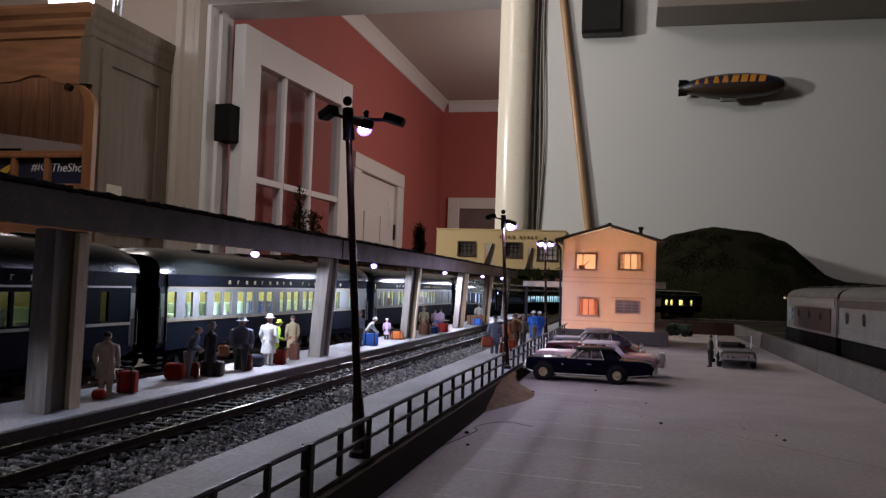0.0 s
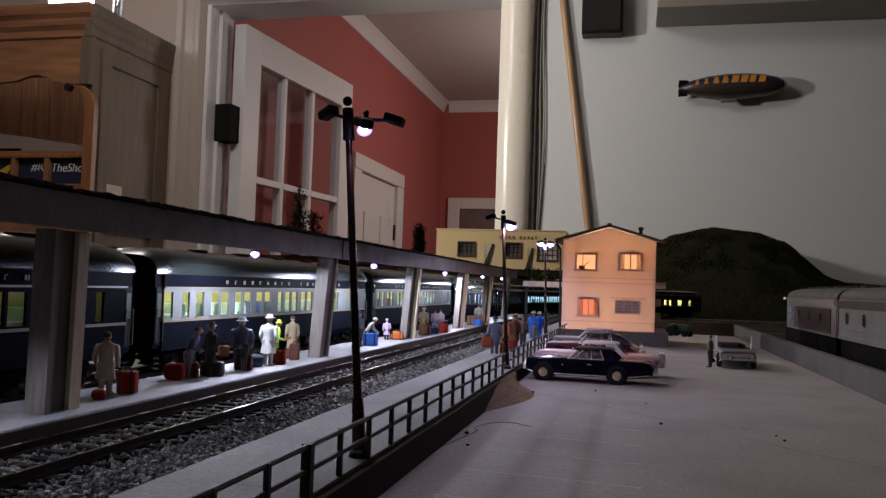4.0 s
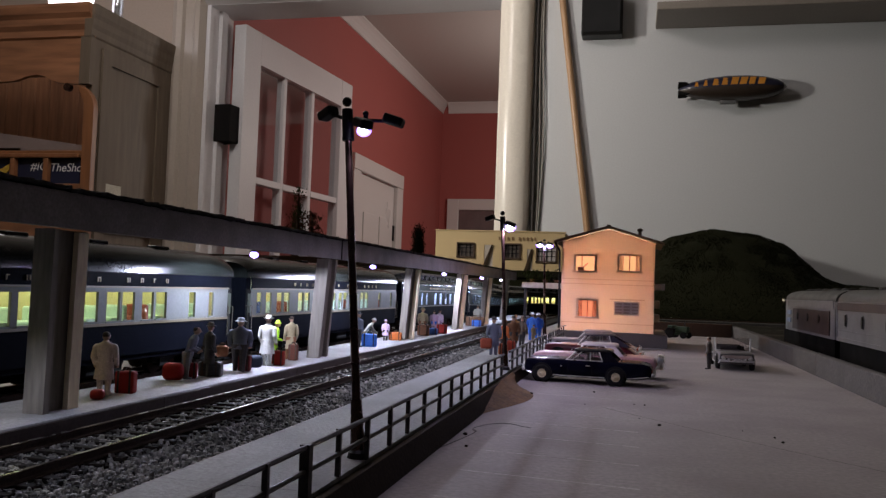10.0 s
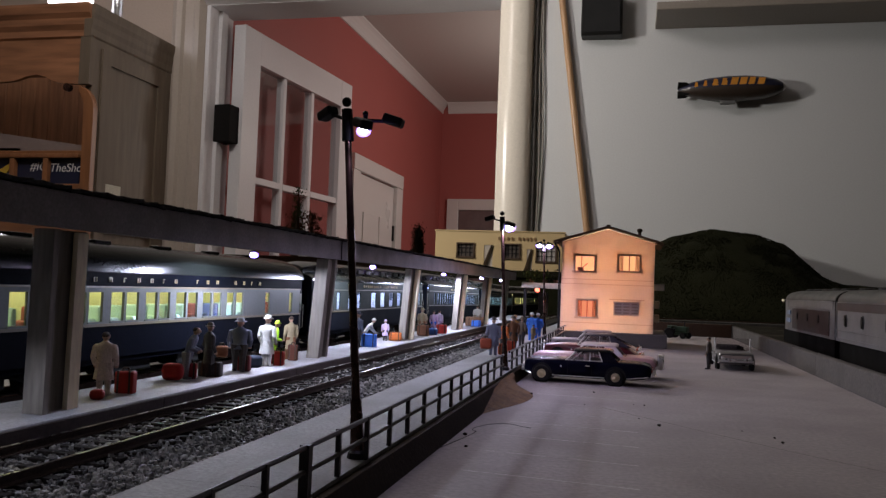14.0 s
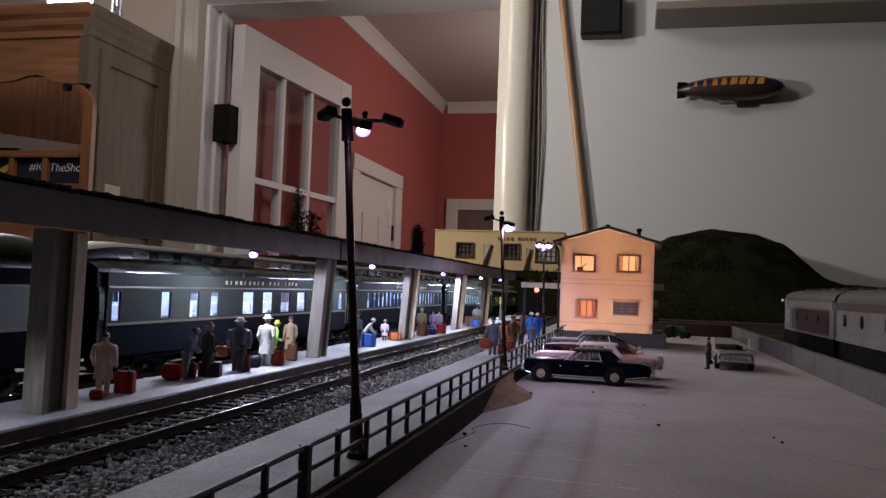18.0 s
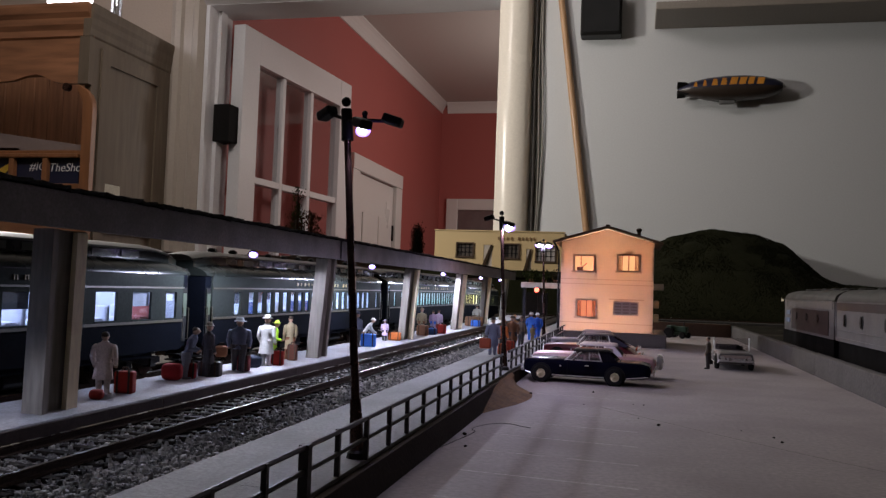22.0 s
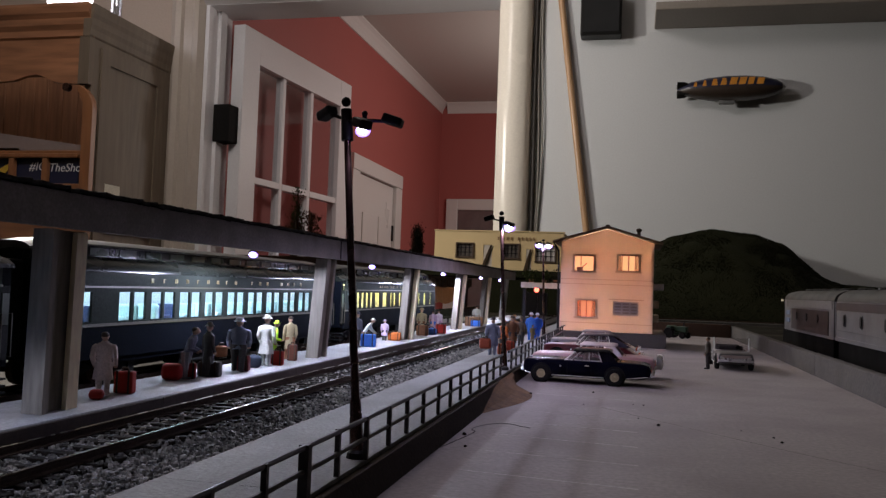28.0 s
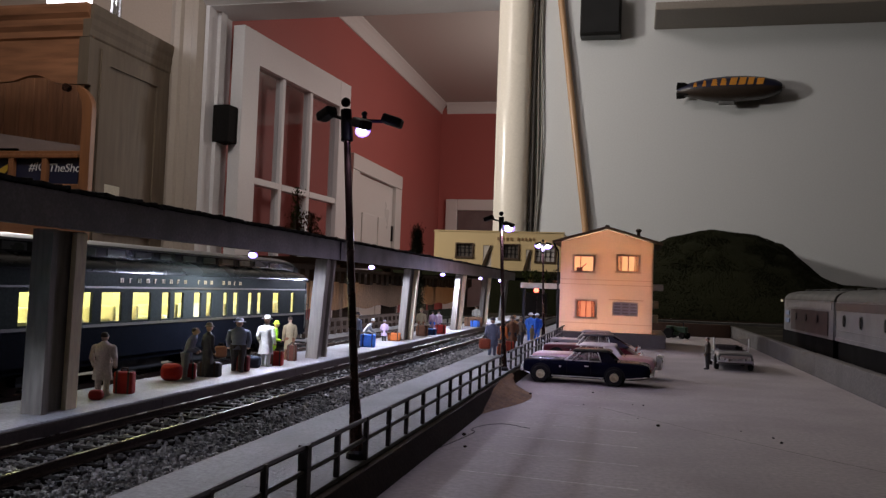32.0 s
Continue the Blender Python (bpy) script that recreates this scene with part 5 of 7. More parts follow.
street_lamp((-0.0569, 0.171, PLAT), (-0.0628, 0.171, 0.0843), ((-0.0050, 0.0030, 0.0012, False), (0.0044, -0.004, -0.0026, True), (0.0094, 0.0, -0.0012, False)), "tall dark street lamp with three heads on a leaning post", 0.62)
street_lamp((-0.0572, 0.381, PLAT), (-0.0606, 0.380, 0.0795), ((-0.0050, 0.001, 0.0006, False), (0.0028, -0.001, -0.0020, True)), "dark street lamp with one glowing head")
street_lamp((-0.0660, 0.640, PLAT), (-0.0686, 0.640, 0.0830), ((-0.0026, -0.001, 0.0006, True), (0.0032, 0, 0.0004, True)), "dark street lamp with two glowing heads")

# ---- figurines ----
SKIN = mat("figurine_skin", (0.34, 0.20, 0.14), 0.7, vary=0.1, grain=1500)
CLOTH = {}


def cloth(colour):
    if colour not in CLOTH:
        CLOTH[colour] = mat("figurine_paint", colour, 0.65, vary=0.16, grain=1800, blotch=250, spec=0.2)
    return CLOTH[colour]


def figurine(at, turn, coat, legs, hat, tall=0.0205, long_coat=False, label="painted figurine standing on the platform", wide=1.0, bend=0.0, lean=0.0, step=0.0, reach=0.0, pleats=0):
    """A small cast figure in one mesh. Its back is at y = +; lean tips the upper body forward in degrees, step sets one foot ahead, reach lifts the forearms."""
    bm = bmesh.new()
    k = tall / 0.0205
    marks = []
    tip = math.tan(radians(lean + bend * 22))

    def sway(z):
        return -max(0.0, z - 0.0085) * tip

    def done(i):
        bm.faces.ensure_lookup_table()
        for f in bm.faces[marks[-1] if marks else 0:]:
            f.material_index = i
        marks.append(len(bm.faces))
    hem = 0.0050 if long_coat else 0.0086
    for s in (-1, 1):
        ahead = -s * step * 0.0016
        loft(bm, [circle(r, 8, (s * x, ahead * v, z), squash=1.1) for r, x, z, v in ((0.00075, 0.0011, 0.0004, 1.0), (0.00085, 0.0011, 0.0030, 0.75), (0.00105, 0.0011, 0.0055, 0.45), (0.0013, 0.0012, 0.0085, 0.15), (0.0015, 0.0011, 0.0104, 0.0))])
        soft_box(bm, s * 0.0012 - 0.00065, s * 0.0012 + 0.00065, ahead - 0.0019, ahead + 0.0008, 0, 0.0008, 0.00028)
    done(1)
    rows_ = [(0.0027 if long_coat else 0.0022, 0.0019 if long_coat else 0.0016, hem), (0.0026 if long_coat else 0.0022, 0.0018 if long_coat else 0.0016, hem + 0.0012), (0.0023, 0.0016, 0.0095), (0.0020, 0.0014, 0.0112), (0.0023, 0.0015, 0.0130), (0.0027, 0.0016, 0.0146), (0.0026, 0.0015, 0.0155), (0.0020, 0.0013, 0.0162), (0.0011, 0.0010, 0.0167), (0.0008, 0.0008, 0.0172)]
    folds = pleats or (5 if long_coat else 3)
    rings = []
    for a_, b_, z in rows_:
        depth = 0.10 * max(0.0, (0.0120 - z) / 0.0070) if long_coat else 0.04
        rings.append([(a_ * (1 + depth * math.sin(folds * t)) * math.cos(t), b_ * (1 + depth * math.sin(folds * t)) * math.sin(t) + sway(z), z) for t in [2 * math.pi * j / 20 for j in range(20)]])
    loft(bm, rings)
    for s in (-1, 1):
        sy = sway(0.0152)
        elbow = (s * 0.0031, sy + 0.0003 - bend * 0.0010, 0.0120)
        palm = (s * (0.0029 - reach * 0.0008), sy - 0.0010 - bend * 0.002 - reach * 0.0016, 0.0094 + reach * 0.0026)
        ball(bm, (s * 0.0024, sy, 0.0152), 0.0010, n=8, rows=5)
        tube(bm, (s * 0.0025, sy, 0.0152), elbow, 0.00095, 0.0008, 8)
        ball(bm, elbow, 0.0008, n=7, rows=4)
        tube(bm, elbow, palm, 0.0008, 0.00062, 8)
    done(0)
    hy = sway(0.0186) - 0.0002
    tube(bm, (0, sway(0.0168), 0.0166), (0, hy, 0.0180), 0.0006, n=7)
    ball(bm, (0, hy, 0.0186), 0.00105, 0.00125, 0.00140, 10, 7)
    ball(bm, (0, hy - 0.0012, 0.0184), 0.0003, 0.0003, 0.0004, 6, 4)
    for s in (-1, 1):
        ball(bm, (s * (0.0029 - reach * 0.0008), sway(0.0152) - 0.0011 - bend * 0.002 - reach * 0.0018, 0.0090 + reach * 0.0026), 0.0006, n=6, rows=4)
    done(2)
    if hat:
        lathe(bm, [(0.0018, 0.0191), (0.0019, 0.0193), (0.0012, 0.01955), (0.0011, 0.0203), (0.0008, 0.0207), (0.0003, 0.0207)], 12, (0, hy, 0))
    else:
        ball(bm, (0, hy + 0.0003, 0.0190), 0.0011, 0.0011, 0.0011, 9, 5)
    done(3)
    bmesh.ops.transform(bm, matrix=Matrix.Diagonal((k * wide, k * wide, k, 1)), verts=bm.verts[:])
    ob = solid("figurine", bm, [cloth(coat), cloth(legs), SKIN, cloth(hat or (0.05, 0.035, 0.025))], label, "figurine", pose(at[0], at[1], at[2], 0, 0, turn), group="figurines of travellers", smooth=True)
    return ob


def case(at, turn, w, d, h, colour, label, handle=True, round_=False):
    ob = thing("suitcase", label, "suitcase", pose(at[0], at[1], at[2], 0, 0, turn), group="luggage on the platforms")
    bm = bmesh.new()
    if round_:
        box(bm, -w / 2, w / 2, -d / 2, d / 2, 0, h)
        bmesh.ops.bevel(bm, geom=bm.edges[:], offset=min(w, d, h) * 0.42, segments=4, profile=0.5, affect="EDGES")
    else:
        soft_box(bm, -w / 2, w / 2, -d / 2, d / 2, 0, h, min(w, d, h) * 0.18)
    part("shell", bm, cloth(colour), ob, smooth=round_)
    if not round_:
        for x in (-w * 0.3, w * 0.3):
            boxed("strap", (x - 0.0003, x + 0.0003, -d / 2 - 0.0002, d / 2 + 0.0002, 0.0002, h + 0.0002), cloth((0.05, 0.03, 0.02)), ob)
    if handle:
        bm = bmesh.new()
        tube(bm, (-w * 0.18, 0, h), (-w * 0.14, 0, h + 0.0010), 0.0003, n=5)
        tube(bm, (w * 0.18, 0, h), (w * 0.14, 0, h + 0.0010), 0.0003, n=5)
        tube(bm, (-w * 0.14, 0, h + 0.0010), (w * 0.14, 0, h + 0.0010), 0.0003, n=5)
        part("handle", bm, cloth((0.05, 0.03, 0.02)), ob)
    return ob


P = PLAT
BEIGE, GREYC, DARK, SLATE, WHITE_C, LIME = (0.58, 0.45, 0.39), (0.20, 0.20, 0.21), (0.045, 0.04, 0.04), (0.13, 0.14, 0.19), (0.55, 0.54, 0.50), (0.35, 0.62, 0.03)
RED, ORANGE, BLUE_C, BROWN, KHAKI, LILAC = (0.30, 0.020, 0.012), (0.50, 0.13, 0.03), (0.06, 0.20, 0.70), (0.16, 0.07, 0.035), (0.25, 0.20, 0.12), (0.46, 0.34, 0.46)
figurine((-0.1597, 0.228, P), 195, BEIGE, BEIGE, None, 0.0200, True, "figurine in a long pleated beige coat beside red luggage", 1.15, pleats=7)
figurine((-0.1600, 0.2775, P), 110, SLATE, GREYC, None, 0.0195, False, "figurine in a blue grey dress leaning over red bags", 1.2, lean=14, reach=0.6)
figurine((-0.1570, 0.288, P), 150, DARK, DARK, (0.16, 0.13, 0.10), 0.0205, True, "figurine in a dark suit standing behind a holdall", 1.0, step=0.5)
figurine((-0.1560, 0.311, P), 205, SLATE, DARK, (0.30, 0.30, 0.33), 0.0215, False, "stout figurine in a hat and blue jacket with a bag", 1.30, lean=10, step=1.0)
figurine((-0.1555, 0.336, P), 175, WHITE_C, (0.50, 0.49, 0.45), (0.60, 0.58, 0.52), 0.0222, True, "figurine in a white coat and broad white hat", 1.12, pleats=4)
figurine((-0.1565, 0.345, P), 130, LIME, LIME, (0.40, 0.55, 0.05), 0.0195, True, "figurine in a bright lime green dress", 0.95, lean=8, reach=0.8)
figurine((-0.1590, 0.3695, P), 225, KHAKI, BROWN, None, 0.0212, True, "figurine in a tan coat walking with a brown case", 0.95, step=1.4)
figurine((-0.1575, 0.464, P), 160, SLATE, DARK, (0.08, 0.08, 0.10), 0.0208, False, "figurine in a dark blue suit and cap")
figurine((-0.160, 0.482, P), 120, (0.55, 0.53, 0.45), KHAKI, (0.55, 0.53, 0.48), 0.0165, False, "figurine in a cream shirt bending over", 1.15, 1.5)
figurine((-0.161, 0.531, P), 200, LILAC, DARK, (0.40, 0.34, 0.38), 0.0140, True, "small figurine in a pink dress beside orange luggage", 1.1)
figurine((-0.158, 0.618, P), 190, KHAKI, BROWN, (0.20, 0.16, 0.09), 0.0205, True, "figurine in a khaki coat and hat", 1.1)
figurine((-0.155, 0.643, P), 190, LILAC, BLUE_C, None, 0.0185, True, "figurine in a lilac coat")
figurine((-0.152, 0.650, P), 170, (0.55, 0.48, 0.56), LILAC, None, 0.0190, True, "figurine in a pale lilac coat")
figurine((-0.150, 0.806, P), 190, (0.42, 0.42, 0.36), KHAKI, None, 0.0205, False, "figurine in a pale shirt among brown luggage", 1.2)
case((-0.1553, 0.219, P), 20, 0.0042, 0.0036, 0.0030, RED, "small round red bag on the platform", False, True)
case((-0.1563, 0.2345, P), 10, 0.0062, 0.0034, 0.0070, RED, "upright red suitcase on the platform")
case((-0.1620, 0.2715, P), 15, 0.0076, 0.0050, 0.0062, (0.30, 0.014, 0.012), "bulky red duffel bag on the platform", False, True)
case((-0.1595, 0.279, P), 25, 0.0052, 0.0040, 0.0058, (0.24, 0.02, 0.02), "dark red case on the platform")
case((-0.1568, 0.2895, P), 10, 0.0088, 0.0042, 0.0056, DARK, "dark leather holdall on the platform")
case((-0.1545, 0.313, P), 10, 0.0050, 0.0036, 0.0064, (0.17, 0.03, 0.03), "dark red suitcase on the platform")
case((-0.1590, 0.302, P + 0.0062), 40, 0.0048, 0.0026, 0.0046, (0.24, 0.09, 0.04), "round brown bag carried at the hand", True, True)
case((-0.1570, 0.327, P), 30, 0.0070, 0.0042, 0.0054, (0.022, 0.028, 0.045), "dark grey travelling bag on the platform", True, True)
case((-0.1525, 0.3415, P), 10, 0.0055, 0.0038, 0.0064, RED, "red carpet bag on the platform")
case((-0.1560, 0.3660, P), 10, 0.0046, 0.0030, 0.0075, (0.08, 0.025, 0.015), "upright brown case on the platform")
case((-0.1535, 0.4735, P), 10, 0.0090, 0.0040, 0.0076, BLUE_C, "bright blue suitcase on the platform")
case((-0.1560, 0.538, P), 10, 0.0085, 0.0050, 0.0055, ORANGE, "orange bag on the platform")
case((-0.1540, 0.606, P), 10, 0.0090, 0.0060, 0.0080, BROWN, "brown trunk beside the column")
case((-0.1515, 0.624, P), 10, 0.0085, 0.0050, 0.0050, (0.05, 0.12, 0.35), "blue holdall on the platform")
case((-0.1490, 0.646, P), 10, 0.0085, 0.0050, 0.0072, (0.50, 0.04, 0.03), "bright red suitcase on the platform")
case((-0.1480, 0.790, P), 10, 0.0090, 0.0050, 0.0062, BLUE_C, "blue suitcase on the far platform end")
case((-0.1515, 0.800, P), 10, 0.0180, 0.0060, 0.0090, (0.24, 0.13, 0.07), "pile of brown luggage on the platform")
# travellers on the near platform
figurine((-0.0765, 0.463, P), 190, SLATE, SLATE, (0.05, 0.04, 0.045), 0.0212, True, "figurine in a blue grey coat and dark hat", 1.15)
figurine((-0.0735, 0.482, P), 150, ORANGE, DARK, (0.30, 0.10, 0.04), 0.0195, False, "figurine in an orange jacket by the fence")
figurine((-0.0735, 0.520, P), 200, BROWN, DARK, (0.10, 0.07, 0.05), 0.0205, True, "figurine in a dark brown coat", 1.2)
figurine((-0.0700, 0.535, P), 160, (0.10, 0.07, 0.05), DARK, (0.14, 0.10, 0.07), 0.0200, False, "figurine in dark working clothes")
figurine((-0.0800, 0.575, P), 180, (0.30, 0.14, 0.05), BROWN, (0.40, 0.20, 0.09), 0.0195, False, "figurine in a rust coloured jacket")
figurine((-0.0738, 0.620, P), 170, BLUE_C, BLUE_C, (0.50, 0.50, 0.50), 0.0205, False, "figurine in bright blue overalls", 1.15)
figurine((-0.0700, 0.628, P), 200, BLUE_C, BLUE_C, (0.50, 0.50, 0.50), 0.0200, False, "second figurine in bright blue overalls", 1.15)
figurine((-0.0690, 0.590, P), 140, KHAKI, KHAKI, None, 0.0130, False, "small figurine in khaki beside the overalls")
case((-0.0790, 0.4530, P + 0.004), 10, 0.0065, 0.0030, 0.0058, (0.28, 0.06, 0.03), "reddish bag held by a traveller", True, True)
case((-0.0720, 0.470, P), 10, 0.0055, 0.0040, 0.0062, (0.42, 0.09, 0.03), "orange red case by the lamp post")
case((-0.0735, 0.502, P), 10, 0.0080, 0.0050, 0.0060, (0.36, 0.05, 0.025), "red suitcase on the near platform")
figurine((0.0455, 0.527, 0), 250, (0.12, 0.10, 0.08), DARK, None, 0.0198, False, "figurine in khaki leaning at the silver car")

# ---- cars in the lot ----


def body_ring(y, w, z0, z1, shoulder, tuck=0.90):
    """Cross section of a car body: tucked sill, upright flank, rounded shoulder and a nearly flat deck."""
    h = z1 - z0
    half = [(w * tuck, z0), (w * 0.985, z0 + h * 0.12), (w, z0 + h * 0.40), (w * 0.995, z0 + h * 0.72), (w * 0.965, z0 + h * 0.90), (w * 0.90, z0 + h * 0.975), (w * shoulder, z1), (w * 0.30, z1 + h * 0.02)]
    return [(x, y, z) for x, z in half] + [(-x, y, z) for x, z in reversed(half)]


def rods(name, pairs_, r, material, parent, n=5):
    """One part made of straight rods."""
    bm = bmesh.new()
    for a, b in pairs_:
        tube(bm, a, b, r, n=n)
    return part(name, bm, material, parent)


def panel(name, corners, thick, material, parent, label=""):
    """A thin pane through four corners."""
    bm = bmesh.new()
    vs = [Vector(c) for c in corners]
    n_ = (vs[1] - vs[0]).cross(vs[2] - vs[0]).normalized() * thick
    loft(bm, [vs, [v - n_ for v in vs]])
    return part(name, bm, material, parent, label)


TAIL_RED = mat("tail_light_red", (0.45, 0.10, 0.05), 0.25)
LAMP_GLASS = mat("headlight_glass", (0.70, 0.66, 0.58), 0.12, vary=0.05, spec=0.6)


def automobile(label, at, turn, body, roof, length=0.064, width=0.0225, hump=False, fastback=False, convertible=False, posts=None, rear=0.0108, hood=0.0112, high=0.0166, axles=(-0.353, 0.225), cabin=(-0.166, -0.085, 0.165, 0.242), group="cars on the parking lot"):
    """A 1950s car. y = - is the front; axles and cabin are parts of the length from the middle: screen base, screen top, roof end, rear screen base."""
    ob = thing("car", label, "car", pose(at[0], at[1], at[2], 0, 0, turn), group=group)
    L, W = length / 2, width / 2
    zs = 0.0030
    bm = bmesh.new()
    rows_ = [(-1.0, 0.84, 0.0055, hood - 0.0024, 0.72), (-0.985, 0.93, 0.0046, hood - 0.0010, 0.74), (-0.95, 0.97, 0.0040, hood - 0.0004, 0.76), (-0.85, 0.985, 0.0034, hood - 0.0001, 0.78), (-0.55, 1.0, zs, hood, 0.78), (-0.30, 1.0, zs, hood + 0.0001, 0.82), (0.15, 1.0, zs, hood, 0.86), (0.45, 1.0, zs, hood - 0.0001, 0.84)]
    if fastback:
        rows_ += [(0.62, 0.99, 0.0032, rear, 0.70), (0.80, 0.97, 0.0036, rear - 0.0022, 0.62), (0.93, 0.93, 0.0042, rear - 0.0046, 0.55), (1.0, 0.84, 0.0050, rear - 0.0064, 0.50)]
    else:
        rows_ += [(0.70, 0.995, 0.0032, rear + (0.0003 if hump else 0.0), 0.80), (0.88, 0.975, 0.0038, rear, 0.78), (0.965, 0.95, 0.0046, rear - 0.0007, 0.76), (1.0, 0.88, 0.0056, rear - 0.0026, 0.72)]
    loft(bm, [body_ring(y * L, w * W, z0, z1, sh) for y, w, z0, z1, sh in rows_])
    part("body", bm, body, ob, smooth=True)
    for y in (-0.30, 0.52):
        boxed("lid_seam", (-W * 0.76, W * 0.76, y * L - 0.00012, y * L + 0.00012, hood - 0.0006, hood + 0.00025), M["rubber"], ob)
    f0, f1, r1, r0 = [v * length for v in cabin]
    wb, wt = (W * 0.97, W * 0.99) if posts else (W * 0.89, W * 0.73)
    zb, zt = hood - 0.0002, high - 0.0012
    glass_mat = M["dark_glass"]
    panel("windscreen", [(-wb, f0, zb), (wb, f0, zb), (wt, f1, zt), (-wt, f1, zt)], 0.0002, glass_mat, ob)
    pillar_mat = posts or M["chrome"]
    rods("screen_frame", [((s * wb, f0, zb), (s * wt, f1, zt)) for s in (-1, 1)] + ([] if posts else [((-wt, f1, zt), (wt, f1, zt))]) + [((-wb, f0, zb), (wb, f0, zb))], 0.00046 if posts else 0.00034, pillar_mat, ob, 6)
    if not convertible:
        panel("rear_screen", [(-wb, r0, zb), (wb, r0, zb), (wt, r1, zt), (-wt, r1, zt)], 0.0002, glass_mat, ob)
        cut = lambda u, s, z: (s * (wb + (wt - wb) * (z - zb) / (zt - zb)), u, z)
        bm = bmesh.new()
        over = 0.0006
        rings = []
        for k_, dz in ((1.05, -0.0003), (1.06, 0.0002), (0.96, 0.0008), (0.70, 0.00118), (0.30, 0.0013)):
            g = (1 - k_) * 0.0045
            rings.append([(x * wt * k_, y, zt + dz) for x, y in ((-1, f1 - over + g), (-0.8, f1 - over * 2.2 + g), (0.8, f1 - over * 2.2 + g), (1, f1 - over + g), (1, r1 + over - g), (0.8, r1 + over * 2.4 - g), (-0.8, r1 + over * 2.4 - g), (-1, r1 + over - g))])
        loft(bm, rings)
        part("roof", bm, roof, ob, smooth=True)
        qa = r1 - 0.30 * (r1 - f1) if not fastback else r1 - 0.10 * (r1 - f1)
        mid_ = f1 + (qa - f1) * 0.60
        for s in (-1, 1):
            panel("quarter_panel", [cut(qa + 0.0018, s * 1.015, zb), cut(r0 + 0.0003, s * 1.015, zb), cut(r1 + 0.0006, s * 1.015, zt), cut(qa, s * 1.015, zt)], 0.0004 * s, roof, ob)
            panel("side_window", [cut(f0 + 0.0003, s, zb), cut(mid_, s, zb), cut(mid_, s, zt), cut(f1, s, zt)], 0.0002 * s, glass_mat, ob)
            panel("side_window", [cut(mid_ + 0.0005, s, zb), cut(qa + 0.0016, s, zb), cut(qa, s, zt), cut(mid_ + 0.0005, s, zt)], 0.0002 * s, glass_mat, ob)
            rods("window_trim", [(cut(mid_ + 0.0002, s * 1.01, zb), cut(mid_ + 0.0002, s * 1.01, zt)), (cut(f1, s * 1.02, zt), cut(qa, s * 1.02, zt)), (cut(qa + 0.0018, s * 1.03, zb), cut(qa, s * 1.03, zt)), (cut(f0, s * 1.02, zb + 0.0002), cut(qa + 0.0018, s * 1.02, zb + 0.0002))], 0.00030, M["chrome"], ob)
            rods("vent_bar", [(cut(f0 + 0.0030, s, zb), cut(f1 + 0.0026, s, zt))], 0.00018, M["chrome"], ob)
    bm = bmesh.new()
    box(bm, -W * 0.80, W * 0.80, f0 + 0.001, r0 - 0.001, hood - 0.0006, hood + 0.00035)
    part("interior_floor", bm, cloth((0.05, 0.04, 0.04)), ob)
    for y in (f1 + 0.0035, r1 - 0.0015):
        boxed("bench_seat", (-W * 0.70, W * 0.70, y, y + 0.0020, hood, hood + 0.0027), cloth((0.07, 0.06, 0.06) if convertible else (0.52, 0.40, 0.38)), ob, r=0.0006)
    bm = bmesh.new()
    lathe(bm, [(0.0013, -0.0001), (0.0013, 0.0001), (0.0011, 0.0001), (0.0011, -0.0001)], 12, (W * 0.38, f1 + 0.0010, hood + 0.0020), "y")
    part("steering_wheel", bm, M["rubber"], ob)
    wheel_r = 0.0041
    for s in (-1, 1):
        rods("sill_trim", [((s * (W * 0.965), axles[0] * length + 0.0052, 0.0036), (s * (W * 0.965), axles[1] * length - 0.0052, 0.0036)), ((s * (W * 0.965), axles[1] * length + 0.0052, 0.0037), (s * (W * 0.93), L * 0.95, 0.0050)), ((s * (W * 0.965), axles[0] * length - 0.0052, 0.0040), (s * W * 0.92, -L * 0.965, 0.0050))], 0.00034, M["chrome"], ob)
        rods("door_seam", [((s * (W + 0.0001), u, 0.0042), (s * W * 0.985, u, hood - 0.0010)) for u in (f0 + 0.0012, r1 - 0.0075)], 0.00012, M["rubber"], ob, 4)
        boxed("door_handle", (s * W - 0.0004, s * W + 0.0004, r1 - 0.0105, r1 - 0.0085, hood - 0.0026, hood - 0.0022), M["chrome"], ob)
        boxed("fender_badge", (s * W - 0.0003, s * W + 0.0003, -0.0125, -0.0118, hood - 0.0034, hood - 0.0028), M["chrome"], ob)
        for u in axles:
            y = u * length
            bm = bmesh.new()
            lathe(bm, [(wheel_r + 0.0009, s * -0.0016), (wheel_r + 0.0009, s * 0.00012)], 22, (s * W, y, wheel_r + 0.0002), "x")
            part("wheel_arch", bm, M["rubber"], ob, "dark wheel arch")
            bm = bmesh.new()
            lathe(bm, [(0.0020, -0.0015), (wheel_r - 0.0003, -0.0013), (wheel_r, -0.0006), (wheel_r, 0.0006), (wheel_r - 0.0003, 0.0012), (0.0023, 0.0013), (0.0021, 0.0008)], 22, (s * (W - 0.0006), y, wheel_r), "x")
            wheel = part("wheel", bm, M["rubber"], ob, "black tyre", smooth=True)
            bm = bmesh.new()
            lathe(bm, [(0.0021, s * 0.0003), (0.0021, s * 0.0006), (0.0018, s * 0.0006), (0.0017, s * 0.0003), (0.0008, s * 0.0004), (0.0007, s * 0.0008), (0.0002, s * 0.0010)], 18, (s * W, y, wheel_r), "x")
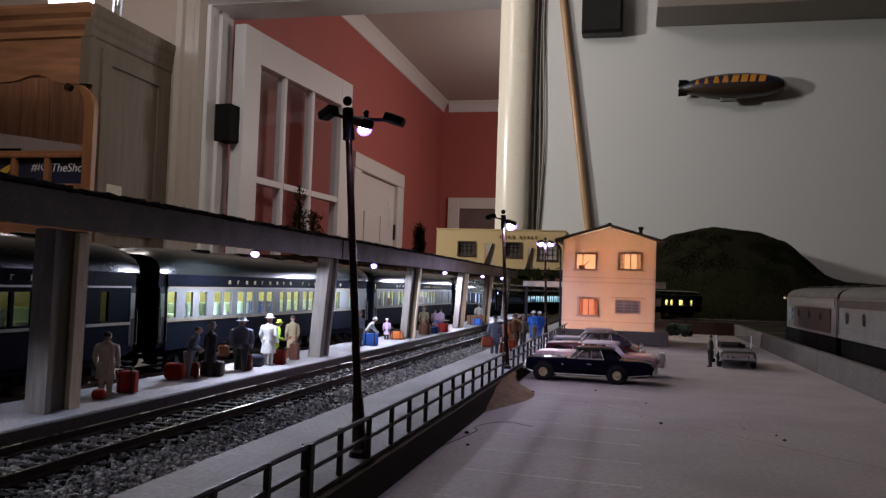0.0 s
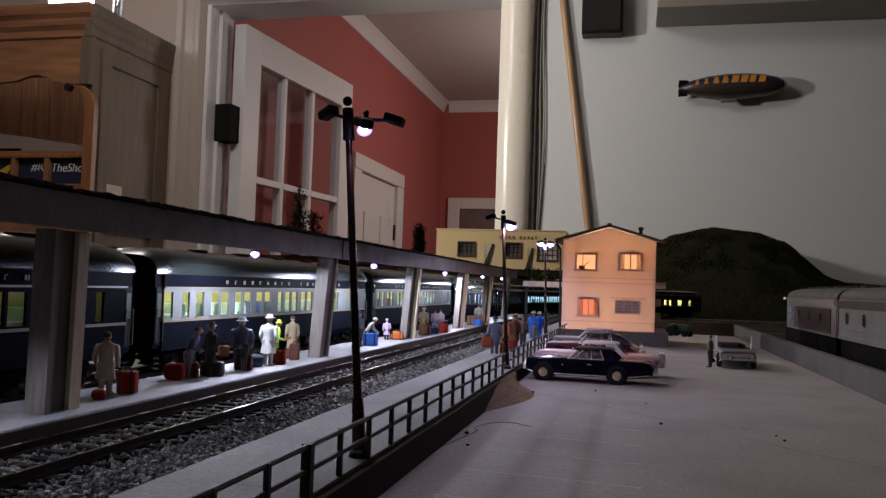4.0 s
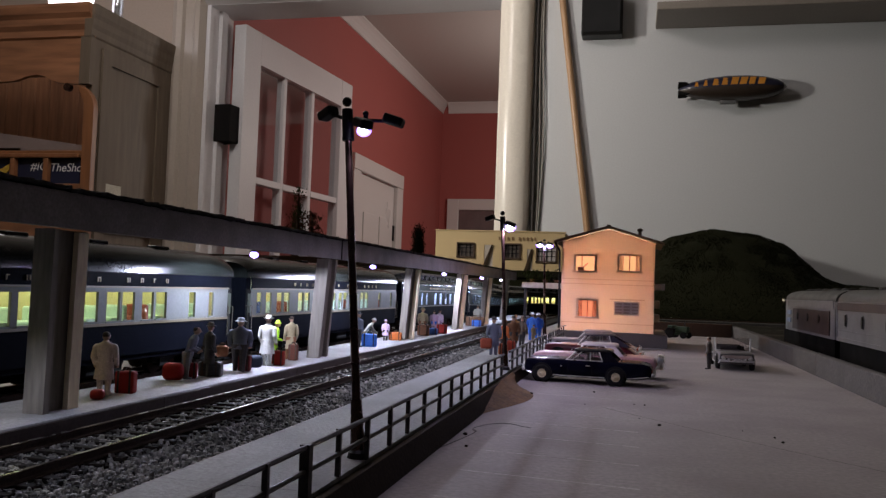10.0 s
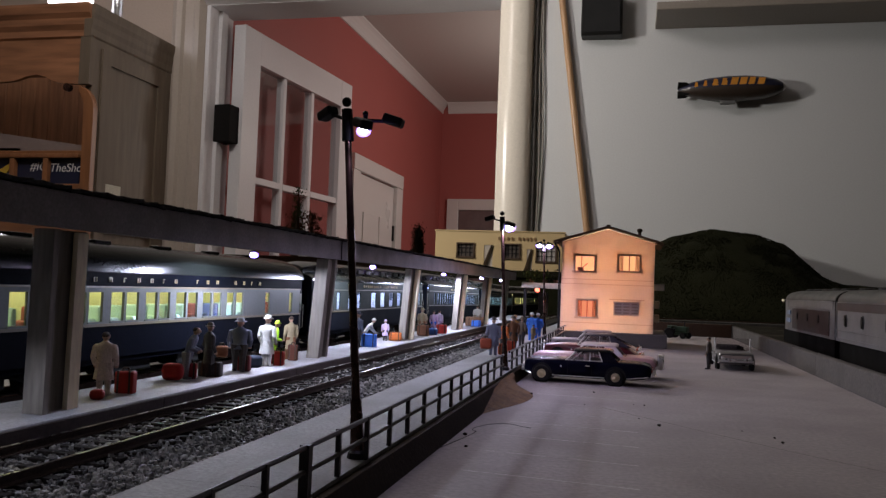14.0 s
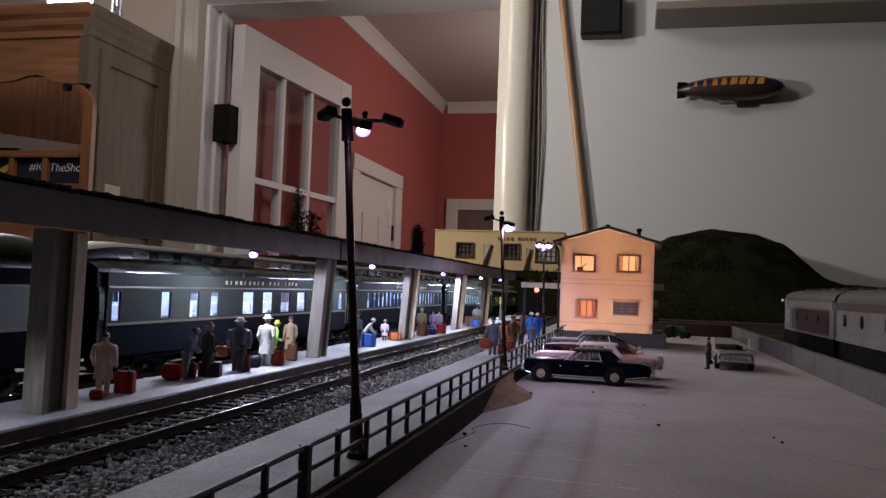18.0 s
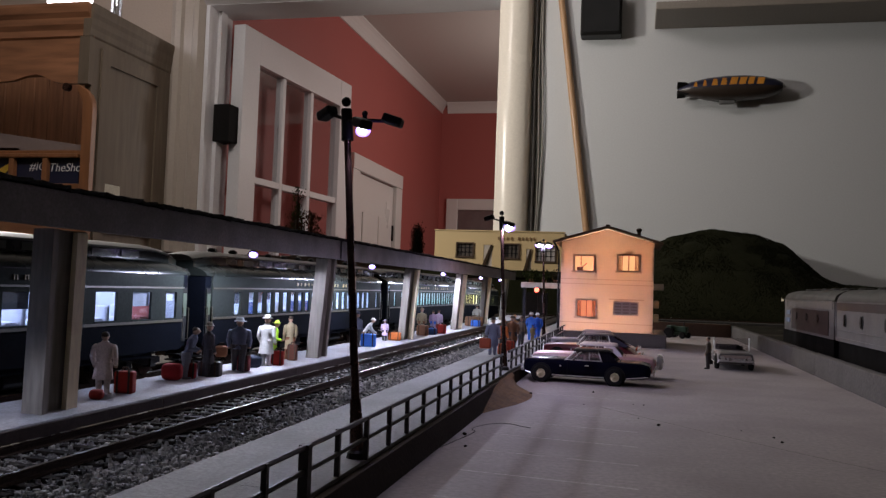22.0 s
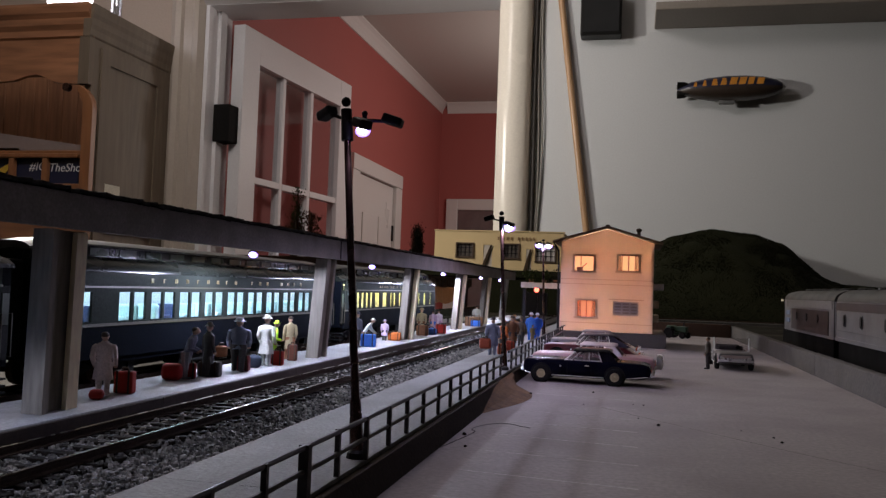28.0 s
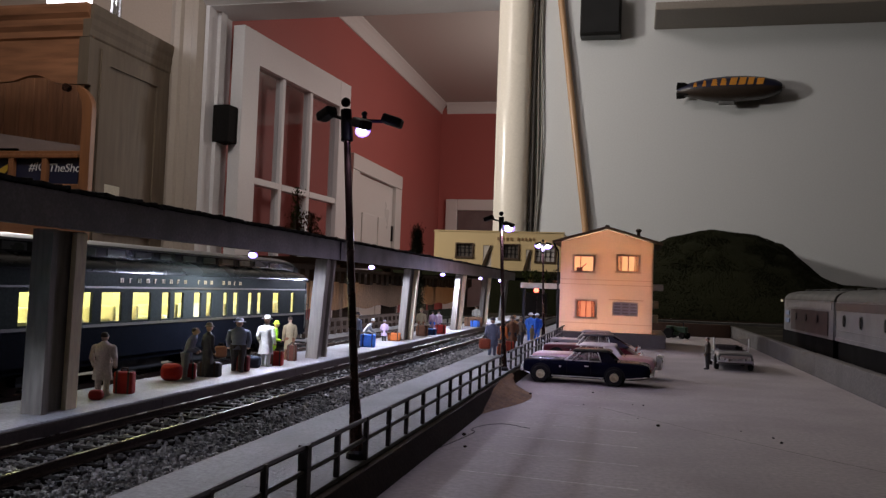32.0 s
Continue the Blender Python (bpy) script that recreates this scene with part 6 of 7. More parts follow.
            for j in range(12):
                a = math.pi * j / 6
                tube(bm, (s * (W + 0.0006), y + 0.0006 * math.cos(a), wheel_r + 0.0006 * math.sin(a)), (s * (W + 0.0005), y + 0.0019 * math.cos(a), wheel_r + 0.0019 * math.sin(a)), 0.00014, n=4)
            part("hubcap", bm, M["hub"], wheel, "yellowed spoked metal hubcap")
        bm = bmesh.new()
        lathe(bm, [(0.0013, 0.0006), (0.0014, -0.0002), (0.0012, -0.0006)], 12, (s * W * 0.72, -L + 0.0001, hood - 0.0034), "y")
        head = part("headlight_rim", bm, M["chrome"], ob)
        bm = bmesh.new()
        ball(bm, (s * W * 0.72, -L - 0.0004, hood - 0.0034), 0.0010, 0.0004, 0.0010, 8, 5)
        part("headlight", bm, LAMP_GLASS, head)
        bm = bmesh.new()
        ball(bm, (s * W * 0.76, L - 0.0006, max(rear - (0.0058 if fastback else 0.0032), 0.0058)), 0.0009, 0.0010, 0.0012, 8, 5)
        part("tail_light", bm, TAIL_RED, ob)
    for y, z, d in ((-L - 0.0011, 0.0056, -1), (L + 0.0010, 0.0060, 1)):
        bm = bmesh.new()
        for x0, x1 in ((-W * 0.95, -W * 0.55), (-W * 0.56, W * 0.56), (W * 0.55, W * 0.95)):
            lag = 0.0007 if abs(x0 + x1) > 0.001 else 0.0
            soft_box(bm, x0, x1, y - d * lag - 0.0006, y - d * lag + 0.0006, z - 0.0007, z + 0.0007, 0.0004)
        for x in (-W * 0.45, W * 0.45):
            soft_box(bm, x - 0.0005, x + 0.0005, y + d * 0.0003 - 0.0005, y + d * 0.0003 + 0.0005, z - 0.0004, z + 0.0016, 0.0003)
        for x in (-W * 0.5, W * 0.5):
            box(bm, x - 0.0006, x + 0.0006, min(y, y - d * 0.0022), max(y, y - d * 0.0022), z - 0.0003, z + 0.0003)
        part("bumper", bm, M["chrome"], ob, smooth=False)
    boxed("number_plate", (-0.0022, 0.0022, L + 0.0001, L + 0.0005, 0.0072, 0.0086), M["blind"], ob)
    for k in range(4):
        boxed("grille_bar", (-W * 0.52, W * 0.52, -L - 0.0004, -L + 0.0003, 0.0059 + k * 0.0006, 0.0062 + k * 0.0006), M["chrome"], ob)
    return ob


automobile("black 1950s coupe with chrome trim and spoked hubcaps", (-0.0206, 0.4125, 0), -92, paint("car_black", (0.004, 0.004, 0.010), 0.16, 0.02), paint("car_black_roof", (0.007, 0.006, 0.010), 0.2, 0.05), length=0.0605, hump=True)
pink_car = automobile("pink and white 1950s coupe with a white top", (-0.0195, 0.452, 0), -92, paint("car_pink", (0.46, 0.27, 0.29)), paint("car_white_top", (0.62, 0.54, 0.58)), length=0.0640, hump=True, high=0.0172)
bm = bmesh.new()
lathe(bm, [(0.0026, -0.0012), (0.0038, -0.0010), (0.0041, 0.0), (0.0038, 0.0010), (0.0026, 0.0012)], 18, (0, 0.0338, 0.0086), "y")
spare = part("spare_wheel", bm, M["rubber"], pink_car, "spare wheel in a chrome cover")
bm = bmesh.new()
lathe(bm, [(0.0040, -0.0014), (0.0042, 0.0), (0.0040, 0.0010), (0.0030, 0.0016), (0.0010, 0.0019)], 18, (0, 0.0343, 0.0086), "y")
part("chrome_cover", bm, M["chrome"], spare, smooth=True)
automobile("maroon fastback saloon with a dark blue roof", (-0.0240, 0.530, 0), -92, paint("car_maroon", (0.10, 0.012, 0.020)), paint("car_dark_roof", (0.030, 0.024, 0.045)), length=0.0590, fastback=True, high=0.0184, rear=0.0112, cabin=(-0.150, -0.070, 0.200, 0.400))
automobile("grey rounded saloon with pale bonnet", (-0.0275, 0.590, 0), -92, paint("car_grey", (0.34, 0.31, 0.34)), paint("car_grey_roof", (0.16, 0.14, 0.17)), fastback=True, high=0.0176, rear=0.0110, cabin=(-0.150, -0.070, 0.180, 0.330))
silver_car = automobile("grey open convertible with white screen posts facing the lot", (0.0610, 0.5560, 0), 1, paint("car_silver", (0.13, 0.122, 0.115)), paint("car_silver_roof", (0.09, 0.086, 0.082)), length=0.058, width=0.0212, convertible=True, posts=paint("white_screen_post", (0.72, 0.70, 0.66)), high=0.0198, hood=0.0108, cabin=(-0.160, -0.145, 0.210, 0.260))
boxed("grille_panel", (-0.0084, 0.0084, -0.0296, -0.0290, 0.0072, 0.0090), mat("pale_grille", (0.46, 0.37, 0.31), 0.35), silver_car, "pale grille between the lamps")
# green tractor by the end board
trac = thing("tractor", "dark green tractor parked at the end of the lot", "tractor", pose(0.046, 0.885, 0, 0, 0, 62))
TG = paint("tractor_green", (0.02, 0.05, 0.025), 0.5, 0.1)
boxed("hood", (-0.0045, 0.0045, -0.016, 0.004, 0.009, 0.0185), TG, trac, r=0.0012)
boxed("chassis", (-0.004, 0.004, -0.014, 0.014, 0.005, 0.009), TG, trac, r=0.0008)
boxed("fender", (-0.0095, 0.0095, 0.006, 0.015, 0.0145, 0.0195), TG, trac, r=0.0015)
bm = bmesh.new()
tube(bm, (0, -0.010, 0.018), (0, -0.010, 0.0255), 0.0009, n=6)
part("exhaust", bm, M["iron"], trac)
for s in (-1, 1):
    for y, r in ((0.0105, 0.0082), (-0.0120, 0.0050)):
        bm = bmesh.new()
        lathe(bm, [(r * 0.5, -0.0022), (r * 0.92, -0.0022), (r, -0.0012), (r, 0.0012), (r * 0.92, 0.0022), (r * 0.5, 0.0022)], 16, (s * 0.0095, y, r), "x")
        wheel = part("wheel", bm, M["rubber"], trac)
        bm = bmesh.new()
        lathe(bm, [(r * 0.5, -0.0018), (r * 0.45, 0.0018)], 12, (s * 0.0095, y, r), "x")
        part("rim", bm, TG, wheel)

trac.scale = (0.66, 0.66, 0.66)

# pebbles and debris on the lot
rng = random.Random(11)
for x, y, r in ((-0.0158, 0.3705, 0.0007), (0.0095, 0.288, 0.0010), (0.0053, 0.3380, 0.0006), (0.0012, 0.3385, 0.0004), (-0.0480, 0.244, 0.0011), (0.0445, 0.280, 0.0006), (0.0455, 0.2715, 0.0008), (-0.0175, 0.3290, 0.0004), (0.0360, 0.2900, 0.0004), (-0.0410, 0.351, 0.0010), (-0.044, 0.2260, 0.0008), (0.0030, 0.302, 0.0004)):
    bm = bmesh.new()
    r *= 0.7
    ball(bm, (0, 0, r * 0.55), r, r * 0.8, r * 0.6, 7, 4)
    for v in bm.verts:
        v.co += Vector((rng.uniform(-1, 1), rng.uniform(-1, 1), 0)) * r * 0.2
    solid("pebble", bm, M["tie"], "tiny dark crumb lying on the lot", "pebble", pose(x, y, 0.0), group="crumbs on the lot")
bm = bmesh.new()
pts = [Vector((-0.0500 + 0.018 * u + 0.003 * math.sin(9 * u), 0.221 + 0.050 * u + 0.006 * math.sin(11 * u), 0.0004 + 0.0030 * max(0, math.sin(4 * u)))) for u in [i / 24 for i in range(25)]]
loft(bm, [circle(0.00011, 5, p, "y") for p in pts])
solid("thin_wire", bm, M["fence"], "thin dark wire lying on the lot", "wire")

# ---- station building ----
stn = thing("station_building", "peach two storey station building lit from inside", "building")
SX0, SX1, SY0, SY1, SZ0, SZE, SZR = -0.0600, 0.0165, 0.705, 0.795, 0.0112, 0.0862, 0.0975
OPENINGS = [(-0.0490, -0.0322, 0.0620, 0.0746), (-0.0128, 0.0048, 0.0628, 0.0756), (-0.0460, -0.0297, 0.0235, 0.0372)]


def holed(bm, x0, x1, z0, z1, y, holes, thick):
    """A wall across x with openings."""
    xs = sorted({x0, x1, *[v for h in holes for v in h[:2]]})
    zs = sorted({z0, z1, *[v for h in holes for v in h[2:]]})
    for xa, xb in zip(xs, xs[1:]):
        for za, zb in zip(zs, zs[1:]):
            if not any(h[0] <= xa and xb <= h[1] and h[2] <= za and zb <= h[3] for h in holes):
                box(bm, xa, xb, y, y + thick, za, zb)


bm = bmesh.new()
holed(bm, SX0, SX1, SZ0, SZE, SY0, OPENINGS, 0.0015)
prism(bm, [(SX0, SZE), (SX1, SZE), ((SX0 + SX1) / 2, SZR)], SY0, SY0 + 0.0015, "y")
bmesh.ops.remove_doubles(bm, verts=bm.verts[:], dist=1e-6)
part("front_wall", bm, M["shell"], stn, "peach plastic wall glowing from inside")
bm = bmesh.new()
box(bm, SX0, SX0 + 0.0015, SY0 + 0.0015, SY1, SZ0, SZE)
part("side_wall", bm, M["shell"], stn)
bm = bmesh.new()
box(bm, SX1 - 0.0015, SX1, SY0 + 0.0015, SY1, SZ0, SZE)
part("side_wall", bm, M["shell"], stn)
bm = bmesh.new()
box(bm, SX0, SX1, SY1, SY1 + 0.0015, SZ0, SZE)
prism(bm, [(SX0, SZE), (SX1, SZE), ((SX0 + SX1) / 2, SZR)], SY1, SY1 + 0.0015, "y")
part("back_wall", bm, M["shell"], stn)
for z in (0.0505, 0.0545, 0.0180):
    boxed("string_course", (SX0, SX1, SY0 - 0.0005, SY0 - 0.0001, z, z + 0.0006), M["shell_frame"], stn)
boxed("inner_floor", (SX0 + 0.0016, SX1 - 0.0016, SY0 + 0.0016, SY1 - 0.0001, 0.0475, 0.0487), M["plinth"], stn)
for i, (xa, xb, za, zb) in enumerate(OPENINGS):
    bm = bmesh.new()
    for d in ((xa - 0.0012, xa + 0.0006, za - 0.001, zb + 0.0012), (xb - 0.0006, xb + 0.0012, za - 0.001, zb + 0.0012), (xa, xb, zb - 0.0004, zb + 0.0012), (xa - 0.002, xb + 0.002, za - 0.0018, za)):
        box(bm, d[0], d[1], SY0 - 0.0011, SY0 + 0.0012, d[2], d[3])
    wnd = part("window", bm, M["shell_frame"], stn)
    boxed("pane", (xa + 0.0004, xb - 0.0004, SY0 + 0.0013, SY0 + 0.0016, za, zb), M["curtain"] if i < 2 else M["curtain_low"], wnd, "orange window pane glowing for the lit room inside")
    cx = (xa + xb) / 2
    bm = bmesh.new()
    if i == 0:
        box(bm, cx - 0.0030, cx - 0.0024, SY0 + 0.0004, SY0 + 0.0012, za, zb)
        tube(bm, (cx - 0.0026, SY0 + 0.0008, za + 0.002), (cx + 0.0022, SY0 + 0.0008, za + 0.0062), 0.00035, n=5)
        box(bm, cx - 0.0060, cx - 0.0010, SY0 + 0.0004, SY0 + 0.0012, za, za + 0.0030)
    else:
        box(bm, cx - 0.0004, cx + 0.0004, SY0 + 0.0004, SY0 + 0.0012, za, zb)
        for k in range(3):
            box(bm, xa + 0.0008 + 0.0011 * k, xa + 0.0015 + 0.0011 * k, SY0 + 0.0006, SY0 + 0.0011, za, zb)
            box(bm, xb - 0.0015 - 0.0011 * k, xb - 0.0008 - 0.0011 * k, SY0 + 0.0006, SY0 + 0.0011, za, zb)
    part("curtain", bm, cloth((0.50, 0.20, 0.10)), wnd)
sign = boxed("signboard", (-0.0160, 0.0048, SY0 - 0.0014, SY0 - 0.0002, 0.0255, 0.0370), M["blind"], stn, "grey notice board with unreadable rows")
for r_ in range(4):
    for c_ in range(3):
        boxed("notice_bar", (-0.0145 + c_ * 0.0066, -0.0095 + c_ * 0.0066, SY0 - 0.0017, SY0 - 0.0015, 0.0270 + r_ * 0.0025, 0.0283 + r_ * 0.0025), cloth((0.46, 0.35, 0.31)), sign)
boxed("awning_strip", (-0.0195, 0.0090, SY0 - 0.0028, SY0 - 0.0001, 0.0382, 0.0391), M["shell_frame"], stn)
mid = (SX0 + SX1) / 2
for s, ex in ((-1, SX0 - 0.0070), (1, SX1 + 0.0070)):
    bm = bmesh.new()
    zl = SZE - 0.0009
    loft(bm, [[(mid, SY0 - 0.006, SZR + 0.0006), (mid, SY0 - 0.006, SZR + 0.0024), (ex, SY0 - 0.006, zl + 0.0014), (ex, SY0 - 0.006, zl)], [(mid, SY1 + 0.006, SZR + 0.0006), (mid, SY1 + 0.006, SZR + 0.0024), (ex, SY1 + 0.006, zl + 0.0014), (ex, SY1 + 0.006, zl)]])
    roof_half = part("roof", bm, M["roof"], stn, "brown tiled roof slope")
    bm = bmesh.new()
    loft(bm, [[(mid, SY0 - 0.0066, SZR + 0.0000), (mid, SY0 - 0.0066, SZR + 0.0020), (ex, SY0 - 0.0066, zl + 0.0012), (ex, SY0 - 0.0066, zl - 0.0010)], [(mid, SY0 - 0.0061, SZR + 0.0000), (mid, SY0 - 0.0061, SZR + 0.0020), (ex, SY0 - 0.0061, zl + 0.0012), (ex, SY0 - 0.0061, zl - 0.0010)]])
    part("barge_board", bm, M["barge"], roof_half, "light brown barge board")
boxed("ridge_cap", (mid - 0.0016, mid + 0.0016, SY0 - 0.007, SY1 + 0.006, SZR + 0.0018, SZR + 0.0032), M["roof"], stn, r=0.0004)
bm = bmesh.new()
box(bm, -0.0015, 0.0015, 0, 0.003, 0, 0.008)
ball(bm, (0, 0.0015, 0.009), 0.0026, 0.0026, 0.0018, 8, 5)
part("chimney", bm, M["roof"], stn, at=pose(0.004, 0.745, SZE + 0.0048))
bm = bmesh.new()
tube(bm, (SX0 - 0.0062, SY0 - 0.003, SZE - 0.001), (SX0 - 0.0020, SY0 - 0.001, SZE - 0.0085), 0.0009, n=7)
tube(bm, (SX0 - 0.0020, SY0 - 0.001, SZE - 0.0085), (SX0 - 0.0012, SY0 - 0.001, 0.006), 0.0008, n=7)
part("downpipe", bm, M["iron"], stn, "dark curved downpipe")
boxed("plinth", (SX0 - 0.0030, SX1 + 0.0110, SY0 - 0.006, SY1 + 0.004, 0.0, SZ0 - 0.0001), M["plinth"], stn, "grey stone plinth", r=0.0005)
boxed("side_box", (SX1 + 0.0001, SX1 + 0.0085, SY0 + 0.006, SY0 + 0.020, 0.0475, 0.0528), mat("pale_box", (0.42, 0.39, 0.36), 0.7), stn, r=0.0004)
for z in (0.020, 0.032):
    boxed("side_box", (SX1 + 0.0001, SX1 + 0.0055, SY0 + 0.030, SY0 + 0.045, z, z + 0.0065), mat("dull_box", (0.16, 0.16, 0.14), 0.7), stn, r=0.0004)
# side balcony with plants
boxed("balcony", (-0.0985, SX0 - 0.0004, 0.742, 0.790, 0.0460, 0.0508), mat("white_balcony", (0.55, 0.52, 0.48), 0.7), stn, "white side balcony slab", r=0.0004)
for x in (-0.0955, -0.0640):
    boxed("balcony_post", (x - 0.0012, x + 0.0012, 0.744, 0.747, 0.0, 0.0460), M["iron"], stn)
# The doorway panel glows to show light from inside.
boxed("side_door", (SX0 - 0.0014, SX0 - 0.0004, 0.752, 0.768, 0.004, 0.040), glow("lit_doorway", (1.0, 0.50, 0.14), 0.5), stn, "dimly lit orange doorway")


def leaves(bm, at, spread, count, size, rng):
    for _ in range(count):
        p = Vector((rng.gauss(0, 1), rng.gauss(0, 1), rng.gauss(0, 1)))
        p = Vector(at) + Vector((p.x * spread[0], p.y * spread[1], p.z * spread[2]))
        s = size * rng.uniform(0.6, 1.4)
        q = Euler((rng.uniform(0, 6), rng.uniform(0, 6), rng.uniform(0, 6))).to_matrix()
        vs = [bm.verts.new(p + q @ Vector(v)) for v in ((-s, 0, 0), (0, -s * 0.5, s * 0.2), (s, 0, 0), (0, s * 0.5, s * 0.2))]
        bm.faces.new(vs)


rng = random.Random(21)
for x, z, m_ in ((-0.092, 0.058, "leaf"), (-0.080, 0.0565, "leaf"), (-0.070, 0.0560, "leaf_dark")):
    ob = thing("potted_plant", "bushy green plant on the station balcony", "plant", pose(x, 0.765, 0.0508), group="balcony plants")
    bm = bmesh.new()
    lathe(bm, [(0.0018, 0), (0.0026, 0.003)], 10)
    part("pot", bm, cloth((0.20, 0.09, 0.05)), ob)
    bm = bmesh.new()
    leaves(bm, (0, 0, z - 0.0508), (0.0035, 0.004, 0.0026), 160, 0.0014, rng)
    part("leaves", bm, M[m_], ob)

# ---- beyond the station ----
# terrace and tan building
slab("terrace", (-0.62, -0.150, 1.90, 2.385, 0.072, 0.088), M["hill"], "dark scenery terrace under the tan building", "terrace")
slab("terrace_front", (-0.345, -0.150, 1.905, 2.385, -0.050, 0.0715), M["hill"], "dark scenery bank under the terrace", "bank")
for x_ in (-0.60, -0.48):
    slab("terrace_post", (x_, x_ + 0.02, 2.30, 2.32, FLOOR, 0.0715), M["trestle"], "dark wooden post under the terrace", "post")
tanb = thing("tan_building", "tan flat roofed building with dark grid windows on the terrace", "building")
TX0, TX1, TY, TZ0, TZ1 = -0.473, -0.160, 1.95, 0.0885, 0.180
T_WIN = [(-0.418, -0.377, 0.119, 0.151), (-0.304, -0.266, 0.118, 0.151), (-0.226, -0.180, 0.112, 0.148)]
T_DOOR = [(-0.352, -0.331, 0.0885, 0.148), (-0.249, -0.236, 0.0885, 0.140)]
bm = bmesh.new()
holed(bm, TX0, TX1, TZ0, TZ1, TY, T_WIN + T_DOOR, 0.003)
bmesh.ops.remove_doubles(bm, verts=bm.verts[:], dist=1e-6)
part("front_wall", bm, M["tan"], tanb)
bm = bmesh.new()
box(bm, TX0, TX0 + 0.003, TY + 0.003, TY + 0.12, TZ0, TZ1)
box(bm, TX1 - 0.003, TX1, TY + 0.003, TY + 0.12, TZ0, TZ1)
box(bm, TX0, TX1, TY + 0.12, TY + 0.123, TZ0, TZ1)
part("other_walls", bm, M["tan"], tanb)
boxed("roof", (TX0 + 0.002, TX1 - 0.002, TY + 0.003, TY + 0.12, TZ1 - 0.008, TZ1 - 0.005), M["plinth"], tanb)
boxed("parapet", (TX0 - 0.002, TX1 + 0.002, TY - 0.0015, TY + 0.004, TZ1 + 0.0002, TZ1 + 0.003), M["tan"], tanb)
for i, (xa, xb, za, zb) in enumerate(T_WIN):
    bm = bmesh.new()
    for d in ((xa - 0.002, xa + 0.0015, za - 0.001, zb + 0.002), (xb - 0.0015, xb + 0.002, za - 0.001, zb + 0.002), (xa + 0.0015, xb - 0.0015, zb - 0.0012, zb + 0.002), (xa - 0.003, xb + 0.003, za - 0.003, za + 0.001)):
        box(bm, d[0], d[1], TY - 0.0025, TY + 0.001, d[2], d[3])
    wnd = part("window", bm, M["trestle"], tanb, "dark window grid")
    for k in (1, 2, 3):
        x = xa + (xb - xa) * k / 4
        boxed("muntin", (x - 0.0008, x + 0.0008, TY + 0.0002, TY + 0.0014, za, zb), M["iron"], wnd)
        if k < 3:
            z = za + (zb - za) * k / 3
            boxed("muntin", (xa, xb, TY + 0.0003, TY + 0.0013, z - 0.0008, z + 0.0008), M["iron"], wnd)
    # The third pane is painted pale to look lit; the others stay dark.
    boxed("pane", (xa, xb, TY + 0.0016, TY + 0.0024, za, zb), mat("grid_window_pane", (0.10, 0.085, 0.075) if i < 2 else (0.50, 0.46, 0.44), 0.25), wnd)
for xa, xb, za, zb in T_DOOR:
    boxed("door", (xa, xb, TY + 0.0010, TY + 0.0024, za, zb), mat("pale_door", (0.46, 0.40, 0.34), 0.7), tanb)
    bm = bmesh.new()
    prism(bm, [(xb - 0.004, zb), (xb, zb), (xa + 0.003, za), (xa - 0.006, za)], TY - 0.003, TY - 0.0012, "y")
    part("drain_pipe", bm, M["twig"], tanb)
for k, (x, w) in enumerate(((-0.318, 0.007), (-0.308, 0.008), (-0.297, 0.007), (-0.287, 0.008), (-0.270, 0.008), (-0.260, 0.006), (-0.251, 0.007), (-0.242, 0.006), (-0.233, 0.007))):
    boxed("name_bar", (x, x + w * 0.6, TY - 0.0020, TY - 0.0012, 0.1605, 0.1680), cloth((0.22, 0.13, 0.06)), tanb)

# hill by the wall
bm = bmesh.new()
nx, ny = 90, 40
HX0, HX1, HY0, HY1 = -0.16, 0.62, 1.87, 2.388
outline_x = [-0.16, -0.05, 0.03, 0.10, 0.19, 0.30, 0.36, 0.42, 0.455, 0.50, 0.62]
outline_z = [0.10, 0.13, 0.165, 0.195, 0.214, 0.203, 0.180, 0.132, 0.100, 0.084, 0.078]
rows = []
for j in range(ny + 1):
    v = j / ny
    y = HY0 + (HY1 - HY0) * v
    rise = min(1.0, max(0.0, v / 0.62)) ** 0.75
    row = []
    for i in range(nx + 1):
        x = HX0 + (HX1 - HX0) * i / nx
        top = float(np.interp(x, outline_x, outline_z))
        z = -0.012 + (top + 0.012) * rise + 0.006 * rise * noise.fractal((x * 22, y * 22, 0.3), 1.0, 2.0, 4)
        row.append(bm.verts.new((x, y, z)))
    rows.append(row)
for a, b in zip(rows, rows[1:]):
    for i in range(nx):
        bm.faces.new((a[i], a[i + 1], b[i + 1], b[i]))
solid("hill", bm, M["hill"], "rounded dark green turf hill against the wall", "hill", kind="structure", smooth=True)
# turf tufts on the hill
vs, fs = [], []
rng = random.Random(8)
for _ in range(22000):
    x, v = rng.uniform(HX0, HX1), rng.uniform(0.0, 0.66)
    y = HY0 + (HY1 - HY0) * v
    top = float(np.interp(x, outline_x, outline_z))
    z = -0.012 + (top + 0.012) * min(1.0, v / 0.62) ** 0.75
    s = rng.uniform(0.0009, 0.0020)
    o = len(vs)
    for a in (0, 2.1, 4.2):
        vs.append((x + s * math.cos(a), y + s * math.sin(a), z - 0.001))
    vs.append((x + rng.uniform(-1, 1) * s * 0.6, y + rng.uniform(-1, 1) * s * 0.6, z + s * rng.uniform(0.7, 1.6)))
    fs += [(o, o + 1, o + 3), (o + 1, o + 2, o + 3), (o + 2, o, o + 3)]
data = bpy.data.meshes.new("turf_tufts")
data.from_pydata(vs, [], fs)
data.materials.append(M["hill"])
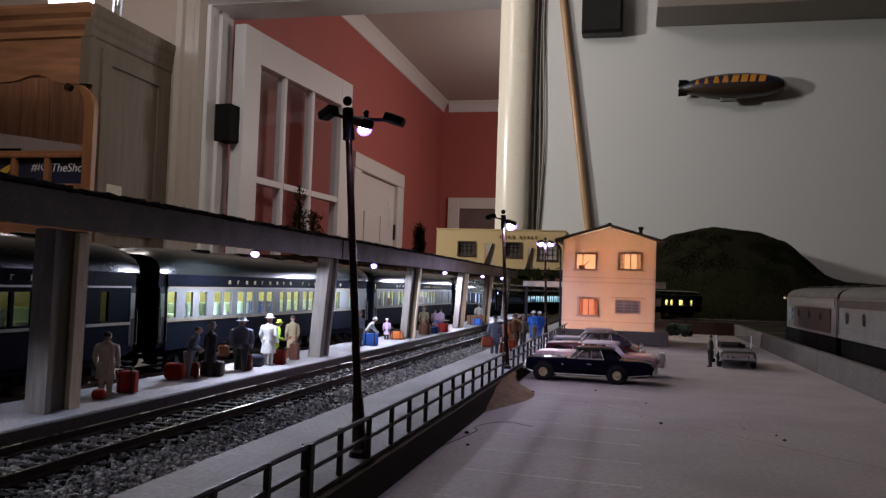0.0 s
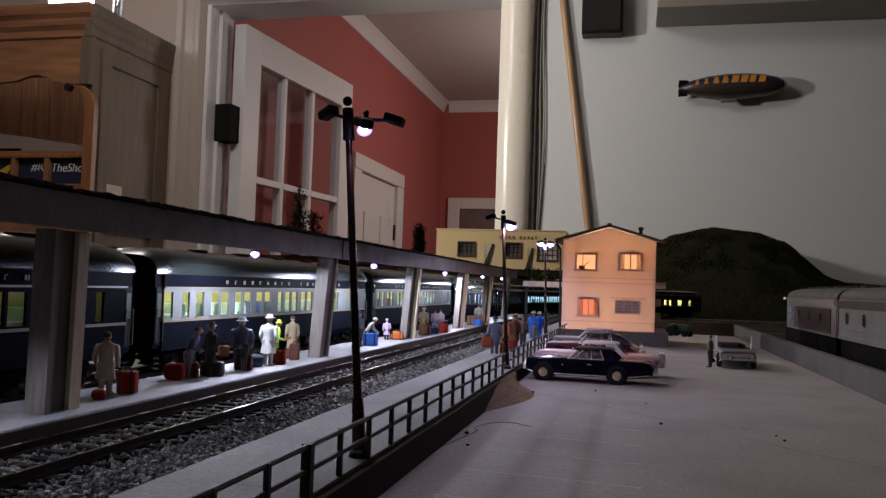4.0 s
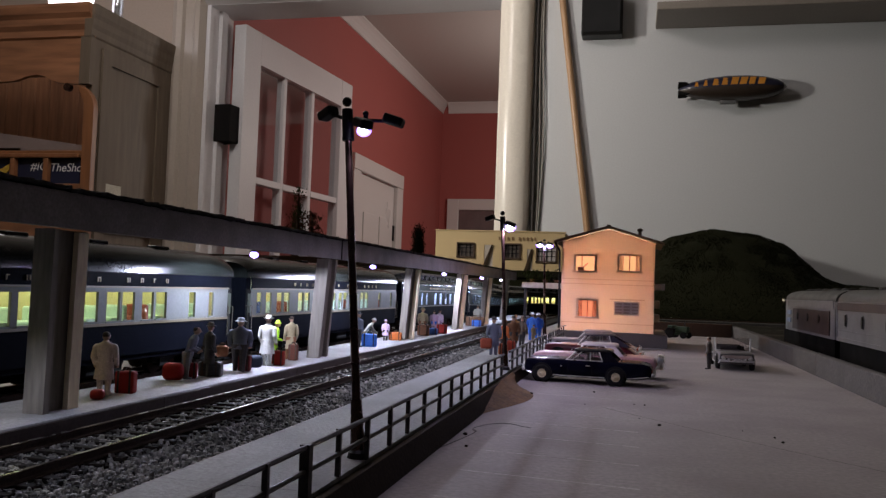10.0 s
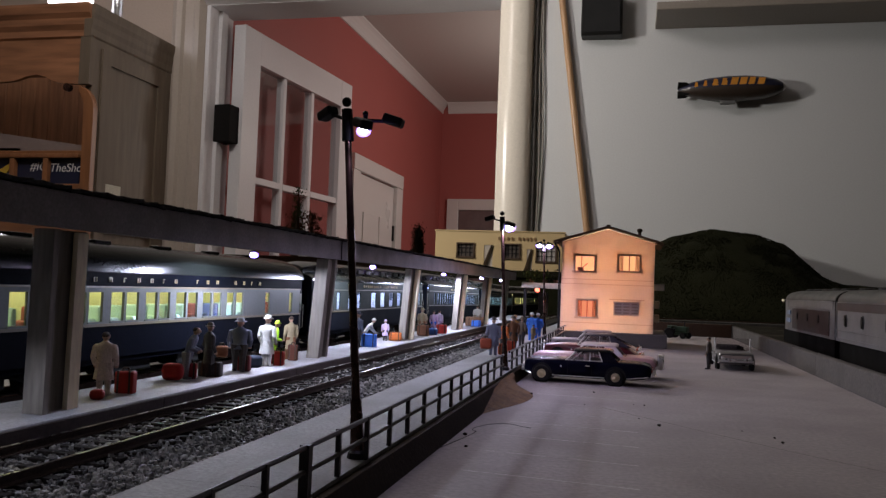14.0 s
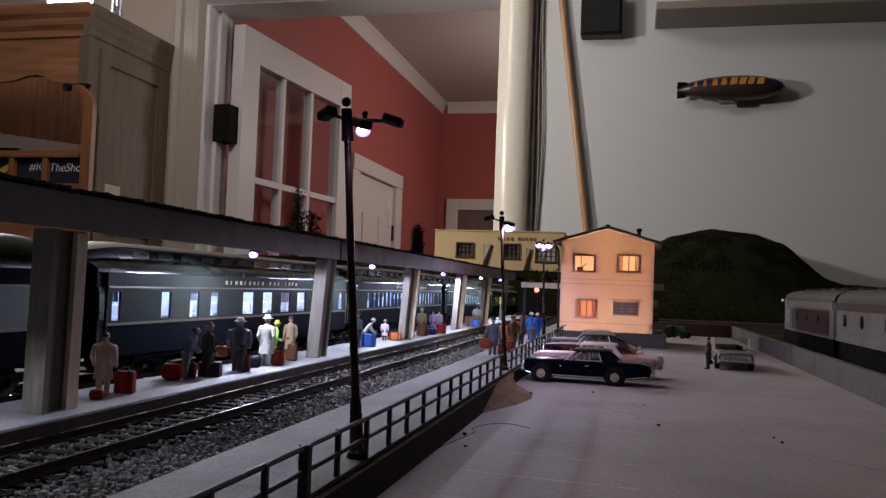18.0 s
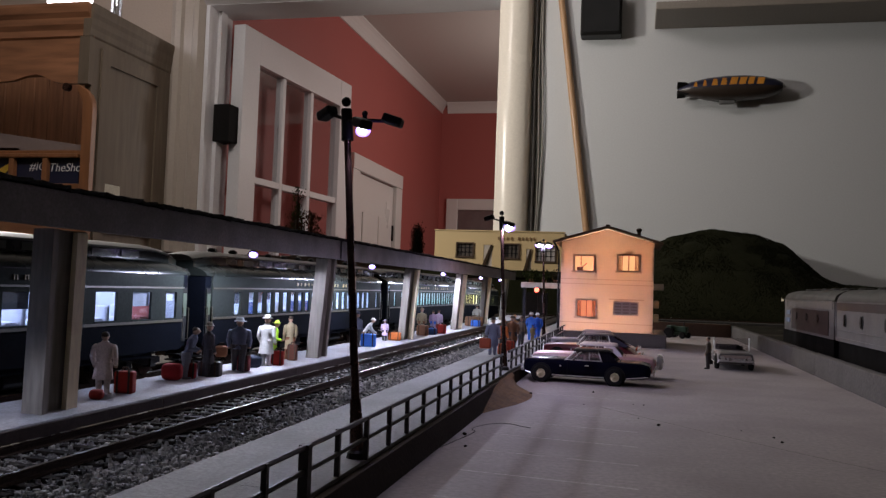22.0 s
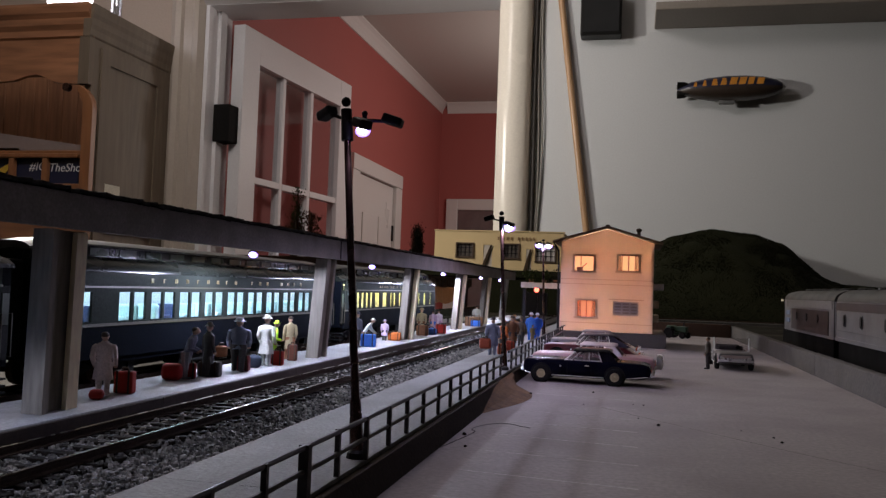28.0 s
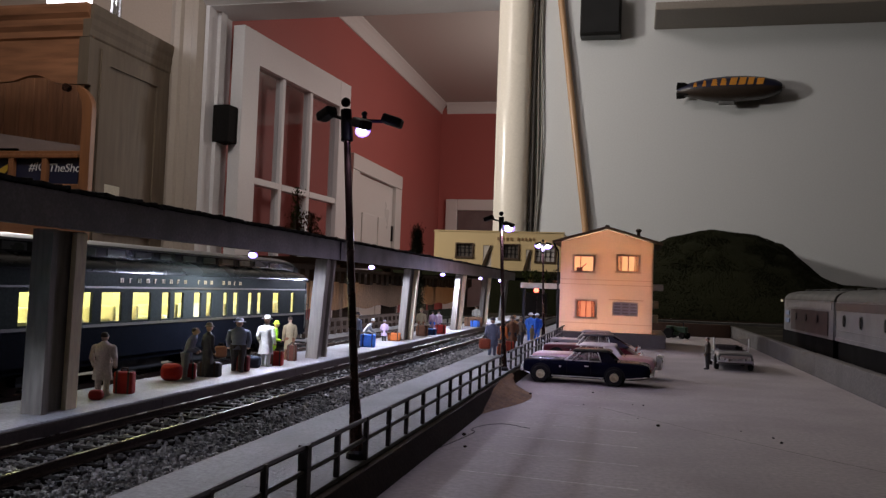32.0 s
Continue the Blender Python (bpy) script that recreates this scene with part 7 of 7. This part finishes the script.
tagged(new("turf_tufts", data), "dark green turf tufts covering the hill", "turf", kind="stuff")

# red lamp beyond the bend
sig = thing("signal_lamp", "glowing red lamp on a dark signal post", "signal", pose(-0.197, 1.74, -0.011))
boxed("post", (-0.0018, 0.0018, -0.0018, 0.0018, 0, 0.060), M["iron"], sig)
boxed("target", (-0.0070, 0.0070, -0.0022, -0.0015, 0.044, 0.068), M["iron"], sig, r=0.0003)
bm = bmesh.new()
ball(bm, (0, -0.0045, 0.0555), 0.0052, 0.0030, 0.0052, 12, 8)
part("lens", bm, M["signal"], sig, smooth=True)
boxed("relay_case", (-0.028, 0.020, 0.012, 0.030, 0.0, 0.050), M["iron"], sig)

# trestle shelf beyond the far track
tres = thing("trestle", "dark wooden trestle with pickets and a brown corrugated skirt", "trestle")
RX = -0.292
boxed("deck_beam", (RX - 0.020, RX + 0.002, 0.35, 1.50, 0.0560, 0.0600), M["trestle"], tres)
for k in range(54):
    y = 0.36 + k * 0.0212
    h = 0.0115 + 0.0012 * math.sin(k * 2.1)
    boxed("picket", (RX - 0.003, RX + 0.003, y, y + 0.0105, 0.0558 - h, 0.0558), M["trestle"], tres)
bm = bmesh.new()
pts = []
for i in range(340):
    y = 0.70 + i * 0.0021
    pts.append((RX - 0.010 + (0.0016 if (i // 2) % 2 else 0.0), y))
for (x0, y0), (x1, y1) in zip(pts, pts[1:]):
    low0 = 0.0175 + 0.0016 * math.sin(y0 * 60)
    bm.faces.new([bm.verts.new(p) for p in ((x0, y0, low0), (x1, y1, 0.0175 + 0.0016 * math.sin(y1 * 60)), (x1, y1, 0.046), (x0, y0, 0.046))])
bmesh.ops.solidify(bm, geom=bm.faces[:], thickness=0.0006)
part("corrugated_skirt", bm, M["brown_panel"], tres, "brown corrugated skirt")
for k in range(5):
    y = 0.62 + k * 0.21
    boxed("post", (RX - 0.018, RX - 0.010, y, y + 0.008, -0.0034, 0.0560), M["trestle"], tres)
rail_f = thing("far_fence", "dark low fence beyond the far track", "fence")
for k in range(62):
    y = 0.42 + k * 0.0170
    boxed("post", (-0.2725, -0.2690, y, y + 0.0065, -0.0034, 0.0112), M["trestle"], rail_f)
for z in (0.0085, 0.0005):
    boxed("rail", (-0.2735, -0.2680, 0.40, 1.48, z, z + 0.0030), M["trestle"], rail_f)

# silver train on the near side of the low wall
TRK = 0.1475
track_bed("ballast_side", [(TRK + 0.004, -0.5), (TRK + 0.004, 0.5), (TRK + 0.004, 0.92)], 0.022, -0.004, "dark ballast under the silver cars")
side_track = thing("track_side", "dark track under the silver cars", "railway track", kind="structure")
for off in (-0.00825, 0.00825):
    part("rail", rail_mesh([(TRK + 0.004 + off, -0.45), (TRK + 0.004 + off, 0.5), (TRK + 0.004 + off, 0.90)], -0.0042), [M["rail"], M["rail_side"]], side_track)
DEEP_BLACK = mat("soot_black", (0.004, 0.0035, 0.0035), 0.8, vary=0.3, grain=900, blotch=60, spec=0.04)
STEEL = mat("silver_paint", (0.145, 0.141, 0.147), 0.38, metal=0.15, vary=0.15, grain=900, blotch=50, tone=(0.105, 0.100, 0.105))
STEEL_ROOF = mat("dull_silver_roof", (0.028, 0.0275, 0.025), 0.5, metal=0.1, vary=0.15, grain=900, blotch=60)
MAROON = mat("maroon_panel", (0.024, 0.010, 0.009), 0.5, vary=0.3, grain=900, blotch=60, tone=(0.036, 0.026, 0.026))


def silver_car_unit(label, y0, y1, nose):
    ob = thing("diesel_unit", label, "railway car", pose(TRK + 0.0035, 0, -0.0019), group="silver cars on the side track")
    W = 0.0175
    n = 12
    rings = []
    ends = ((y0 + 0.0015, 0.97), (y0 + 0.004, 1.0), (y1 - 0.030, 1.0), (y1 - 0.012, 0.94), (y1 - 0.002, 0.80)) if nose else ((y0 + 0.0015, 0.97), (y0 + 0.004, 1.0), (y1 - 0.004, 1.0), (y1 - 0.0015, 0.97))
    bm = bmesh.new()
    for y, k in ends:
        ring = [(W * k, y, 0.0195), (W * k, y, 0.0455)]
        for i in range(1, n):
            a = math.pi * i / n
            ring.append((W * k * math.copysign(abs(math.cos(a)) ** 0.7, math.cos(a)), y, 0.0455 + 0.0085 * k * math.sin(a)))
        ring += [(-W * k, y, 0.0455), (-W * k, y, 0.0195)]
        rings.append(ring)
    loft(bm, rings)
    for f in bm.faces:
        c = f.calc_center_median()
        f.material_index = 1 if c.z > 0.0460 else 0
    part("body", bm, [STEEL, STEEL_ROOF], ob, smooth=True)
    boxed("skirt", (-W + 0.001, W - 0.001, y0 + 0.003, y1 - 0.006, 0.0075, 0.0194), DEEP_BLACK, ob)
    for ty in (y0 + 0.045, y1 - 0.055):
        bm = bmesh.new()
        box(bm, -0.0125, 0.0125, ty - 0.022, ty + 0.022, 0.0030, 0.0080)
        truck = part("truck", bm, SOOT, ob)
        for dy in (-0.015, 0.015):
            bm = bmesh.new()
            for s in (-1, 1):
                lathe(bm, [(0.0053, -0.0013), (0.0053, 0.0013)], 14, (s * 0.0095, ty + dy, 0.0053), "x")
            part("wheelset", bm, M["rail_side"], truck)
    boxed("letter_stripe", (-W - 0.0004, -W - 0.0001, y0 + 0.004, y1 - 0.030 if nose else y1 - 0.004, 0.0398, 0.0448), MAROON if not nose else mat("grey_stripe", (0.15, 0.14, 0.14), 0.5), ob, "dark stripe below the roof")
    bm = bmesh.new()
    box(bm, -W - 0.0006, -W - 0.0001, y0 + 0.003, y1 - 0.010, 0.0453, 0.0458)
    part("gutter", bm, STEEL, ob)
    return ob


c1 = silver_car_unit("silver diesel unit with a faded maroon side panel", 0.608, 0.812, True)
boxed("maroon_panel", (-0.0181, -0.0176, 0.622, 0.758, 0.0215, 0.0385), MAROON, c1, "faded maroon side panel")
for z in (0.0265, 0.0330):
    boxed("blue_mark", (-0.0183, -0.0177, 0.766, 0.784, z, z + 0.0036), mat("pale_blue_mark", (0.20, 0.26, 0.40), 0.5), c1)
for y in (0.655, 0.695, 0.735):
    bm = bmesh.new()
    lathe(bm, [(0.0030, 0), (0.0030, 0.0005)], 14, (-0.0187, y, 0.0325), "x")
    part("porthole", bm, M["iron"], c1)
c2 = silver_car_unit("silver baggage car with a maroon stripe and oval portholes", 0.300, 0.6035, False)
for y in (0.436, 0.486, 0.536, 0.576):
    bm = bmesh.new()
    lathe(bm, [(0.0024, 0), (0.0024, 0.0006)], 14, (-0.0182, y, 0.0335), "x", squash=1.7)
    port = part("porthole", bm, STEEL, c2)
    bm = bmesh.new()
    lathe(bm, [(0.0019, 0), (0.0019, 0.0005)], 14, (-0.0187, y, 0.0335), "x", squash=1.9)
    part("glass", bm, M["black"], port)
boxed("side_rib", (-0.0179, -0.0176, 0.305, 0.600, 0.0265, 0.0270), STEEL, c2)
boxed("lower_panel", (-0.0180, -0.0176, 0.305, 0.600, 0.0196, 0.0220), STEEL, c2)
bm = bmesh.new()
tube(bm, (-0.0172, 0.6030, 0.0200), (-0.0172, 0.6030, 0.0455), 0.0006, n=6)
part("end_trim", bm, STEEL, c2)
boxed("number_lamp", (-0.0176, -0.0160, 0.8095, 0.8115, 0.0440, 0.0460), glow("marker_lamp", (1.0, 0.85, 0.6), 0.35), c1)
for unit, spots in ((c1, (0.632, 0.662, 0.692, 0.722, 0.752)), (c2, (0.40, 0.47, 0.54, 0.585))):
    for y in spots:
        bm = bmesh.new()
        lathe(bm, [(0.0052, 0.0), (0.0052, 0.0014), (0.0040, 0.0019)], 12, (-0.003, y, 0.0532))
        part("roof_fan", bm, STEEL_ROOF, unit)
boxed("coupler", (-0.003, 0.003, 0.6037, 0.6078, 0.010, 0.014), SOOT, c1)

# small trees behind the canopy


def small_tree(name, at, tall, wide, kind, seed, label, clumps=26, each=34, taper=1.0):
    rng = random.Random(seed)
    ob = thing(name, label, "tree", Matrix.Translation(at), group="small dark trees behind the canopy")
    bm = bmesh.new()
    lathe(bm, [(wide * 0.10, 0), (wide * 0.07, tall * 0.5), (wide * 0.02, tall * 0.98)], 7)
    for i in range(10):
        z = tall * rng.uniform(0.35, 0.9)
        a = rng.uniform(0, 6.28)
        r = wide * rng.uniform(0.3, 0.6) * (1.15 - z / tall)
        tube(bm, (0, 0, z), (r * math.cos(a), r * math.sin(a), z + r * 0.4), wide * 0.03, wide * 0.012, 5)
    part("trunk", bm, M["twig"], ob)
    bm = bmesh.new()
    for i in range(clumps):
        u = rng.uniform(0.15, 0.98)
        a = rng.uniform(0, 6.28)
        r = wide * 0.42 * (1.06 - taper * u) * rng.uniform(0.3, 1.1)
        leaves(bm, (r * math.cos(a), r * math.sin(a), tall * u), (wide * 0.09, wide * 0.09, tall * 0.035), each, wide * 0.05, rng)
    part("crown", bm, M[kind], ob)
    return ob


bm = bmesh.new()
box(bm, -0.56, -0.315, 0.92, 1.12, 0.066, 0.074)
for x_ in (-0.55, -0.34):
    for y_ in (0.93, 1.10):
        box(bm, x_, x_ + 0.012, y_, y_ + 0.012, FLOOR, 0.066)
solid("side_riser", bm, M["trestle"], "dark raised board behind the trestle", "board", kind="structure")
small_tree("small_tree", (-0.440, 1.02, 0.0742), 0.060, 0.042, "rust", 4, "sparse ragged tree with rusty leaves", 40, 14, 0.7)
small_tree("small_tree", (-0.428, 1.00, 0.0742), 0.095, 0.030, "leaf", 5, "tall thin sparse green tree", 34, 14, 0.8)
small_tree("small_tree", (-0.412, 1.01, 0.0742), 0.062, 0.042, "rust", 6, "small bare tree with rusty twigs", 40, 14, 0.6)
small_tree("cypress_tree", (-0.2655, 1.00, -0.0112), 0.128, 0.024, "leaf_dark", 7, "narrow dark cypress tree", 150, 60, 0.55)

# white plaster lumps beyond the far track
rng = random.Random(14)
bm = bmesh.new()
lump = []
for i in range(15):
    y = 0.362 + i * 0.0048
    h_ = 0.0005 + 0.0042 * math.sin(math.pi * i / 14) ** 0.6 * rng.uniform(0.75, 1.1)
    lump.append([(-0.262, y, -0.0034), (-0.2585, y, -0.0034 + h_ * 0.8), (-0.254, y, -0.0034 + h_), (-0.249, y, -0.0034 + h_ * 0.5), (-0.246, y, -0.0034)])
loft(bm, lump)
solid("plaster_lump", bm, mat("white_plaster", (0.74, 0.73, 0.70), 0.9, vary=0.1, grain=900, blotch=150, bump=0.0004), "rough lump of white plaster scenery", "plaster")

cart = thing("baggage_cart", "dark green baggage cart beyond the far track", "cart", pose(-0.244, 1.05, -0.0034))
boxed("bed", (-0.008, 0.008, -0.030, 0.030, 0.0060, 0.0085), M["leaf_dark"], cart)
for y_ in (-0.028, 0.028):
    boxed("end_rack", (-0.008, 0.008, y_ - 0.001, y_ + 0.001, 0.0086, 0.0180), M["leaf_dark"], cart)
for y_ in (-0.02, 0.02):
    for s in (-1, 1):
        bm = bmesh.new()
        lathe(bm, [(0.0032, -0.0008), (0.0032, 0.0008)], 12, (s * 0.0066, y_, 0.0032), "x")
        part("wheel", bm, M["iron"], cart)

motions()
